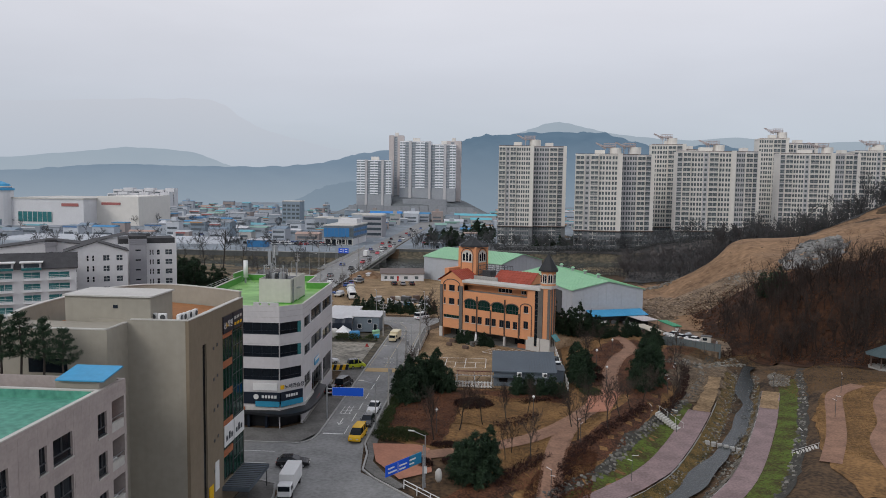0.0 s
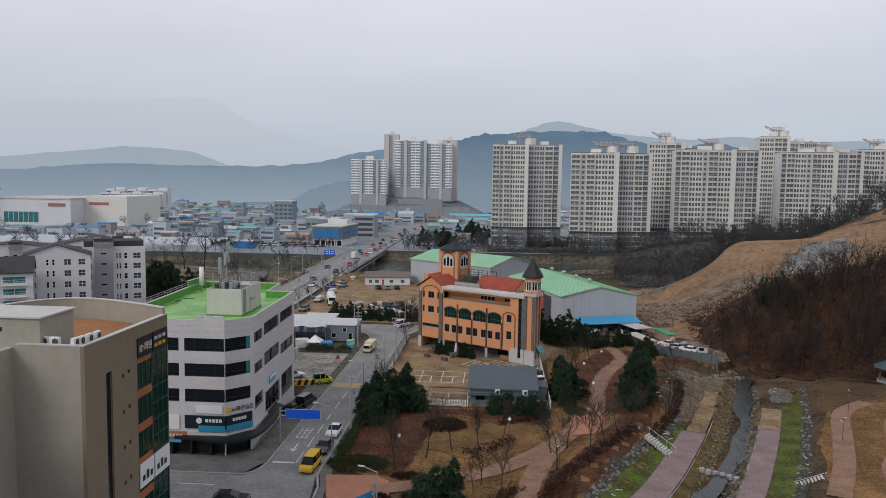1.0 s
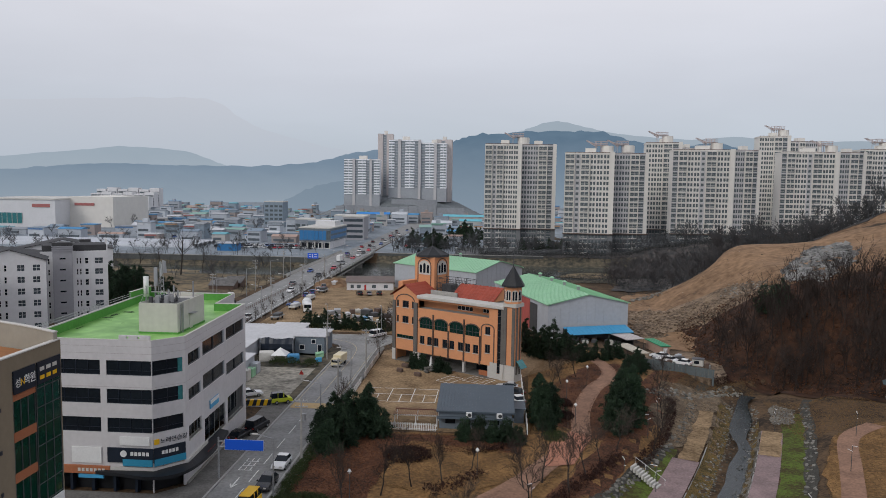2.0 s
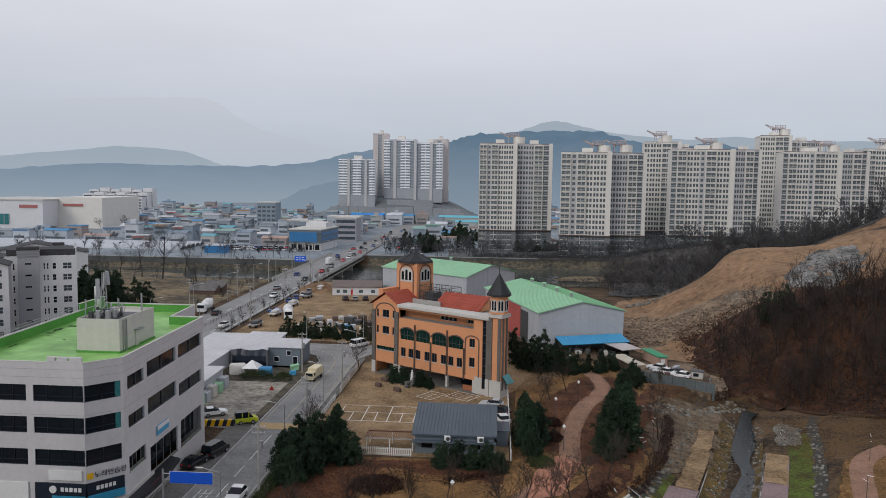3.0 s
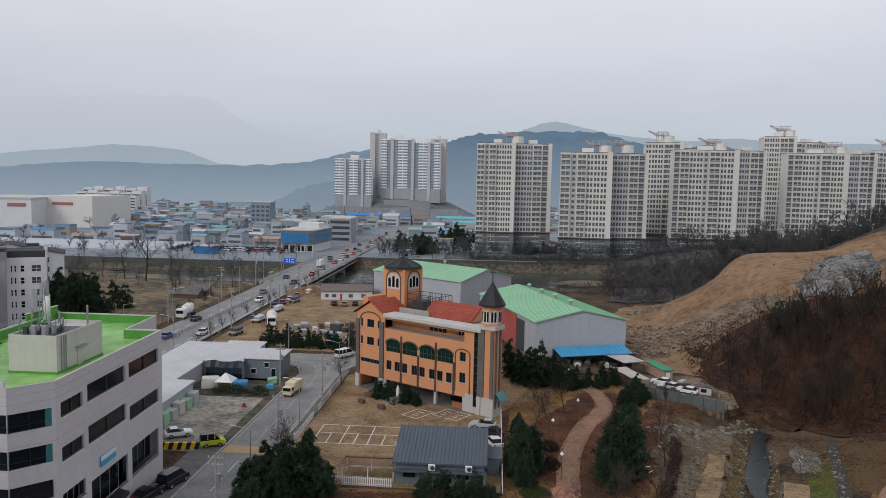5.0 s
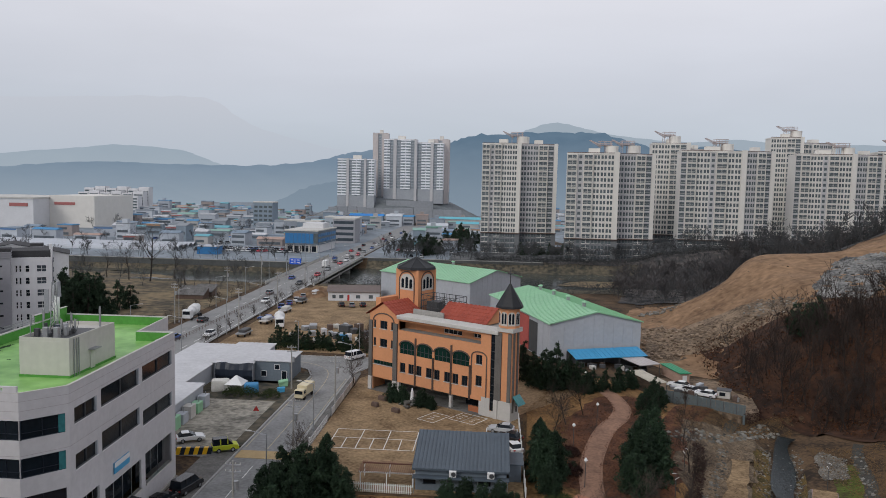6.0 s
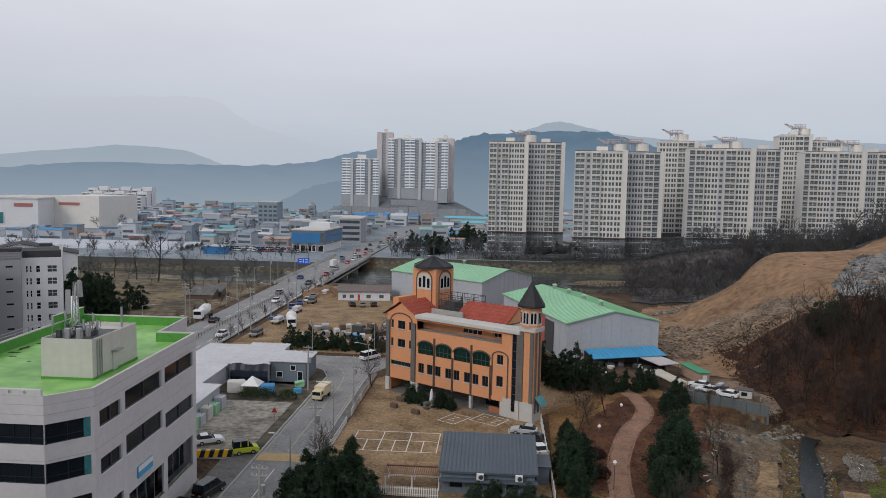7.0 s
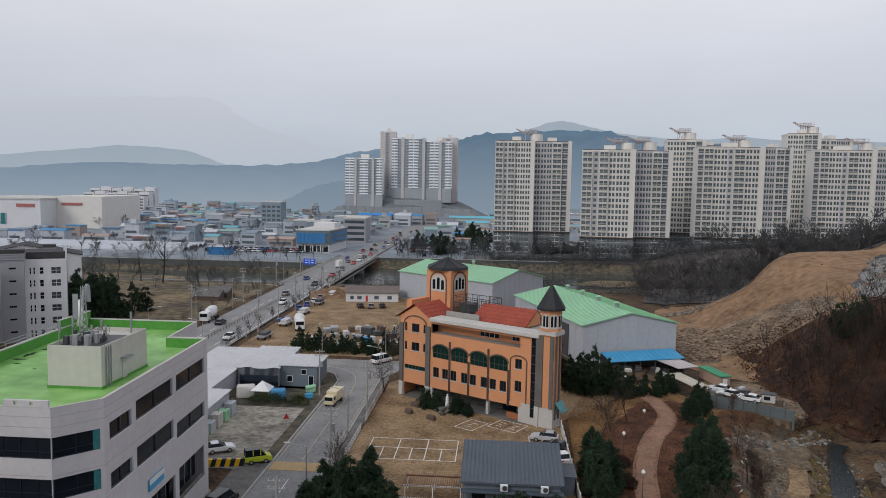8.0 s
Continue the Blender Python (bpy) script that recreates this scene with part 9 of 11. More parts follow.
part("trunk", tube(tube(B(), (0, 0, 0), (0.15, 0, 2.6), 0.1, 0.08, 6), (0.15, 0, 2.6), (0, 0, 5.2), 0.08, 0.03, 6), BARK, PINE_T)
for x, y, s in ((-44.9, 67.6, 1.3), (-42.7, 67.8, 1.2), (-40.4, 67.4, 1.05), (-46.6, 67.4, 1.25)):
    put(PINE_T, x, y, s, x * 40, 18.7)
tagged(part("roof_terrace", box(B(), -56, 66.4, 18.4, -38.2, 70.5, 18.7), CONCRETE, None), "grey concrete roof terrace between the blocks", "roof terrace")

for x, y, s in ((-8.7, 111.0, 1.0), (-5.1, 116.0, 0.9), (-1.5, 119.0, 0.9), (2.4, 120.4, 0.85), (6.0, 126.0, 0.7), (13.4, 115.6, 1.0), (13.0, 121.4, 0.85), (5.7, 106.7, 0.8), (2.9, 108.5, 0.6), (18.9, 121.7, 0.95), (21.8, 127.0, 1.0), (15.5, 124.0, 0.9), (24.5, 133.0, 0.85), (27.5, 138.0, 0.9), (22.0, 172.0, 0.85), (25.5, 178, 0.8), (19.5, 166.0, 0.8), (33.5, 141.0, 0.8), (36.5, 150.0, 0.9), (40.0, 168.0, 0.8), (38.5, 158.0, 0.9), (44.0, 184.0, 0.7), (-16.8, 148.0, 0.75), (-15.8, 144.8, 0.7), (-16.6, 190.0, 0.8), (-19.5, 218.0, 0.9), (-14.8, 205, 1.0), (2.0, 106, 0.6)):
    put(random.choice(BT), x, y, s, random.uniform(0, 360))
for k in range(14):
    put(random.choice(BT), -56.2, 214 + k * 9.5, 0.55, random.uniform(0, 360), 0.2)
    put(random.choice(BT), -76.5, 214 + k * 9.5, 0.5, random.uniform(0, 360), 0.2)
for x, y, s in ((-119.4, 322.9, 1.3), (-129, 325.6, 0.85), (-113, 330, 0.7), (-98, 304, 0.55), (-104, 318, 0.6), (-88, 300, 0.5), (-92, 286, 0.5), (-140, 330, 0.6)):
    put(BIG, x, y, s, x * 13, 0.0)

# clipped beds and hedges
def shrub(x, y, w, d, h, material, label, n=240, rot=0.0):
    rng = np.random.default_rng(int(abs(x * 31 + y * 7)) + 5)
    th = thing("shrub_bed", label, "shrub", pose(x, y, hz(x, y), 0, 0, rot), "shrub beds")
    a, r = rng.uniform(0, 2 * math.pi, n), np.sqrt(rng.uniform(0, 1, n))
    z = h * np.sqrt(np.maximum(0.05, 1 - r * r * 0.9)) * rng.uniform(0.5, 1, n)
    V, F = leaf_cloud(np.stack([r * np.cos(a) * w / 2, r * np.sin(a) * d / 2, z], 1), 0.11, 0.14, 16, rng, 0.35)
    piece("foliage", np_mesh("foliage", V, F, material), th)
    return th


for x, y, w, d, h, m, lab in ((-3.3, 130.0, 7.0, 6.5, 0.9, SHRUB_RED, "round bed of dark red winter shrubs"), (-14.0, 112.0, 8.5, 5.5, 1.2, SHRUB, "low green clipped hedge bed by the plaza"), (-6.5, 108.8, 5, 2, 0.8, SHRUB_RED, "dark shrub bed beside the path"), (-9.2, 101.4, 2.2, 2.0, 1.0, SHRUB_RED, "dark red rounded shrub by the plaza"), (-5.2, 103.2, 3.5, 3, 0.9, SHRUB_RED, "dark red rounded shrub by the plaza"), (18.5, 141.5, 4, 5, 0.7, SHRUB, "green and yellow shrub bed under the trees"), (21.2, 152, 2.6, 4, 0.9, SHRUB_RED, "dark red shrub beside the winding path"), (21.5, 159, 2.6, 4, 0.8, SHRUB_RED, "dark red shrub beside the winding path"), (-17.2, 120, 2, 16, 0.9, SHRUB, "low green roadside hedge by the pavement"), (-17.0, 130, 2, 8, 0.9, SHRUB, "low green roadside hedge by the pavement"), (-35.5, 180.2, 7.5, 2.2, 1.9, SHRUB, "row of green shrubs by the lot"), (-30.0, 180.2, 3.5, 2.0, 1.7, SHRUB, "row of green shrubs by the lot")):
    shrub(x, y, w, d, h, m, lab, int(60 + w * d * 9), 0 if d < 9 else -22 if x > 10 else 0)


def hedge(path, w, h, material, label, seed):
    """A long low hedge that follows a plan line."""
    rng = np.random.default_rng(seed)
    P = [Vector(p) for p in smooth_line(path, 4)]
    th = thing("hedge", label, "hedge", pose(0, 0, 0), "park hedges")
    pts = []
    for a, b in zip(P, P[1:]):
        L = (b - a).length
        n = Vector(((b - a).y, -(b - a).x)) / L
        for k in range(int(L * 14)):
            q = a.lerp(b, rng.uniform(0, 1)) + n * rng.uniform(-w / 2, w / 2)
            pts.append((q.x, q.y, hz(q.x, q.y) + rng.uniform(0.1, h)))
    V, F = leaf_cloud(pts, 0.12, 0.14, 14, rng, 0.35)
    piece("foliage", np_mesh("foliage", V, F, material), th)
    return th


hedge([(7.9, 94), (10.4, 104.5), (14.6, 113.5), (18.8, 121.4), (24, 130), (28.2, 136.5)], 1.8, 1.1, SHRUB_RED, "long dark red-brown hedge above the stream bank", 41)
hedge([(30.5, 136), (36.4, 148), (40.5, 160), (42.8, 170)], 1.6, 0.9, SHRUB_RED, "dark red-brown hedge above the stream bank", 42)
hedge([(0.4, 117.2), (3.0, 119.2), (5.5, 122.0), (7.6, 124.4)], 2.4, 1.0, SHRUB_RED, "oval bed of dark red winter shrubs", 44)
hedge([(1.0, 96.6), (3.0, 100.5), (5.2, 104.2), (8.0, 108.4)], 2.0, 0.9, SHRUB_RED, "dark bare hedge curving beside the lawn", 43)
hedge([(5, 131.5), (12.5, 136.5), (13.2, 139.5)], 1.5, 0.8, SHRUB_RED, "dark red shrubs by the yard fence", 45)
hedge([(-41, 219), (-30, 219.6), (-17.5, 218.6)], 3.4, 1.5, SHRUB, "dark evergreen hedge by the bend", 48)
hedge([(55.6, 186.4), (58.0, 187.8), (60.2, 190.6)], 2.4, 2.6, SHRUB_RED, "dark bare brush at the end of the steel fence", 47)
hedge([(-14.5, 141.0), (-10.5, 141.0)], 1.2, 1.4, SHRUB, "green shrubs at the yard corner", 46)


def park_lamp(x, y, twin=False):
    th = thing("park_lamp", "slim park lamp with white shade" if not twin else "twin-arm park lamp with white arms", "park lamp", pose(x, y, hz(x, y), 0, 0, x * 17), "park lamps")
    part("pole", tube(B(), (0, 0, 0), (0, 0, 3.9), 0.05, 0.04, 6), METAL_DARK, th)
    if twin:
        part("lamp_arm", tube(B(), (-0.1, 0, 3.9), (0.85, 0, 4.05), 0.04, n=6), WHITE_P, th)
        part("lamp_arm", tube(B(), (0.1, 0, 3.1), (-0.65, 0, 3.25), 0.04, n=6), WHITE_P, th)
    else:
        part("shade", tube(B(), (0, 0, 3.85), (0, 0, 4.18), 0.28, 0.07, 10), WHITE_P, th)
        part("globe", tube(B(), (0, 0, 3.6), (0, 0, 3.85), 0.12, 0.16, 8), CAPPING, th)
    return th


for x, y, tw in ((6.8, 123.5, 0), (-8.6, 113.8, 0), (13.6, 114.5, 1), (22.2, 147.0, 0), (27.0, 172.0, 0), (27.5, 192.5, 0), (22.0, 160.5, 0), (31.5, 128.5, 1), (34.0, 147.3, 1), (27.0, 128.0, 1), (37.5, 157.0, 1), (8.0, 98.0, 1), (20.0, 106.0, 1), (48.0, 118.0, 1), (60.0, 134.0, 1), (68, 150, 1), (58.0, 158.0, 1)):
    park_lamp(x, y, bool(tw))

# ---- stones along the stream ----
random.seed(17)
bank = thing("stone_bank", "rough grey boulders set along the stream bank", "stones", kind="structure")
small = [rock_mesh("boulder", 0.55, s + 20, 0.75) for s in range(6)]


def scatter(parent, name, meshes, path, a, b, count, s0, s1, sink=0.12, singles=55, material=None):
    """Stones along a plan line: the nearest ones single, the rest joined."""
    P = smooth_line(path, 3)
    seg = [(Vector(p), Vector(q)) for p, q in zip(P, P[1:])]
    wts = [(q - p).length for p, q in seg]
    spots = []
    for _ in range(count):
        p, q = random.choices(seg, wts)[0]
        nrm = Vector(((q - p).y, -(q - p).x)).normalized()
        x, y = p.lerp(q, random.random()) + nrm * random.uniform(a, b)
        spots.append((y, x, random.uniform(s0, s1) ** 1.3))
    spots.sort()
    VV, FF, n = [], [], 0
    for k, (y, x, s) in enumerate(spots):
        m = pose(x, y, hz(x, y) + 0.2 * s - sink, random.uniform(-15, 15), random.uniform(-15, 15), random.uniform(0, 360)) @ Matrix.Scale(s, 4)
        me = random.choice(meshes)
        if k < singles:
            piece(name, me, parent, m)
        else:
            R = np.array(m)[:3]
            W = np.array([v.co[:] for v in me.vertices])
            VV.append(W @ R[:, :3].T + R[:, 3])
            FF.append(np.array([list(p.vertices) for p in me.polygons]) + n)
            n += len(W)
    if VV:
        tagged(piece("stone_rest", np_mesh("stone_rest", np.concatenate(VV), np.concatenate(FF), material or ROCK_MIX), parent), kind="stuff")


FLAT_STONES = leafy("brown_flat_stones", (0.055, 0.037, 0.023), (0.20, 0.142, 0.09), 0.9)
ROCK_MIX = leafy("mixed_grey_stones", (0.035, 0.036, 0.032), (0.21, 0.2, 0.175), 0.9)
LINE = [(17, 92), (27, 103.5), (34, 115), (43, 135), (49, 150), (53.5, 162), (58, 176)]
BAND = varied_ribbon([p for p in SL2 if 88 < p[1] < 172], band_middle, band_middle)
scatter(bank, "boulder", small, BAND[:len(BAND) // 2], -0.85, 0.85, 760, 0.3, 0.85)
bank2 = thing("stream_edge_stones", "grey stones edging the stream water", "stones", kind="structure")
scatter(bank2, "boulder", small, LINE, -4.1, -1.5, 1100, 0.15, 0.6)
bank4 = thing("stream_edge_stones", "grey stones edging the stream water", "stones", kind="structure")
scatter(bank4, "boulder", small, LINE, 1.4, 3.1, 600, 0.18, 0.6)
bank3 = thing("stone_bank", "grey boulders along the far grass verge", "stones", kind="structure")
scatter(bank3, "boulder", small, LINE[1:], 10.2, 11.9, 480, 0.25, 0.75)
weir = thing("stone_weir", "cross wall of grey stones at the stream head", "stones", kind="structure")
scatter(weir, "boulder", small, [(39, 171), (46, 176), (53, 180), (60, 186)], -1.8, 1.8, 260, 0.4, 0.95)
bed = thing("stream_bed_stones", "scattered pale stones in the stream bed", "stones", kind="structure")
scatter(bed, "boulder", small, LINE, -2.4, 2.4, 420, 0.15, 0.45, -0.34, 30)
step = thing("stepping_stones", "square pale stepping stones across the stream", "stones", pose(0, 0, 0))
d0, d1 = Vector((36.2, 126.6)), Vector((40.4, 123.4))
for k in range(6):
    p = d0.lerp(d1, k / 5)
    part("stepping_stone", soften(box(B(), p.x - 0.38, p.y - 0.32, -4.5, p.x + 0.38, p.y + 0.32, -3.75), 0.06), KERB, step)
gravel = tagged(drape("gravel_bed", ragged([(36.5, 146), (44.6, 150), (49.5, 164), (55, 177), (50, 184), (43, 180), (39.5, 168), (36.5, 156)], 12, 1.2), 0.17, GRAVEL), "brown gravel flat at the stream head", "gravel", kind="structure")
flat_stones = thing("gravel_stones", "loose brown stones on the gravel flat", "stones", kind="structure")
scatter(flat_stones, "stone", small, [(43, 147), (47, 160), (52, 174)], -5.2, 2.4, 1500, 0.1, 0.38, -0.12, 0, FLAT_STONES)
scatter(flat_stones, "stone", small, [(60, 160), (66, 174)], -2, 2, 300, 0.1, 0.38, -0.12, 0, FLAT_STONES)
stairs = thing("bank_stairs", "pale concrete steps down the bank with handrail", "stairs", pose(29.0, 132.6, 0, 0, 0, -35))
for k in range(11):
    x = k * 0.42
    p = pose(29.0, 132.6, 0, 0, 0, -35) @ Vector((x, 0, 0))
    z = -1.0 - 2.3 * k / 10
    part("step", soften(box(B(), x, -0.8, z - 0.5, x + 0.3, 0.8, z + 0.12), 0.03), CAPPING, stairs)
bm = tube(B(), (-0.2, 1.0, 0.0), (4.6, 1.0, -2.3), 0.025, n=6)
for k in range(4):
    tube(bm, (k * 1.5, 1.0, -1.1 - 0.75 * k), (k * 1.5, 1.0, -0.1 - 0.72 * k), 0.02, n=5)
part("handrail", bm, WHITE_P, stairs)
stairs = thing("bank_stairs", "pale concrete steps down the bank with handrail", "stairs", pose(50.6, 118.4, 0, 0, 0, 168))
for k in range(9):
    x = k * 0.42
    part("step", soften(box(B(), x, -0.8, -1.9 - 1.3 * k / 8, x + 0.3, 0.8, -1.3 - 1.7 * k / 8), 0.03), CAPPING, stairs)
bm = tube(B(), (-0.2, 1.0, -0.3), (3.8, 1.0, -2.1), 0.025, n=6)
for k in range(4):
    tube(bm, (k * 1.2, 1.0, -1.5 - 0.5 * k), (k * 1.2, 1.0, -0.35 - 0.54 * k), 0.02, n=5)
part("handrail", bm, WHITE_P, stairs)
pedge = thing("path_edging", "pale kerb edging along the stream paths", "kerb", kind="structure")
for off in (-4.3, 3.4):
    L2 = [p for p in SL2 if p[1] < 152]
    edge = ribbon(L2, off, off)[:len(L2)]
    for a, b in zip(edge, edge[1:]):
        z = max(hz(*a), hz(*b)) + 0.1
        part("edging_stone", sweep(B(), [a, b], z - 0.2, z + 0.12, 0.14), KERB, pedge)
rl = thing("bridge_railing", "white pedestrian railing beside the branch street", "railing", pose(0, 0, 0))
rp = [(-11.0, 92.4), (-4.0, 85.2), (4, 76)]
for zz in (0.6, 1.1):
    part("rail", sweep(B(), rp, zz, zz + 0.08, 0.08), WHITE_P, rl)
for k in range(9):
    a, b = Vector(rp[0]), Vector(rp[2])
    p = a.lerp(b, k / 8)
    part("post", cbox(p.x, p.y, 0, 0.1, 0.1, 1.15), WHITE_P, rl)

pv = thing("park_pavilion", "octagonal park pavilion with dark tiled roof", "pavilion", pose(87.5, 172.0, hz(87.5, 172.0) + 0.1))
bm = B()
tube(bm, (0, 0, 3.0), (0, 0, 5.4), 4.6, 0.2, 8)
part("roof", bm, mat("dark_teal_roof_tile", (0.05, 0.075, 0.08), 0.7, 0.25, 2.0), pv)
for k in range(8):
    part("post", tube(B(), (3.4 * math.cos(k * 0.785), 3.4 * math.sin(k * 0.785), -0.6), (3.4 * math.cos(k * 0.785), 3.4 * math.sin(k * 0.785), 3.1), 0.14, n=8), BROWN_TRIM, pv)
part("floor", tube(B(), (0, 0, -0.6), (0, 0, 0.35), 3.9, n=8), CONCRETE, pv)

# ---- woods on the hill ----
def forest(name, label, spots, models, material):
    VV, FF, n = [], [], 0
    rng = np.random.default_rng(77)
    for x, y, s in spots:
        V, F = models[rng.integers(len(models))]
        a = rng.uniform(0, 6.3)
        c, sn = math.cos(a), math.sin(a)
        W = V * s
        W = np.stack([W[:, 0] * c - W[:, 1] * sn + x, W[:, 0] * sn + W[:, 1] * c + y, W[:, 2] * rng.uniform(0.85, 1.2) + hz(x, y) - 0.2], 1)
        VV.append(W)
        FF.append(F + n)
        n += len(W)
    me = np_mesh(name, np.concatenate(VV), np.concatenate(FF), material)
    return tagged(new(name, me), label, "woods", kind="stuff")


def light_tree(h, seed, spread=0.6, rmin=0.035):
    segs = limbs(h, seed, spread=spread, levels=3, kids=(3, 4), up=0.7)
    V, F = [], []
    for a, b, ra, rb, lev in segs:
        d = (b - a).normalized()
        u = d.orthogonal().normalized()
        w = d.cross(u)
        k = len(V)
        for p, r in ((a, max(ra, rmin)), (b, max(rb, rmin * 0.6))):
            for i in range(3):
                t = 2.1 * i
                V.append(tuple(p + (u * math.cos(t) + w * math.sin(t)) * r))
        F += [(k + i, k + (i + 1) % 3, k + 3 + (i + 1) % 3, k + 3 + i) for i in range(3)]
    return np.array(V), np.array(F)


LT = [light_tree(h, s) for h, s in ((8, 1), (9, 2), (7, 3), (10, 4), (8.5, 6))]
random.seed(23)
spots, spots_far, brush = [], [], []
rngw = np.random.default_rng(23)
for box_, count in (((62, 150, 210, 300), 950), ((58, 186, 112, 212), 130)):
    wood = [(60, 206), (66, 190), (79, 175), (104, 165), (150, 150), (215, 132), (215, 310), (172, 290), (142, 238), (108, 213), (92, 212), (73, 221), (60, 222)]
    q = rngw.uniform(box_[:2], box_[2:], (6000, 2))
    spots += [(float(x), float(y), random.uniform(0.6, 1.15)) for x, y in q[inside(q[:, 0], q[:, 1], wood)][:count]]
while len(spots_far) < 1000:
    u = random.random()
    if u < 0.45:
        x, y = random.uniform(-50, 340), random.uniform(430, 456)
    elif u < 0.75:
        x, y = (random.uniform(70, 210), random.uniform(300, 420)) if random.random() < 0.4 else (random.uniform(95, 240), random.uniform(296, 335))
    else:
        x, y = random.uniform(-420, -80), random.choice([random.uniform(404, 412), random.uniform(430, 700), random.uniform(300, 334)])
        if -120 < x < -76 and 440 < y < 540:
            continue
    spots_far.append((x, y, random.uniform(0.6, 1.15)))
spots_far += [(random.uniform(120, 240), random.uniform(296, 330), random.uniform(1.2, 1.7)) for _ in range(70)]
forest("hillside_woods", "leafless reddish-brown trees covering the hillside", spots, LT, TWIGS_RED)
rngt = np.random.default_rng(90)
q = rngt.uniform((46, 292), (175, 408), (4000, 2))
thicket = [(float(x), float(y), float(rngt.uniform(0.7, 1.35))) for x, y in q[inside(q[:, 0], q[:, 1], [(50, 312), (66, 306), (98, 300), (160, 312), (172, 360), (120, 402), (70, 404), (60, 360)])][:420]]
forest("river_thicket", "dense dark leafless thicket beside the river", thicket, [light_tree(h, s, 0.75, 0.07) for h, s in ((7, 31), (8, 32), (6, 33))], TWIGS_DARK)
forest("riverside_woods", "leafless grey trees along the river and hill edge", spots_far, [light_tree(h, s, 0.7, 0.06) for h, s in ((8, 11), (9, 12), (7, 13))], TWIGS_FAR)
rngb = np.random.default_rng(5)
bp = []
fringe = [(57, 205), (64, 192), (80, 174), (108, 164), (160, 148), (215, 132), (215, 310), (170, 300), (142, 252), (108, 228), (92, 226), (73, 235), (58, 235)]
q = rngb.uniform((56, 140), (190, 290), (40000, 2))
bp = q[inside(q[:, 0], q[:, 1], fringe)][:12000].tolist()
bz = height(np.array([p[0] for p in bp]), np.array([p[1] for p in bp]))
V, F = leaf_cloud([(p[0], p[1], z + 0.3) for p, z in zip(bp, bz)], 0.24, 0.5, 8, rngb)
UNDER = leafy("dead_bracken_leaves", (0.013, 0.009, 0.007), (0.105, 0.042, 0.018))
tagged(new("undergrowth", np_mesh("undergrowth", V, F, UNDER)), "dead brown bracken and brush on the wooded slope", "undergrowth", kind="stuff")
rngb = np.random.default_rng(6)
base = [np.array([v.co[:] for v in m.vertices]) for m in small]
tri = [np.array([list(p.vertices) for p in m.polygons]) for m in small]


def rubble(name, label, poly, count, s0, s1, power, material, rng):
    """Loose stones over a stretch of the slope."""
    q = rng.uniform(np.min(poly, 0), np.max(poly, 0), (count * 4, 2))
    q = q[inside(q[:, 0], q[:, 1], poly)][:count]
    VV, FF, n = [], [], 0
    for x, y in q:
        k = int(rng.integers(6))
        size = s0 + (s1 - s0) * rng.uniform() ** power
        W = base[k] * size * np.array([1, rng.uniform(0.5, 1.0), rng.uniform(0.5, 1.0)]) + np.array([x, y, hz(x, y) + 0.3 * size + 0.1])
        VV.append(W)
        FF.append(tri[k] + n)
        n += len(W)
    return tagged(new(name, np_mesh(name, np.concatenate(VV), np.concatenate(FF), material)), label, "rubble", kind="stuff")


PALE_STONES = leafy("pale_broken_stone", (0.09, 0.085, 0.075), (0.27, 0.26, 0.235), 0.9)
CUT_ROCK = leafy("broken_cut_rock", (0.05, 0.051, 0.051), (0.18, 0.175, 0.165), 0.9)
rubble("loose_rubble", "loose brown and pale stones at the foot of the slope", [(45.5, 226), (57, 232), (66, 229), (74, 235), (74, 241), (66, 246), (58, 254), (50, 262), (47, 245)], 1500, 0.15, 1.0, 4, RUBBLE, rngb)
rubble("pale_rubble", "pale grey broken stone along the slope", [(72, 243), (76, 247), (79, 243), (83, 236), (88, 230), (85, 226), (80, 231), (74, 235)], 420, 0.12, 0.7, 4, PALE_STONES, rngb)
rubble("cut_rubble", "broken grey rock on the cutting", [(86, 228), (88, 238), (98, 255), (108, 271), (116, 267), (111, 249), (103, 234), (92, 222)], 320, 0.15, 1.1, 4, CUT_ROCK, rngb)
rubble("bench_stones", "few stones on the bare earth bench", [(50, 262), (60, 252), (84, 246), (97, 262), (104, 284), (80, 282), (52, 282)], 130, 0.15, 0.6, 3, RUBBLE, rngb)
rubble("edge_boulders", "pale boulders along the bench edge", [(52, 278), (64, 272), (66, 275), (54, 283)], 90, 0.3, 1.1, 2, PALE_STONES, rngb)

near_line = [p for p in SL2 if 92 < p[1] < 180]
rubble("stream_edge_stones", "pale stones along the stream edge", ribbon(near_line, 1.5, 2.9), 620, 0.1, 0.42, 2, PALE_STONES, rngb)
rubble("stream_edge_stones", "pale stones along the stream edge", ribbon(near_line, -2.6, -1.3), 420, 0.1, 0.4, 2, PALE_STONES, rngb)
rubble("gravel_heap_stones", "pale broken stone beside the stream head", [(59.5, 161), (62.5, 161.5), (66, 170), (63.5, 174), (60.5, 169)], 260, 0.12, 0.4, 2, PALE_STONES, rngb)


# fallen leaves and tufts over the park
WALKS = [(smooth_line([(5, 78), (7.5, 96), (10, 112), (13.5, 124), (19, 135), (22.6, 143), (23.4, 150), (24.6, 158), (28, 170), (32, 179), (33, 186), (31, 194), (26, 197)]), 1.2), (smooth_line([(-11, 104), (-5.8, 106.5), (3, 112), (9, 118), (14.5, 126.5)]), 1.0), (smooth_line([(57, 106), (61, 120), (67, 130), (72, 142), (79, 152), (88, 158)]), 1.7), (smooth_line([(49.5, 111), (55.5, 123), (60.5, 135), (66.5, 149), (74, 156)]), 1.6)]


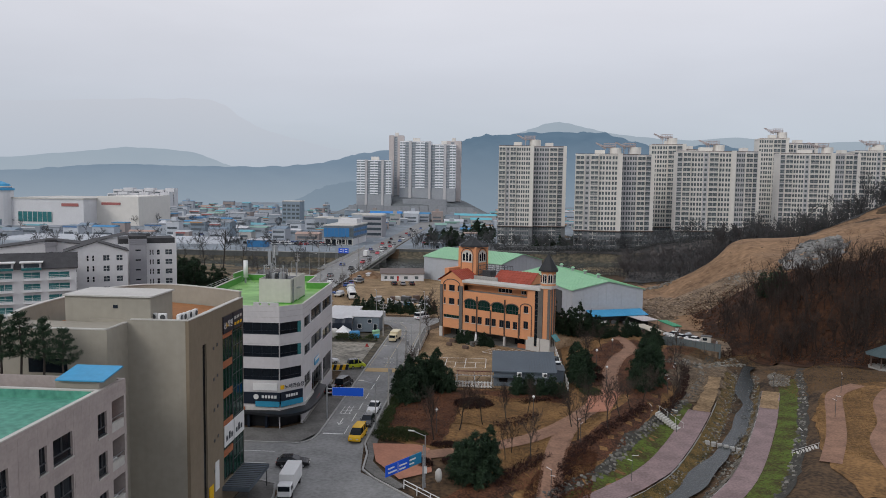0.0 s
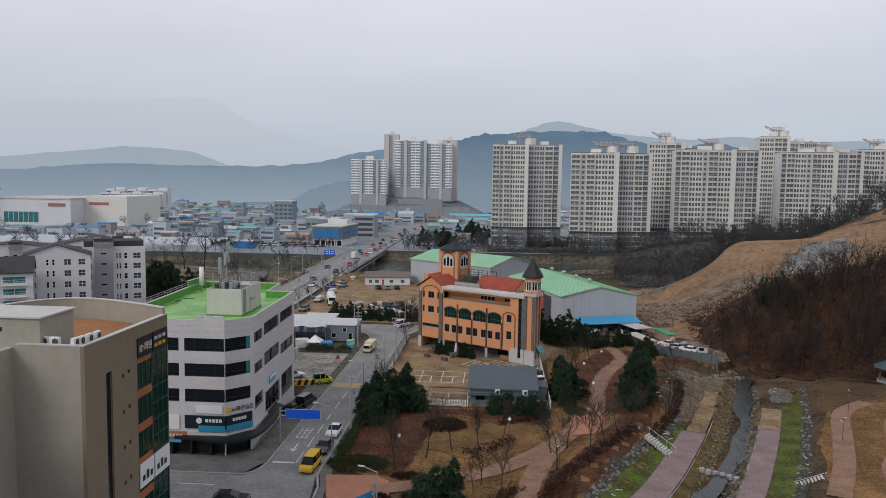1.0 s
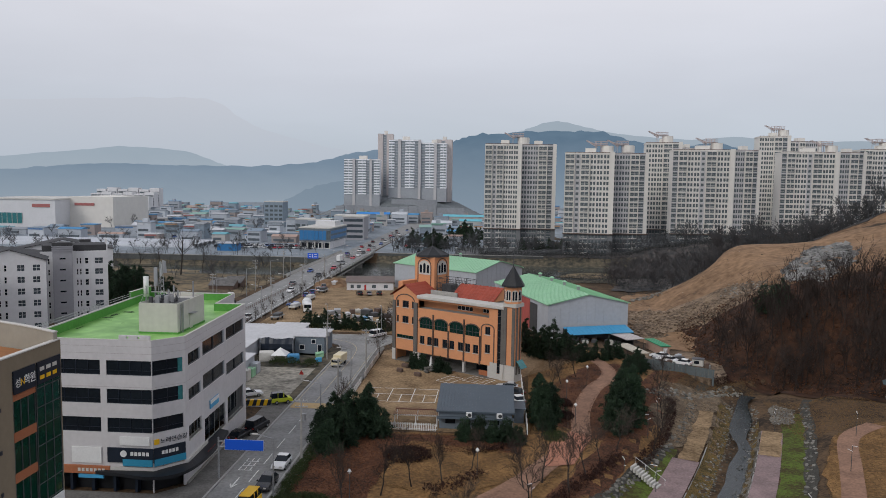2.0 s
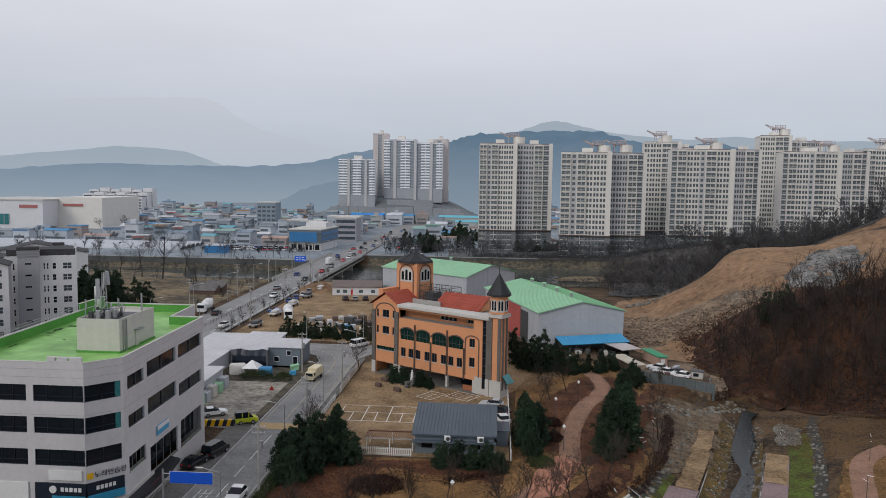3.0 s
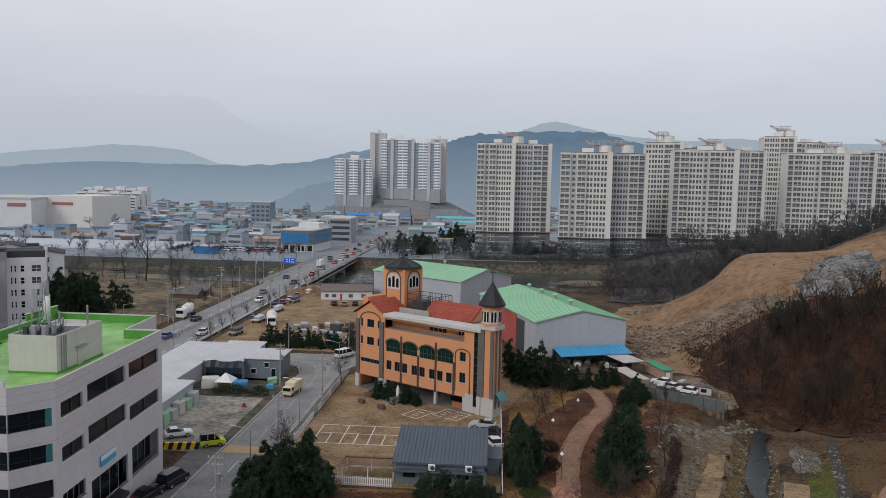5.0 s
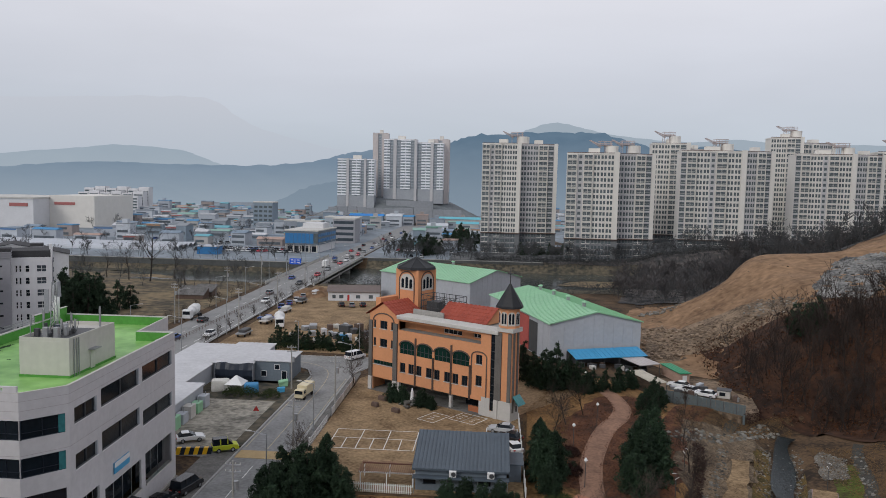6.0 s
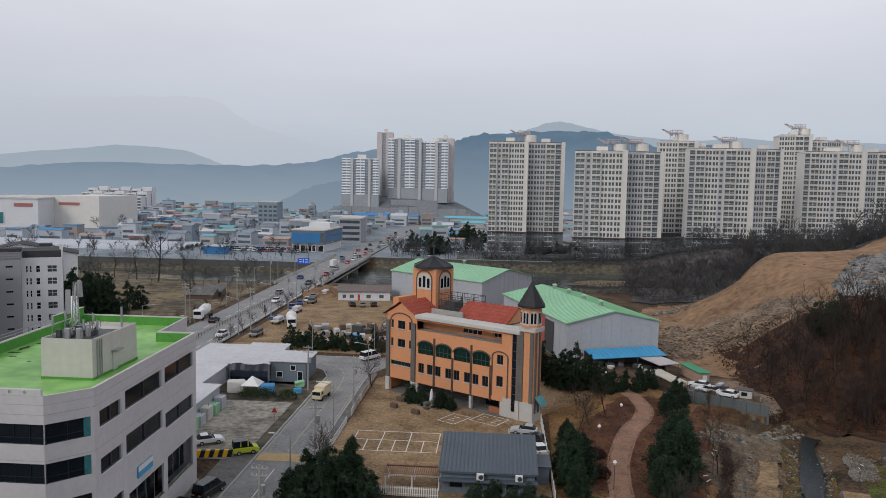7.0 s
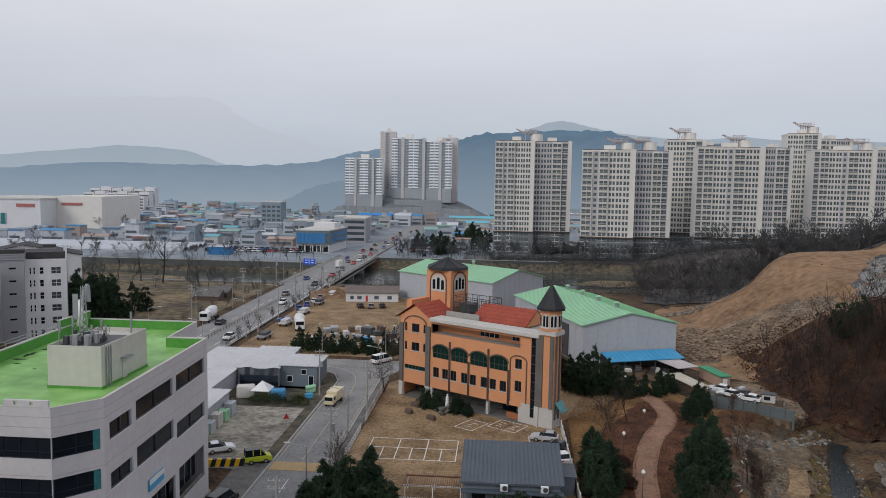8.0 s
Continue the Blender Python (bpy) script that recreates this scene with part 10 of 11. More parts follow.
def litter(name, label, polys, n, size, lift, material, seed, category, flat=0.25):
    rng = np.random.default_rng(seed)
    P = []
    for poly in polys:
        lo, hi = np.min(poly, 0), np.max(poly, 0)
        q = rng.uniform(lo, hi, (n * 3, 2))
        P.append(q[inside(q[:, 0], q[:, 1], [tuple(p) for p in poly])][:n])
    P = np.concatenate(P)
    for line, half in WALKS:
        P = P[poly_dist(P[:, 0], P[:, 1], line)[0] > half]
    z = height(P[:, 0], P[:, 1]) + lift
    k = len(P)
    a = rng.uniform(0, 2 * math.pi, k)
    s = size * rng.uniform(0.5, 1.5, (k, 1))
    u = np.stack([np.cos(a), np.sin(a), rng.normal(0, flat, k)], 1) * s
    w = np.stack([-np.sin(a), np.cos(a), rng.normal(0, flat, k)], 1) * s * 0.6
    C = np.stack([P[:, 0], P[:, 1], z], 1)
    V = np.stack([C - u, C - w, C + u, C + w], 1).reshape(-1, 3)
    return tagged(new(name, np_mesh(name, V, np.arange(4 * k).reshape(-1, 4), material)), label, category, kind="stuff")


RED_LEAF = leafy("fallen_red_leaves", (0.034, 0.014, 0.008), (0.14, 0.056, 0.024), 0.9)
TAN_BLADE = leafy("dry_grass_blades", (0.13, 0.074, 0.028), (0.195, 0.117, 0.047), 0.9)
GREEN_BLADE = leafy("green_grass_blades", (0.03, 0.042, 0.008), (0.15, 0.125, 0.03), 0.9)
litter("fallen_leaves", "red-brown fallen leaves over the park beds", [[(-18, 113), (-8, 108), (-6, 120), (-5, 131), (13, 133), (13.5, 140), (-13.5, 139.5), (-17.8, 132)], [(16, 150), (28, 140), (34, 150), (40, 170), (38, 192), (30, 190), (20, 170)], ribbon(SL2, -18.5, -13.0), [(4, 96), (12, 93), (16, 112), (10, 112)]], 9000, 0.12, 0.18, RED_LEAF, 61, "fallen leaves")
litter("dry_grass", "tufts of dry tan grass over the lawns", [[(-6, 119), (4, 116), (13, 126), (12, 133), (-3, 136), (-6, 131)], [(-8, 106), (4, 96), (13, 116), (20, 130), (12, 126), (4, 113)], [(51, 118), (56, 112), (62, 118), (70, 134), (76, 148), (72, 155), (65, 151), (57, 136)], [(14.5, 142), (19, 146), (22, 170), (30, 200), (22, 200), (15, 176)], [(40, 176), (62, 182), (66, 192), (48, 200)], [(60, 150), (84, 160), (80, 174), (62, 176)]], 9000, 0.09, 0.16, TAN_BLADE, 62, "grass", 0.3)
litter("green_grass", "tufts of green and yellow grass on the banks", [varied_ribbon([p for p in SL2 if p[1] < 146], lambda y: band_middle(y) - 0.4, lambda y: -8.4), ribbon([p for p in SL2 if p[1] < 168], 6.9, 10.5), ribbon([p for p in SL2 if p[1] < 176], -4.2, -1.9)], 8000, 0.09, 0.15, GREEN_BLADE, 63, "grass", 0.4)

# ---- bridge, far bank and town ----
br = thing("road_bridge", "pale concrete road bridge over the river", "bridge", pose(-66.5, 331, 0))
part("deck", box(B(), -9.6, -4, -1.3, 9.0, 100, 0.3), CONCRETE, br)
for x in (-9.6, 8.7):
    part("parapet", box(B(), x, -6, -0.6, x + 0.3, 102, 1.25), CAPPING, br)
    part("parapet_rail", box(B(), x + 0.08, -6, 1.25, x + 0.2, 102, 1.5), METAL, br)
for y in (22, 46, 70):
    part("pier", box(B(), -8.4, y - 0.8, -6, 7.8, y + 0.8, -1.3), CONCRETE, br)
    part("pier_cap", box(B(), -9.2, y - 1.1, -2.0, 8.6, y + 1.1, -1.31), CONCRETE, br)
lv = thing("river_levee", "dark concrete river wall and walkway", "river wall", kind="structure")
for y, x0, x1 in ((398, -400, -77), (429, -55, 34)):
    part("levee_wall", box(B(), x0, y, -5, x1, y + 0.6, 0.5), RIVER_WALL, lv)
    part("levee_cap", box(B(), x0, y - 0.2, 0.5, x1, y + 0.8, 0.75), CONCRETE, lv)
    part("levee_walk", box(B(), x0, y + 0.61, -0.5, x1, y + 3.4, 0.22), RIVER_WALL, lv)
tagged(drape("town_ground", [(-1500, 404), (-76, 404), (-72, 440), (-71, 1700), (-1500, 1700)], 0.2, FAR_PAVE, flat=0), "paved ground of the far town in haze grey", "ground", kind="structure")
tagged(drape("town_ground", [(-58.5, 433), (30, 433), (40, 480), (200, 640), (500, 1500), (-58.5, 1700)], 0.2, FAR_PAVE, flat=0), "paved ground of the far town in haze grey", "ground", kind="structure")
tagged(drape("river_meadow", [(-400, 222), (-77, 222), (-77, 330), (-400, 330)], 0.12, MEADOW), "tan winter meadow beside the river", "ground", kind="structure")
tagged(drape("wooded_rise", [(-175, 755), (-10, 755), (0, 900), (-185, 900)], 0.25, RISE), "wooded rise in haze grey below the white towers", "ground", kind="structure")
tagged(drape("thicket_ground", ragged([(84, 428), (66, 392), (60, 345), (52, 305), (160, 296), (330, 330), (330, 470), (120, 446), (40, 446), (36, 431)], 33, 3.0, 6), 0.32, THICKET), "dark grey-brown ground under winter brush", "ground", kind="structure")
tagged(drape("tower_ground", [(-14, 433), (32, 433), (39, 447), (120, 448), (300, 472), (300, 560), (40, 480), (-14, 480)], 0.36, TOWER_YARD), "dark paved ground and beds round the towers", "ground", kind="structure")
tr = thing("retaining_wall", "long grey-brown retaining wall below the far towers", "retaining wall", kind="structure")
RETAIN = mat("grey_brown_retaining_wall", (0.27, 0.285, 0.305), 0.9, 0.15, 0.2, streak=0.4)
for k in range(14):
    x0 = -152 + k * 9.2
    part("wall_panel", box(B(), x0, 770 + 0.6 * math.sin(k * 0.7), 4.0, x0 + 9.0, 772, 14.6 + 0.7 * math.sin(k * 0.9)), RETAIN, tr)
part("upper_wall", box(B(), -98, 786, 14, -52, 788, 21.5), RETAIN, tr)


for q, (x, y, rx, ry) in enumerate(((-140, 361, 15, 4.0), (-178, 386, 20, 4.5), (-215, 370, 24, 5.0), (-150, 377, 10, 2.0))):
    bm = B()
    bm.faces.new([bm.verts.new((x + rx * math.cos(k * 0.25) * (1 + 0.25 * math.sin(k * 1.3 + q)), y + ry * math.sin(k * 0.25) * (1 + 0.3 * math.cos(k * 0.9 + q)), -4.13)) for k in range(25)])
    tagged(new("meadow_pool", mesh_of("meadow_pool", bm, RIVER)), "still pool in the river meadow", "water", kind="structure")


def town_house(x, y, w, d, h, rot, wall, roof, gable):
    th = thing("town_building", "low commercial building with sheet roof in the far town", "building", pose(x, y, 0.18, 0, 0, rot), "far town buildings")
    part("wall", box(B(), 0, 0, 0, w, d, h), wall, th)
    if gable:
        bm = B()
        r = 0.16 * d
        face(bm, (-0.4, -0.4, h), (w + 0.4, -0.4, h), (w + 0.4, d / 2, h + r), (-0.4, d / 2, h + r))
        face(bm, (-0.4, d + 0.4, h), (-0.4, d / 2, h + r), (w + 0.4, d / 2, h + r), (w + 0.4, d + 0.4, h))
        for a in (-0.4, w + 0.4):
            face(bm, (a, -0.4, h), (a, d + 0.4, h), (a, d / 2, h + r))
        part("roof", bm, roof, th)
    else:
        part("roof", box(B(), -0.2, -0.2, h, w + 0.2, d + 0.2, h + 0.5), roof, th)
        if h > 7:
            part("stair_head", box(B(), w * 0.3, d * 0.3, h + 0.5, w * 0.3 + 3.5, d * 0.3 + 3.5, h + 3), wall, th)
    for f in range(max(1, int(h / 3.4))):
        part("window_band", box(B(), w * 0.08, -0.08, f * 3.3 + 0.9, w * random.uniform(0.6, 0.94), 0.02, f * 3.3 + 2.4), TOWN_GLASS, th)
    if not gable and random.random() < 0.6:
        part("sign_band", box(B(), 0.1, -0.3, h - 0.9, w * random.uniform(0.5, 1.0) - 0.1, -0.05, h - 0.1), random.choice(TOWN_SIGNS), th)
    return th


HALL_ROOFS = [mat("market_roof_" + nm, c, 0.6, 0.12, 0.3) for nm, c in (("blue", (0.04, 0.22, 0.55)), ("teal", (0.13, 0.42, 0.50)), ("red", (0.55, 0.14, 0.14)), ("white", (0.5, 0.53, 0.56)))]
random.seed(100)
for x, y, w, h, c in ((-120, 712, 30, 9, 0), (-88, 716, 14, 9, 3), (-42, 690, 42, 9, 1), (10, 690, 14, 9.5, 2), (-44, 640, 16, 6, 3), (-22, 655, 18, 7, 1)):
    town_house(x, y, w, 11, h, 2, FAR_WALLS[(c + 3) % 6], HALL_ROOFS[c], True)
random.seed(101)
placed = []
tries = 0
placed += [(-225, 455, 160, 34), (-125, 455, 60, 22)]
while len(placed) < 330 and tries < 14000:
    tries += 1
    y = 440 + 612 * random.random() ** 1.4
    x = random.uniform(-160 - 0.42 * y, 40 + 0.1 * (y - 400))
    w, d = random.uniform(6, 17), random.uniform(6, 11)
    if -82 < x + w / 2 < -46 - 0 or (-82 - w < x < -46) or (y < 530 and -125 < x < -70) or (x > -20 and y < 560) or (x + w > 0 and y < 640):
        continue
    if (y < 640 and x < -290 and y > 540) or (-185 < x < 0 and 762 < y < 900):
        continue
    if any(abs(x - a) < (w + c) / 2 + 3 and abs(y - b) < (d + e) / 2 + 5 for a, b, c, e in placed):
        continue
    placed.append((x, y, w, d))
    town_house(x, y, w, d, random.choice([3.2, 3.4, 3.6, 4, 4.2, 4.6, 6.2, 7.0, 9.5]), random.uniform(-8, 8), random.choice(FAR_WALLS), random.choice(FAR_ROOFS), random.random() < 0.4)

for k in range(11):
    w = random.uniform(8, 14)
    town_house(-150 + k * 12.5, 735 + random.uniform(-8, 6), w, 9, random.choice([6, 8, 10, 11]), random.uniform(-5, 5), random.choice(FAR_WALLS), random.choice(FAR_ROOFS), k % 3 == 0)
SHACK_ROOF = mat("mossy_slate_sheet", (0.13, 0.125, 0.12), 0.9, 0.4, 1.5, 0.2, hard=1.5)
SHOW_BLUE = mat("deep_blue_glazing", (0.04, 0.17, 0.37), 0.35, 0.15, 0.6)
bb = thing("blue_showroom", "blue-glazed showroom building at the bridge head", "building", pose(-104.5, 452, 0.2, 0, 0, -4))
part("ground_floor", box(B(), 0.5, 1.0, 0, 18, 34, 4.2), APT_WHITE, bb)
part("upper_storey", box(B(), 0, 0, 4.2, 18.5, 35, 11.6), WALL_BLUEGREY, bb)
for k in range(8):
    part("glass_panel", box(B(), 0.3 + k * 2.27, -0.12, 5.0, 2.4 + k * 2.27, 0.0, 10.4), SHOW_BLUE if k < 7 else GLASS_FAR, bb, "blue glazing panel")
for k in range(8):
    part("glass_panel", box(B(), 18.5, 1.0 + k * 4.2, 5.6, 18.62, 4.4 + k * 4.2, 7.4), SHOW_BLUE, bb)
    part("glass_panel", box(B(), 18.5, 1.0 + k * 4.2, 8.6, 18.62, 4.4 + k * 4.2, 10.2), SHOW_BLUE, bb)
for k in range(5):
    part("shop_window", box(B(), 1.2 + k * 3.4, 0.9, 0.4, 4.0 + k * 3.4, 1.02, 3.4), GLASS_DARK, bb)
    part("column", box(B(), 0.2 + k * 4.35, 0.1, 0, 0.8 + k * 4.35, 0.7, 4.2), CAPPING, bb)
part("roof", box(B(), -0.3, -0.3, 11.6, 18.8, 35.3, 12.2), CAPPING, bb)
part("roof_house", box(B(), 4, 18, 12.2, 16, 30, 15), APT_WHITE, bb)
gb = thing("grey_office", "grey four-storey office with ribbon windows", "building", pose(-93, 520, 0.2))
part("wall", box(B(), 0, 0, 0, 14, 18, 15), APT_VGREY, gb)
for k in range(4):
    part("window_band", box(B(), 0.8, -0.1, 1.4 + 3.6 * k, 13.2, 0.02, 3.2 + 3.6 * k), GLASS_SLATE, gb)
part("roof", box(B(), -0.3, -0.3, 15, 14.3, 18.3, 15.8), CAPPING, gb)
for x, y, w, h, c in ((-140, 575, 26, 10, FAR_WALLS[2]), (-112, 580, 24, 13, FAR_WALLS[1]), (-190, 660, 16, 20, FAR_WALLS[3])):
    b = thing("office_block", "mid-rise grey office block in the far town", "building", pose(x, y, 0.2), "far office blocks")
    part("wall", box(B(), 0, 0, 0, w, 16, h), c, b)
    part("roof", box(B(), -0.2, -0.2, h, w + 0.2, 16.2, h + 0.8), CAPPING, b)
    for f in range(int(h / 3.6)):
        for k in range(int(w / 4)):
            part("window", box(B(), 0.8 + k * 4, -0.08, f * 3.6 + 1.2, 3.6 + k * 4, 0.02, f * 3.6 + 3), GLASS_FAR, b)

ml = thing("shopping_mall", "large white windowless mall with red signs", "mall", pose(-385, 575, 0))
part("wall", box(B(), 0, 0, 0, 60, 70, 21.5), APT_WHITE, ml)
part("wall", box(B(), 60.01, 20, 0, 95, 80, 24), APT_CREAM, ml)
part("roof_edge", box(B(), -0.6, -0.6, 21.5, 60.6, 70.6, 22.6), CAPPING, ml)
part("glazing", box(B(), 6, -0.3, 3.5, 34, 0.0, 11.5), GLASS_TEAL, ml, "teal glazed front")
for k in range(8):
    part("mullion", box(B(), 6 + 4 * k - 0.15, -0.5, 3.5, 6 + 4 * k + 0.15, -0.3, 11.5), CAPPING, ml)
# sign red dulled to put the haze over the mall into it
part("sign", box(B(), 42, -0.4, 16, 56, -0.1, 18.4), TOWN_SIGNS[0], ml)
part("sign", box(B(), 64, 19.6, 17, 80, 19.95, 19), TOWN_SIGNS[0], ml)
part("corner_tower", tube(B(), (-8, 0, 0), (-8, 0, 28), 9, n=20), APT_WHITE, ml)
bm = B()
tube(bm, (-8, 0, 28), (-8, 0, 29.5), 10, 10, 20)
tube(bm, (-8, 0, 29.5), (-8, 0, 33), 8.5, 6.5, 20)
tube(bm, (-8, 0, 33), (-8, 0, 35), 6.5, 1, 20)
part("dome", bm, SHEET_BLUE, ml, "blue and white striped dome")
part("dome_band", tube(B(), (-8, 0, 30.3), (-8, 0, 31.2), 8.6, 8.2, 20), CAPPING, ml)
fa = thing("terraced_flats", "distant white terraced apartment rows", "apartment building", pose(-485, 900, 0))
for r in range(3):
    for k in range(6):
        part("terrace_block", box(B(), k * 13.5, r * 14, 0, k * 13.5 + 12, r * 14 + 11, 15 + r * 5 + (k % 2) * 2), APT_WHITE, fa)
        for f in range(4):
            part("window_band", box(B(), k * 13.5 + 0.8, r * 14 - 0.15, 2.5 + f * 3.4 + r * 4, k * 13.5 + 11.2, r * 14 + 0.05, 4.2 + f * 3.4 + r * 4), GLASS_FAR, fa)
gh = thing("film_greenhouse", "long white film greenhouse by the river", "greenhouse", pose(-300, 438, 0.2, 0, 0, 1))
for k in range(5):
    bm = B()
    for i in range(8):
        t0_, t1_ = math.pi * i / 8, math.pi * (i + 1) / 8
        face(bm, (0, k * 7 + 3.5 - 3.5 * math.cos(t0_), 2.2 * math.sin(t0_)), (138, k * 7 + 3.5 - 3.5 * math.cos(t0_), 2.2 * math.sin(t0_)), (138, k * 7 + 3.5 - 3.5 * math.cos(t1_), 2.2 * math.sin(t1_)), (0, k * 7 + 3.5 - 3.5 * math.cos(t1_), 2.2 * math.sin(t1_)))
    part("film_vault", bm, PLASTIC_W, gh)
shed("blue_shed", "blue-walled shed with sheet roof on the river bank", -143.6, 427, -132.6, 434, 4.2, 4.6, SHOW_BLUE, SHEET_GREY)
shed("river_shack", "collapsed grey shack beside the boulevard", -93, 285, -84, 290, 1.6, 3.6, BROWN_TRIM, SHACK_ROOF)
shed("river_shack", "low broken outhouse beside the collapsed shack", -90, 291, -83.5, 296, 1.8, 3.4, BROWN_TRIM, SHACK_ROOF)

# parked cars on the far bank
def small_car(paint):
    th = thing("car", "small parked car on the far bank", "car", pose(0, 0, -60), "far parked cars")
    part("body", soften(box(B(), -0.9, -2.2, 0.35, 0.9, 2.2, 0.95), 0.15), paint, th)
    bm = box(B(), -0.8, -1.5, 0.95, 0.8, 1.1, 1.5)
    for v in bm.verts:
        if v.co.z > 1.2:
            v.co.x *= 0.82
            v.co.y = v.co.y * 0.7 - 0.1
    part("cabin_glass", bm, GLASS_DARK, th)
    part("roof_panel", box(B(), -0.62, -1.1, 1.5, 0.62, 0.6, 1.55), paint, th)
    for sx in (-1, 1):
        for sy in (-1.4, 1.4):
            part("tyre", tube(B(), (sx * 0.72, sy, 0.33), (sx * 0.92, sy, 0.33), 0.33, n=8), RUBBER, th)
    return th


sc_ = [small_car(c) for c in (CAR_WHITE, CAR_BLACK, CAR_GREY, CAR_WHITE, CAR_BLUE, CAR_RED)]
random.seed(55)
for k in range(95):
    if k < 40:
        x, y = -152 + (k % 20) * 2.9 + random.uniform(-0.4, 0.4), 448 + (k // 20) * 12 + random.uniform(-1, 1)
    elif k < 62:
        x, y = random.uniform(-50, -5), random.uniform(440, 560)
    else:
        x, y = random.uniform(-260, -90), random.uniform(470, 640)
    if k > 39 and any(-2 < x - a < c + 2 and -3 < y - b < e + 3 for a, b, c, e in placed):
        continue
    copy_thing(random.choice(sc_), pose(x, y, 0.22, 0, 0, random.uniform(-8, 8)))
for ob in sc_:
    for ch in list(ob.children):
        bpy.data.objects.remove(ch)
    bpy.data.objects.remove(ob)
for k in range(16):
    put(EVS[k % 2], random.uniform(-42, -20), random.uniform(450, 490), random.uniform(1.0, 1.5), k * 40, 0.1)
for k in range(14):
    put(EVS[k % 2], random.uniform(-22, 0), random.uniform(470, 560), random.uniform(1.2, 1.7), k * 40, 0.1)
for k in range(10):
    put(EVS[k % 3], 24 + k * 2.6, 470 + (k % 3) * 4, 0.9, k * 50, 0.0)


def ridge(name, label, pts, depth, material, seed, rough=4.0, n=10):
    """A far hill range: crest through the points (x, y, z), sloping to both sides."""
    P = []
    for i in range(len(pts) - 1):
        p0, p1, p2, p3 = (Vector(pts[max(0, min(len(pts) - 1, j))]) for j in (i - 1, i, i + 1, i + 2))
        for k in range(n):
            t = k / n
            P.append(0.5 * (2 * p1 + (p2 - p0) * t + (2 * p0 - 5 * p1 + 4 * p2 - p3) * t * t + (3 * p1 - p0 - 3 * p2 + p3) * t ** 3))
    P.append(Vector(pts[-1]))
    bm = B()
    rows = []
    for i, p in enumerate(P):
        col = []
        for j, (f, g) in enumerate(((-1.0, -0.02), (-0.6, 0.42), (-0.25, 0.82), (0, 1.0), (0.4, 0.6), (1.0, 0.0))):
            w = rough * noise.noise(Vector((i * 0.45, j * 0.6, seed)))
            col.append(bm.verts.new((p.x, p.y + f * depth, p.z * g + (w if 0 < j < 5 else 0))))
        rows.append(col)
    for a, b in zip(rows, rows[1:]):
        for k in range(5):
            bm.faces.new((a[k], b[k], b[k + 1], a[k + 1]))
    me = mesh_of(name, bm, material, True)
    return tagged(new(name, me), label, "hills", kind="structure")


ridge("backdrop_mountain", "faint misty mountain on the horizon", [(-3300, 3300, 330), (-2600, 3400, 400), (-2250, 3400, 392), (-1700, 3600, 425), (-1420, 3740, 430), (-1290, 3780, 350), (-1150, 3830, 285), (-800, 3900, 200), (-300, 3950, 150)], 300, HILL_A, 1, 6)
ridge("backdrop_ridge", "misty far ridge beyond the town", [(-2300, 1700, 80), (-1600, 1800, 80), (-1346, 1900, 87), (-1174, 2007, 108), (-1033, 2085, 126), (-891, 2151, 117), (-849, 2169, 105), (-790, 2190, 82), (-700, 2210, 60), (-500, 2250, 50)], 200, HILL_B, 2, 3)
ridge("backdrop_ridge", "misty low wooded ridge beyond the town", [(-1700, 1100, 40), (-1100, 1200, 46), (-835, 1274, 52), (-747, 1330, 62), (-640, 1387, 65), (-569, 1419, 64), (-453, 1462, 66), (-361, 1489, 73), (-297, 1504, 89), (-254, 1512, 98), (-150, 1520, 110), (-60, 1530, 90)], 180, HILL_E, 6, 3)
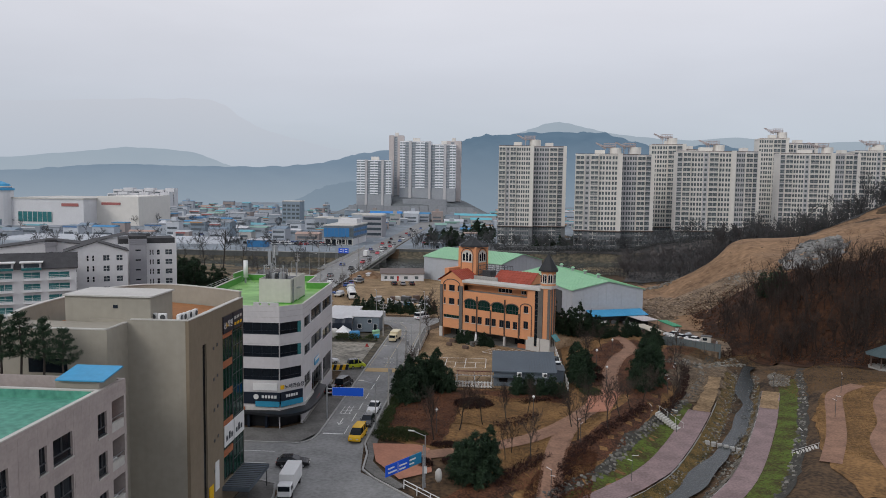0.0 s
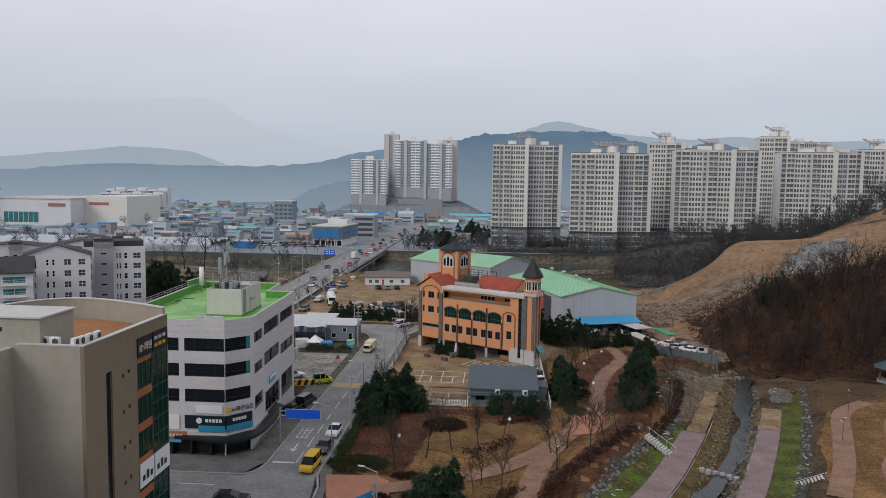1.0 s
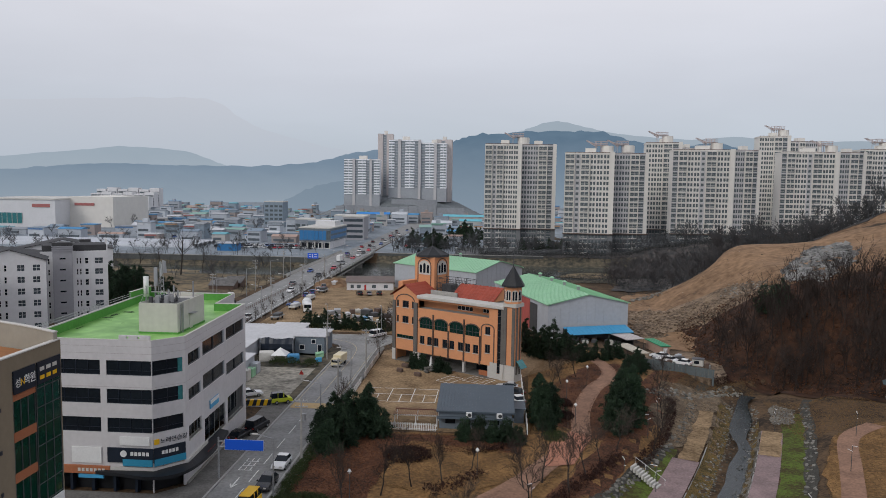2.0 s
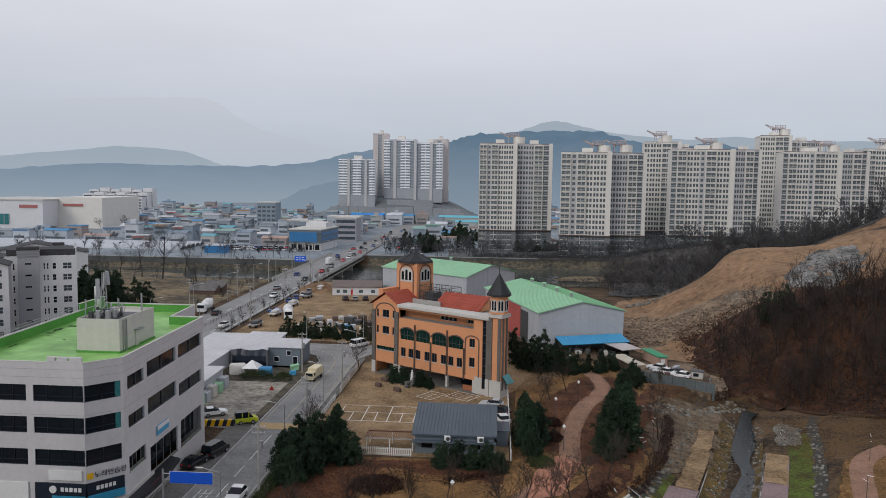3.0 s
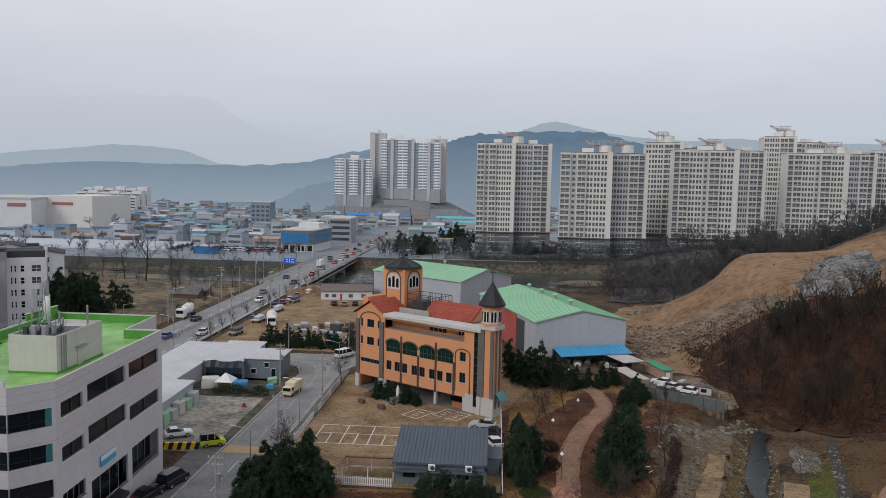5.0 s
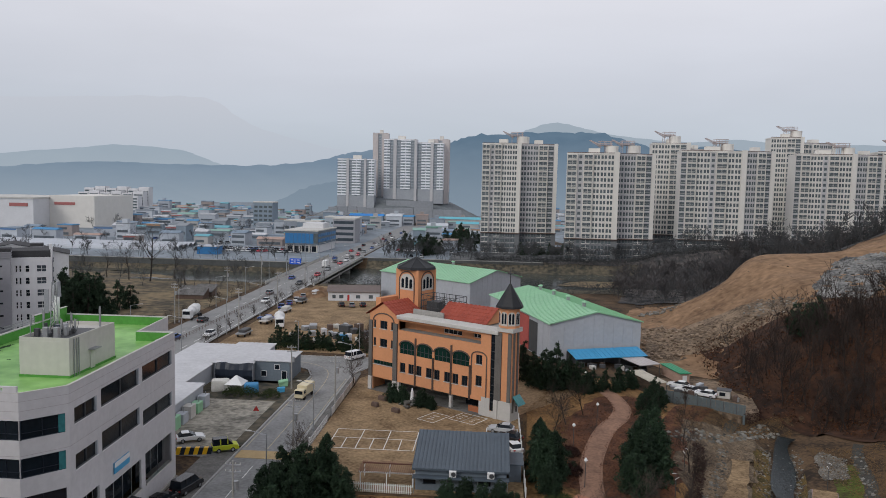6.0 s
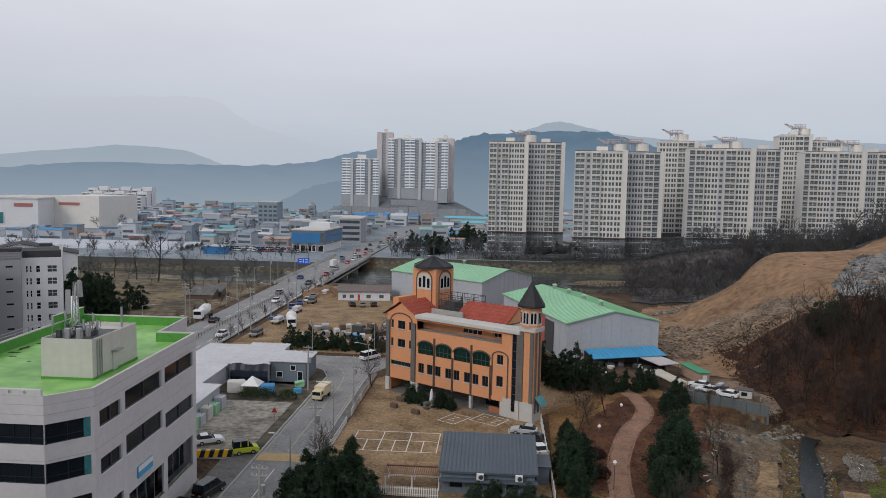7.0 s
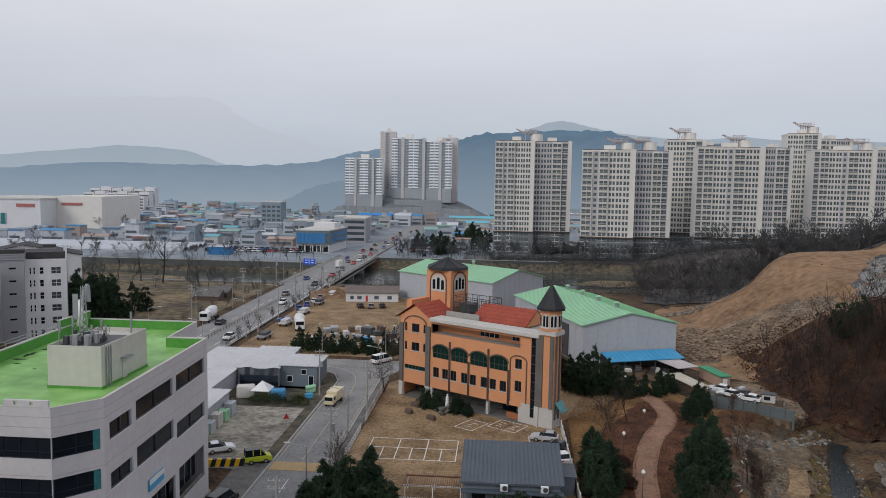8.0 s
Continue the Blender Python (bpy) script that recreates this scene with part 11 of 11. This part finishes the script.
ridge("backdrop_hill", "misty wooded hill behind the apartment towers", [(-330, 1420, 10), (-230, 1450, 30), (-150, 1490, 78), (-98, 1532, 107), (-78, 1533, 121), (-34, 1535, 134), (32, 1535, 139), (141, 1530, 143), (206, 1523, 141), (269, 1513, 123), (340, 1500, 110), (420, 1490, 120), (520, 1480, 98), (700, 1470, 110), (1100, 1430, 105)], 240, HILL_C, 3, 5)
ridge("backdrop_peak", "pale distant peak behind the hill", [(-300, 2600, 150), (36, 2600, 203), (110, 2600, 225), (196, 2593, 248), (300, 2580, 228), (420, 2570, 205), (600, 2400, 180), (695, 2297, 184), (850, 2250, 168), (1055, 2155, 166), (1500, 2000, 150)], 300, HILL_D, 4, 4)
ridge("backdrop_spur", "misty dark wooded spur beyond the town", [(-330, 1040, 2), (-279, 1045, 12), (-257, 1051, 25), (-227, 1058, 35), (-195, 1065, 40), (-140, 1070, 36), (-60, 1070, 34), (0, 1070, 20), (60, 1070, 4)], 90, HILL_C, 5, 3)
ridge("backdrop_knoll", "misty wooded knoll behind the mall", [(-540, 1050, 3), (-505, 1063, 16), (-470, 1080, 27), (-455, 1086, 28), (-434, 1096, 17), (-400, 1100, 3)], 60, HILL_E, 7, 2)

# dark winter scrub on the banks below the towers and behind the earth heap
rngs = np.random.default_rng(19)
sp = []
while len(sp) < 12000:
    u = rngs.uniform()
    if u < 0.5:
        x, y = rngs.uniform(0, 260), rngs.uniform(428, 446)
    elif u < 0.85:
        x, y = rngs.uniform(56, 230), rngs.uniform(296, 410)
    elif u < 0.93:
        x, y = rngs.uniform(-50, 60), rngs.uniform(324, 340)
    else:
        x, y = rngs.uniform(-175, 0), rngs.uniform(744, 757)
    sp.append((x, y))
zs = height(np.array([p[0] for p in sp]), np.array([p[1] for p in sp]))
V, F = leaf_cloud([(p[0], p[1], z + 0.3 + (1.0 if p[1] > 350 and p[0] < 110 else 3.0 if p[1] < 700 else 5.0) * rngs.uniform() ** 2) for p, z in zip(sp, zs)], 0.42, 0.9, 8, rngs, 0.2)
tagged(new("winter_scrub", np_mesh("winter_scrub", V, F, SCRUB)), "dark grey-brown winter scrub on the river bank", "scrub", kind="stuff")

# the patterns that the plants were copied from are not part of the place
for model in (*EV, *EVS, *BT, BIG, PINE_T):
    for o in (*model.children_recursive, model):
        bpy.data.objects.remove(o)
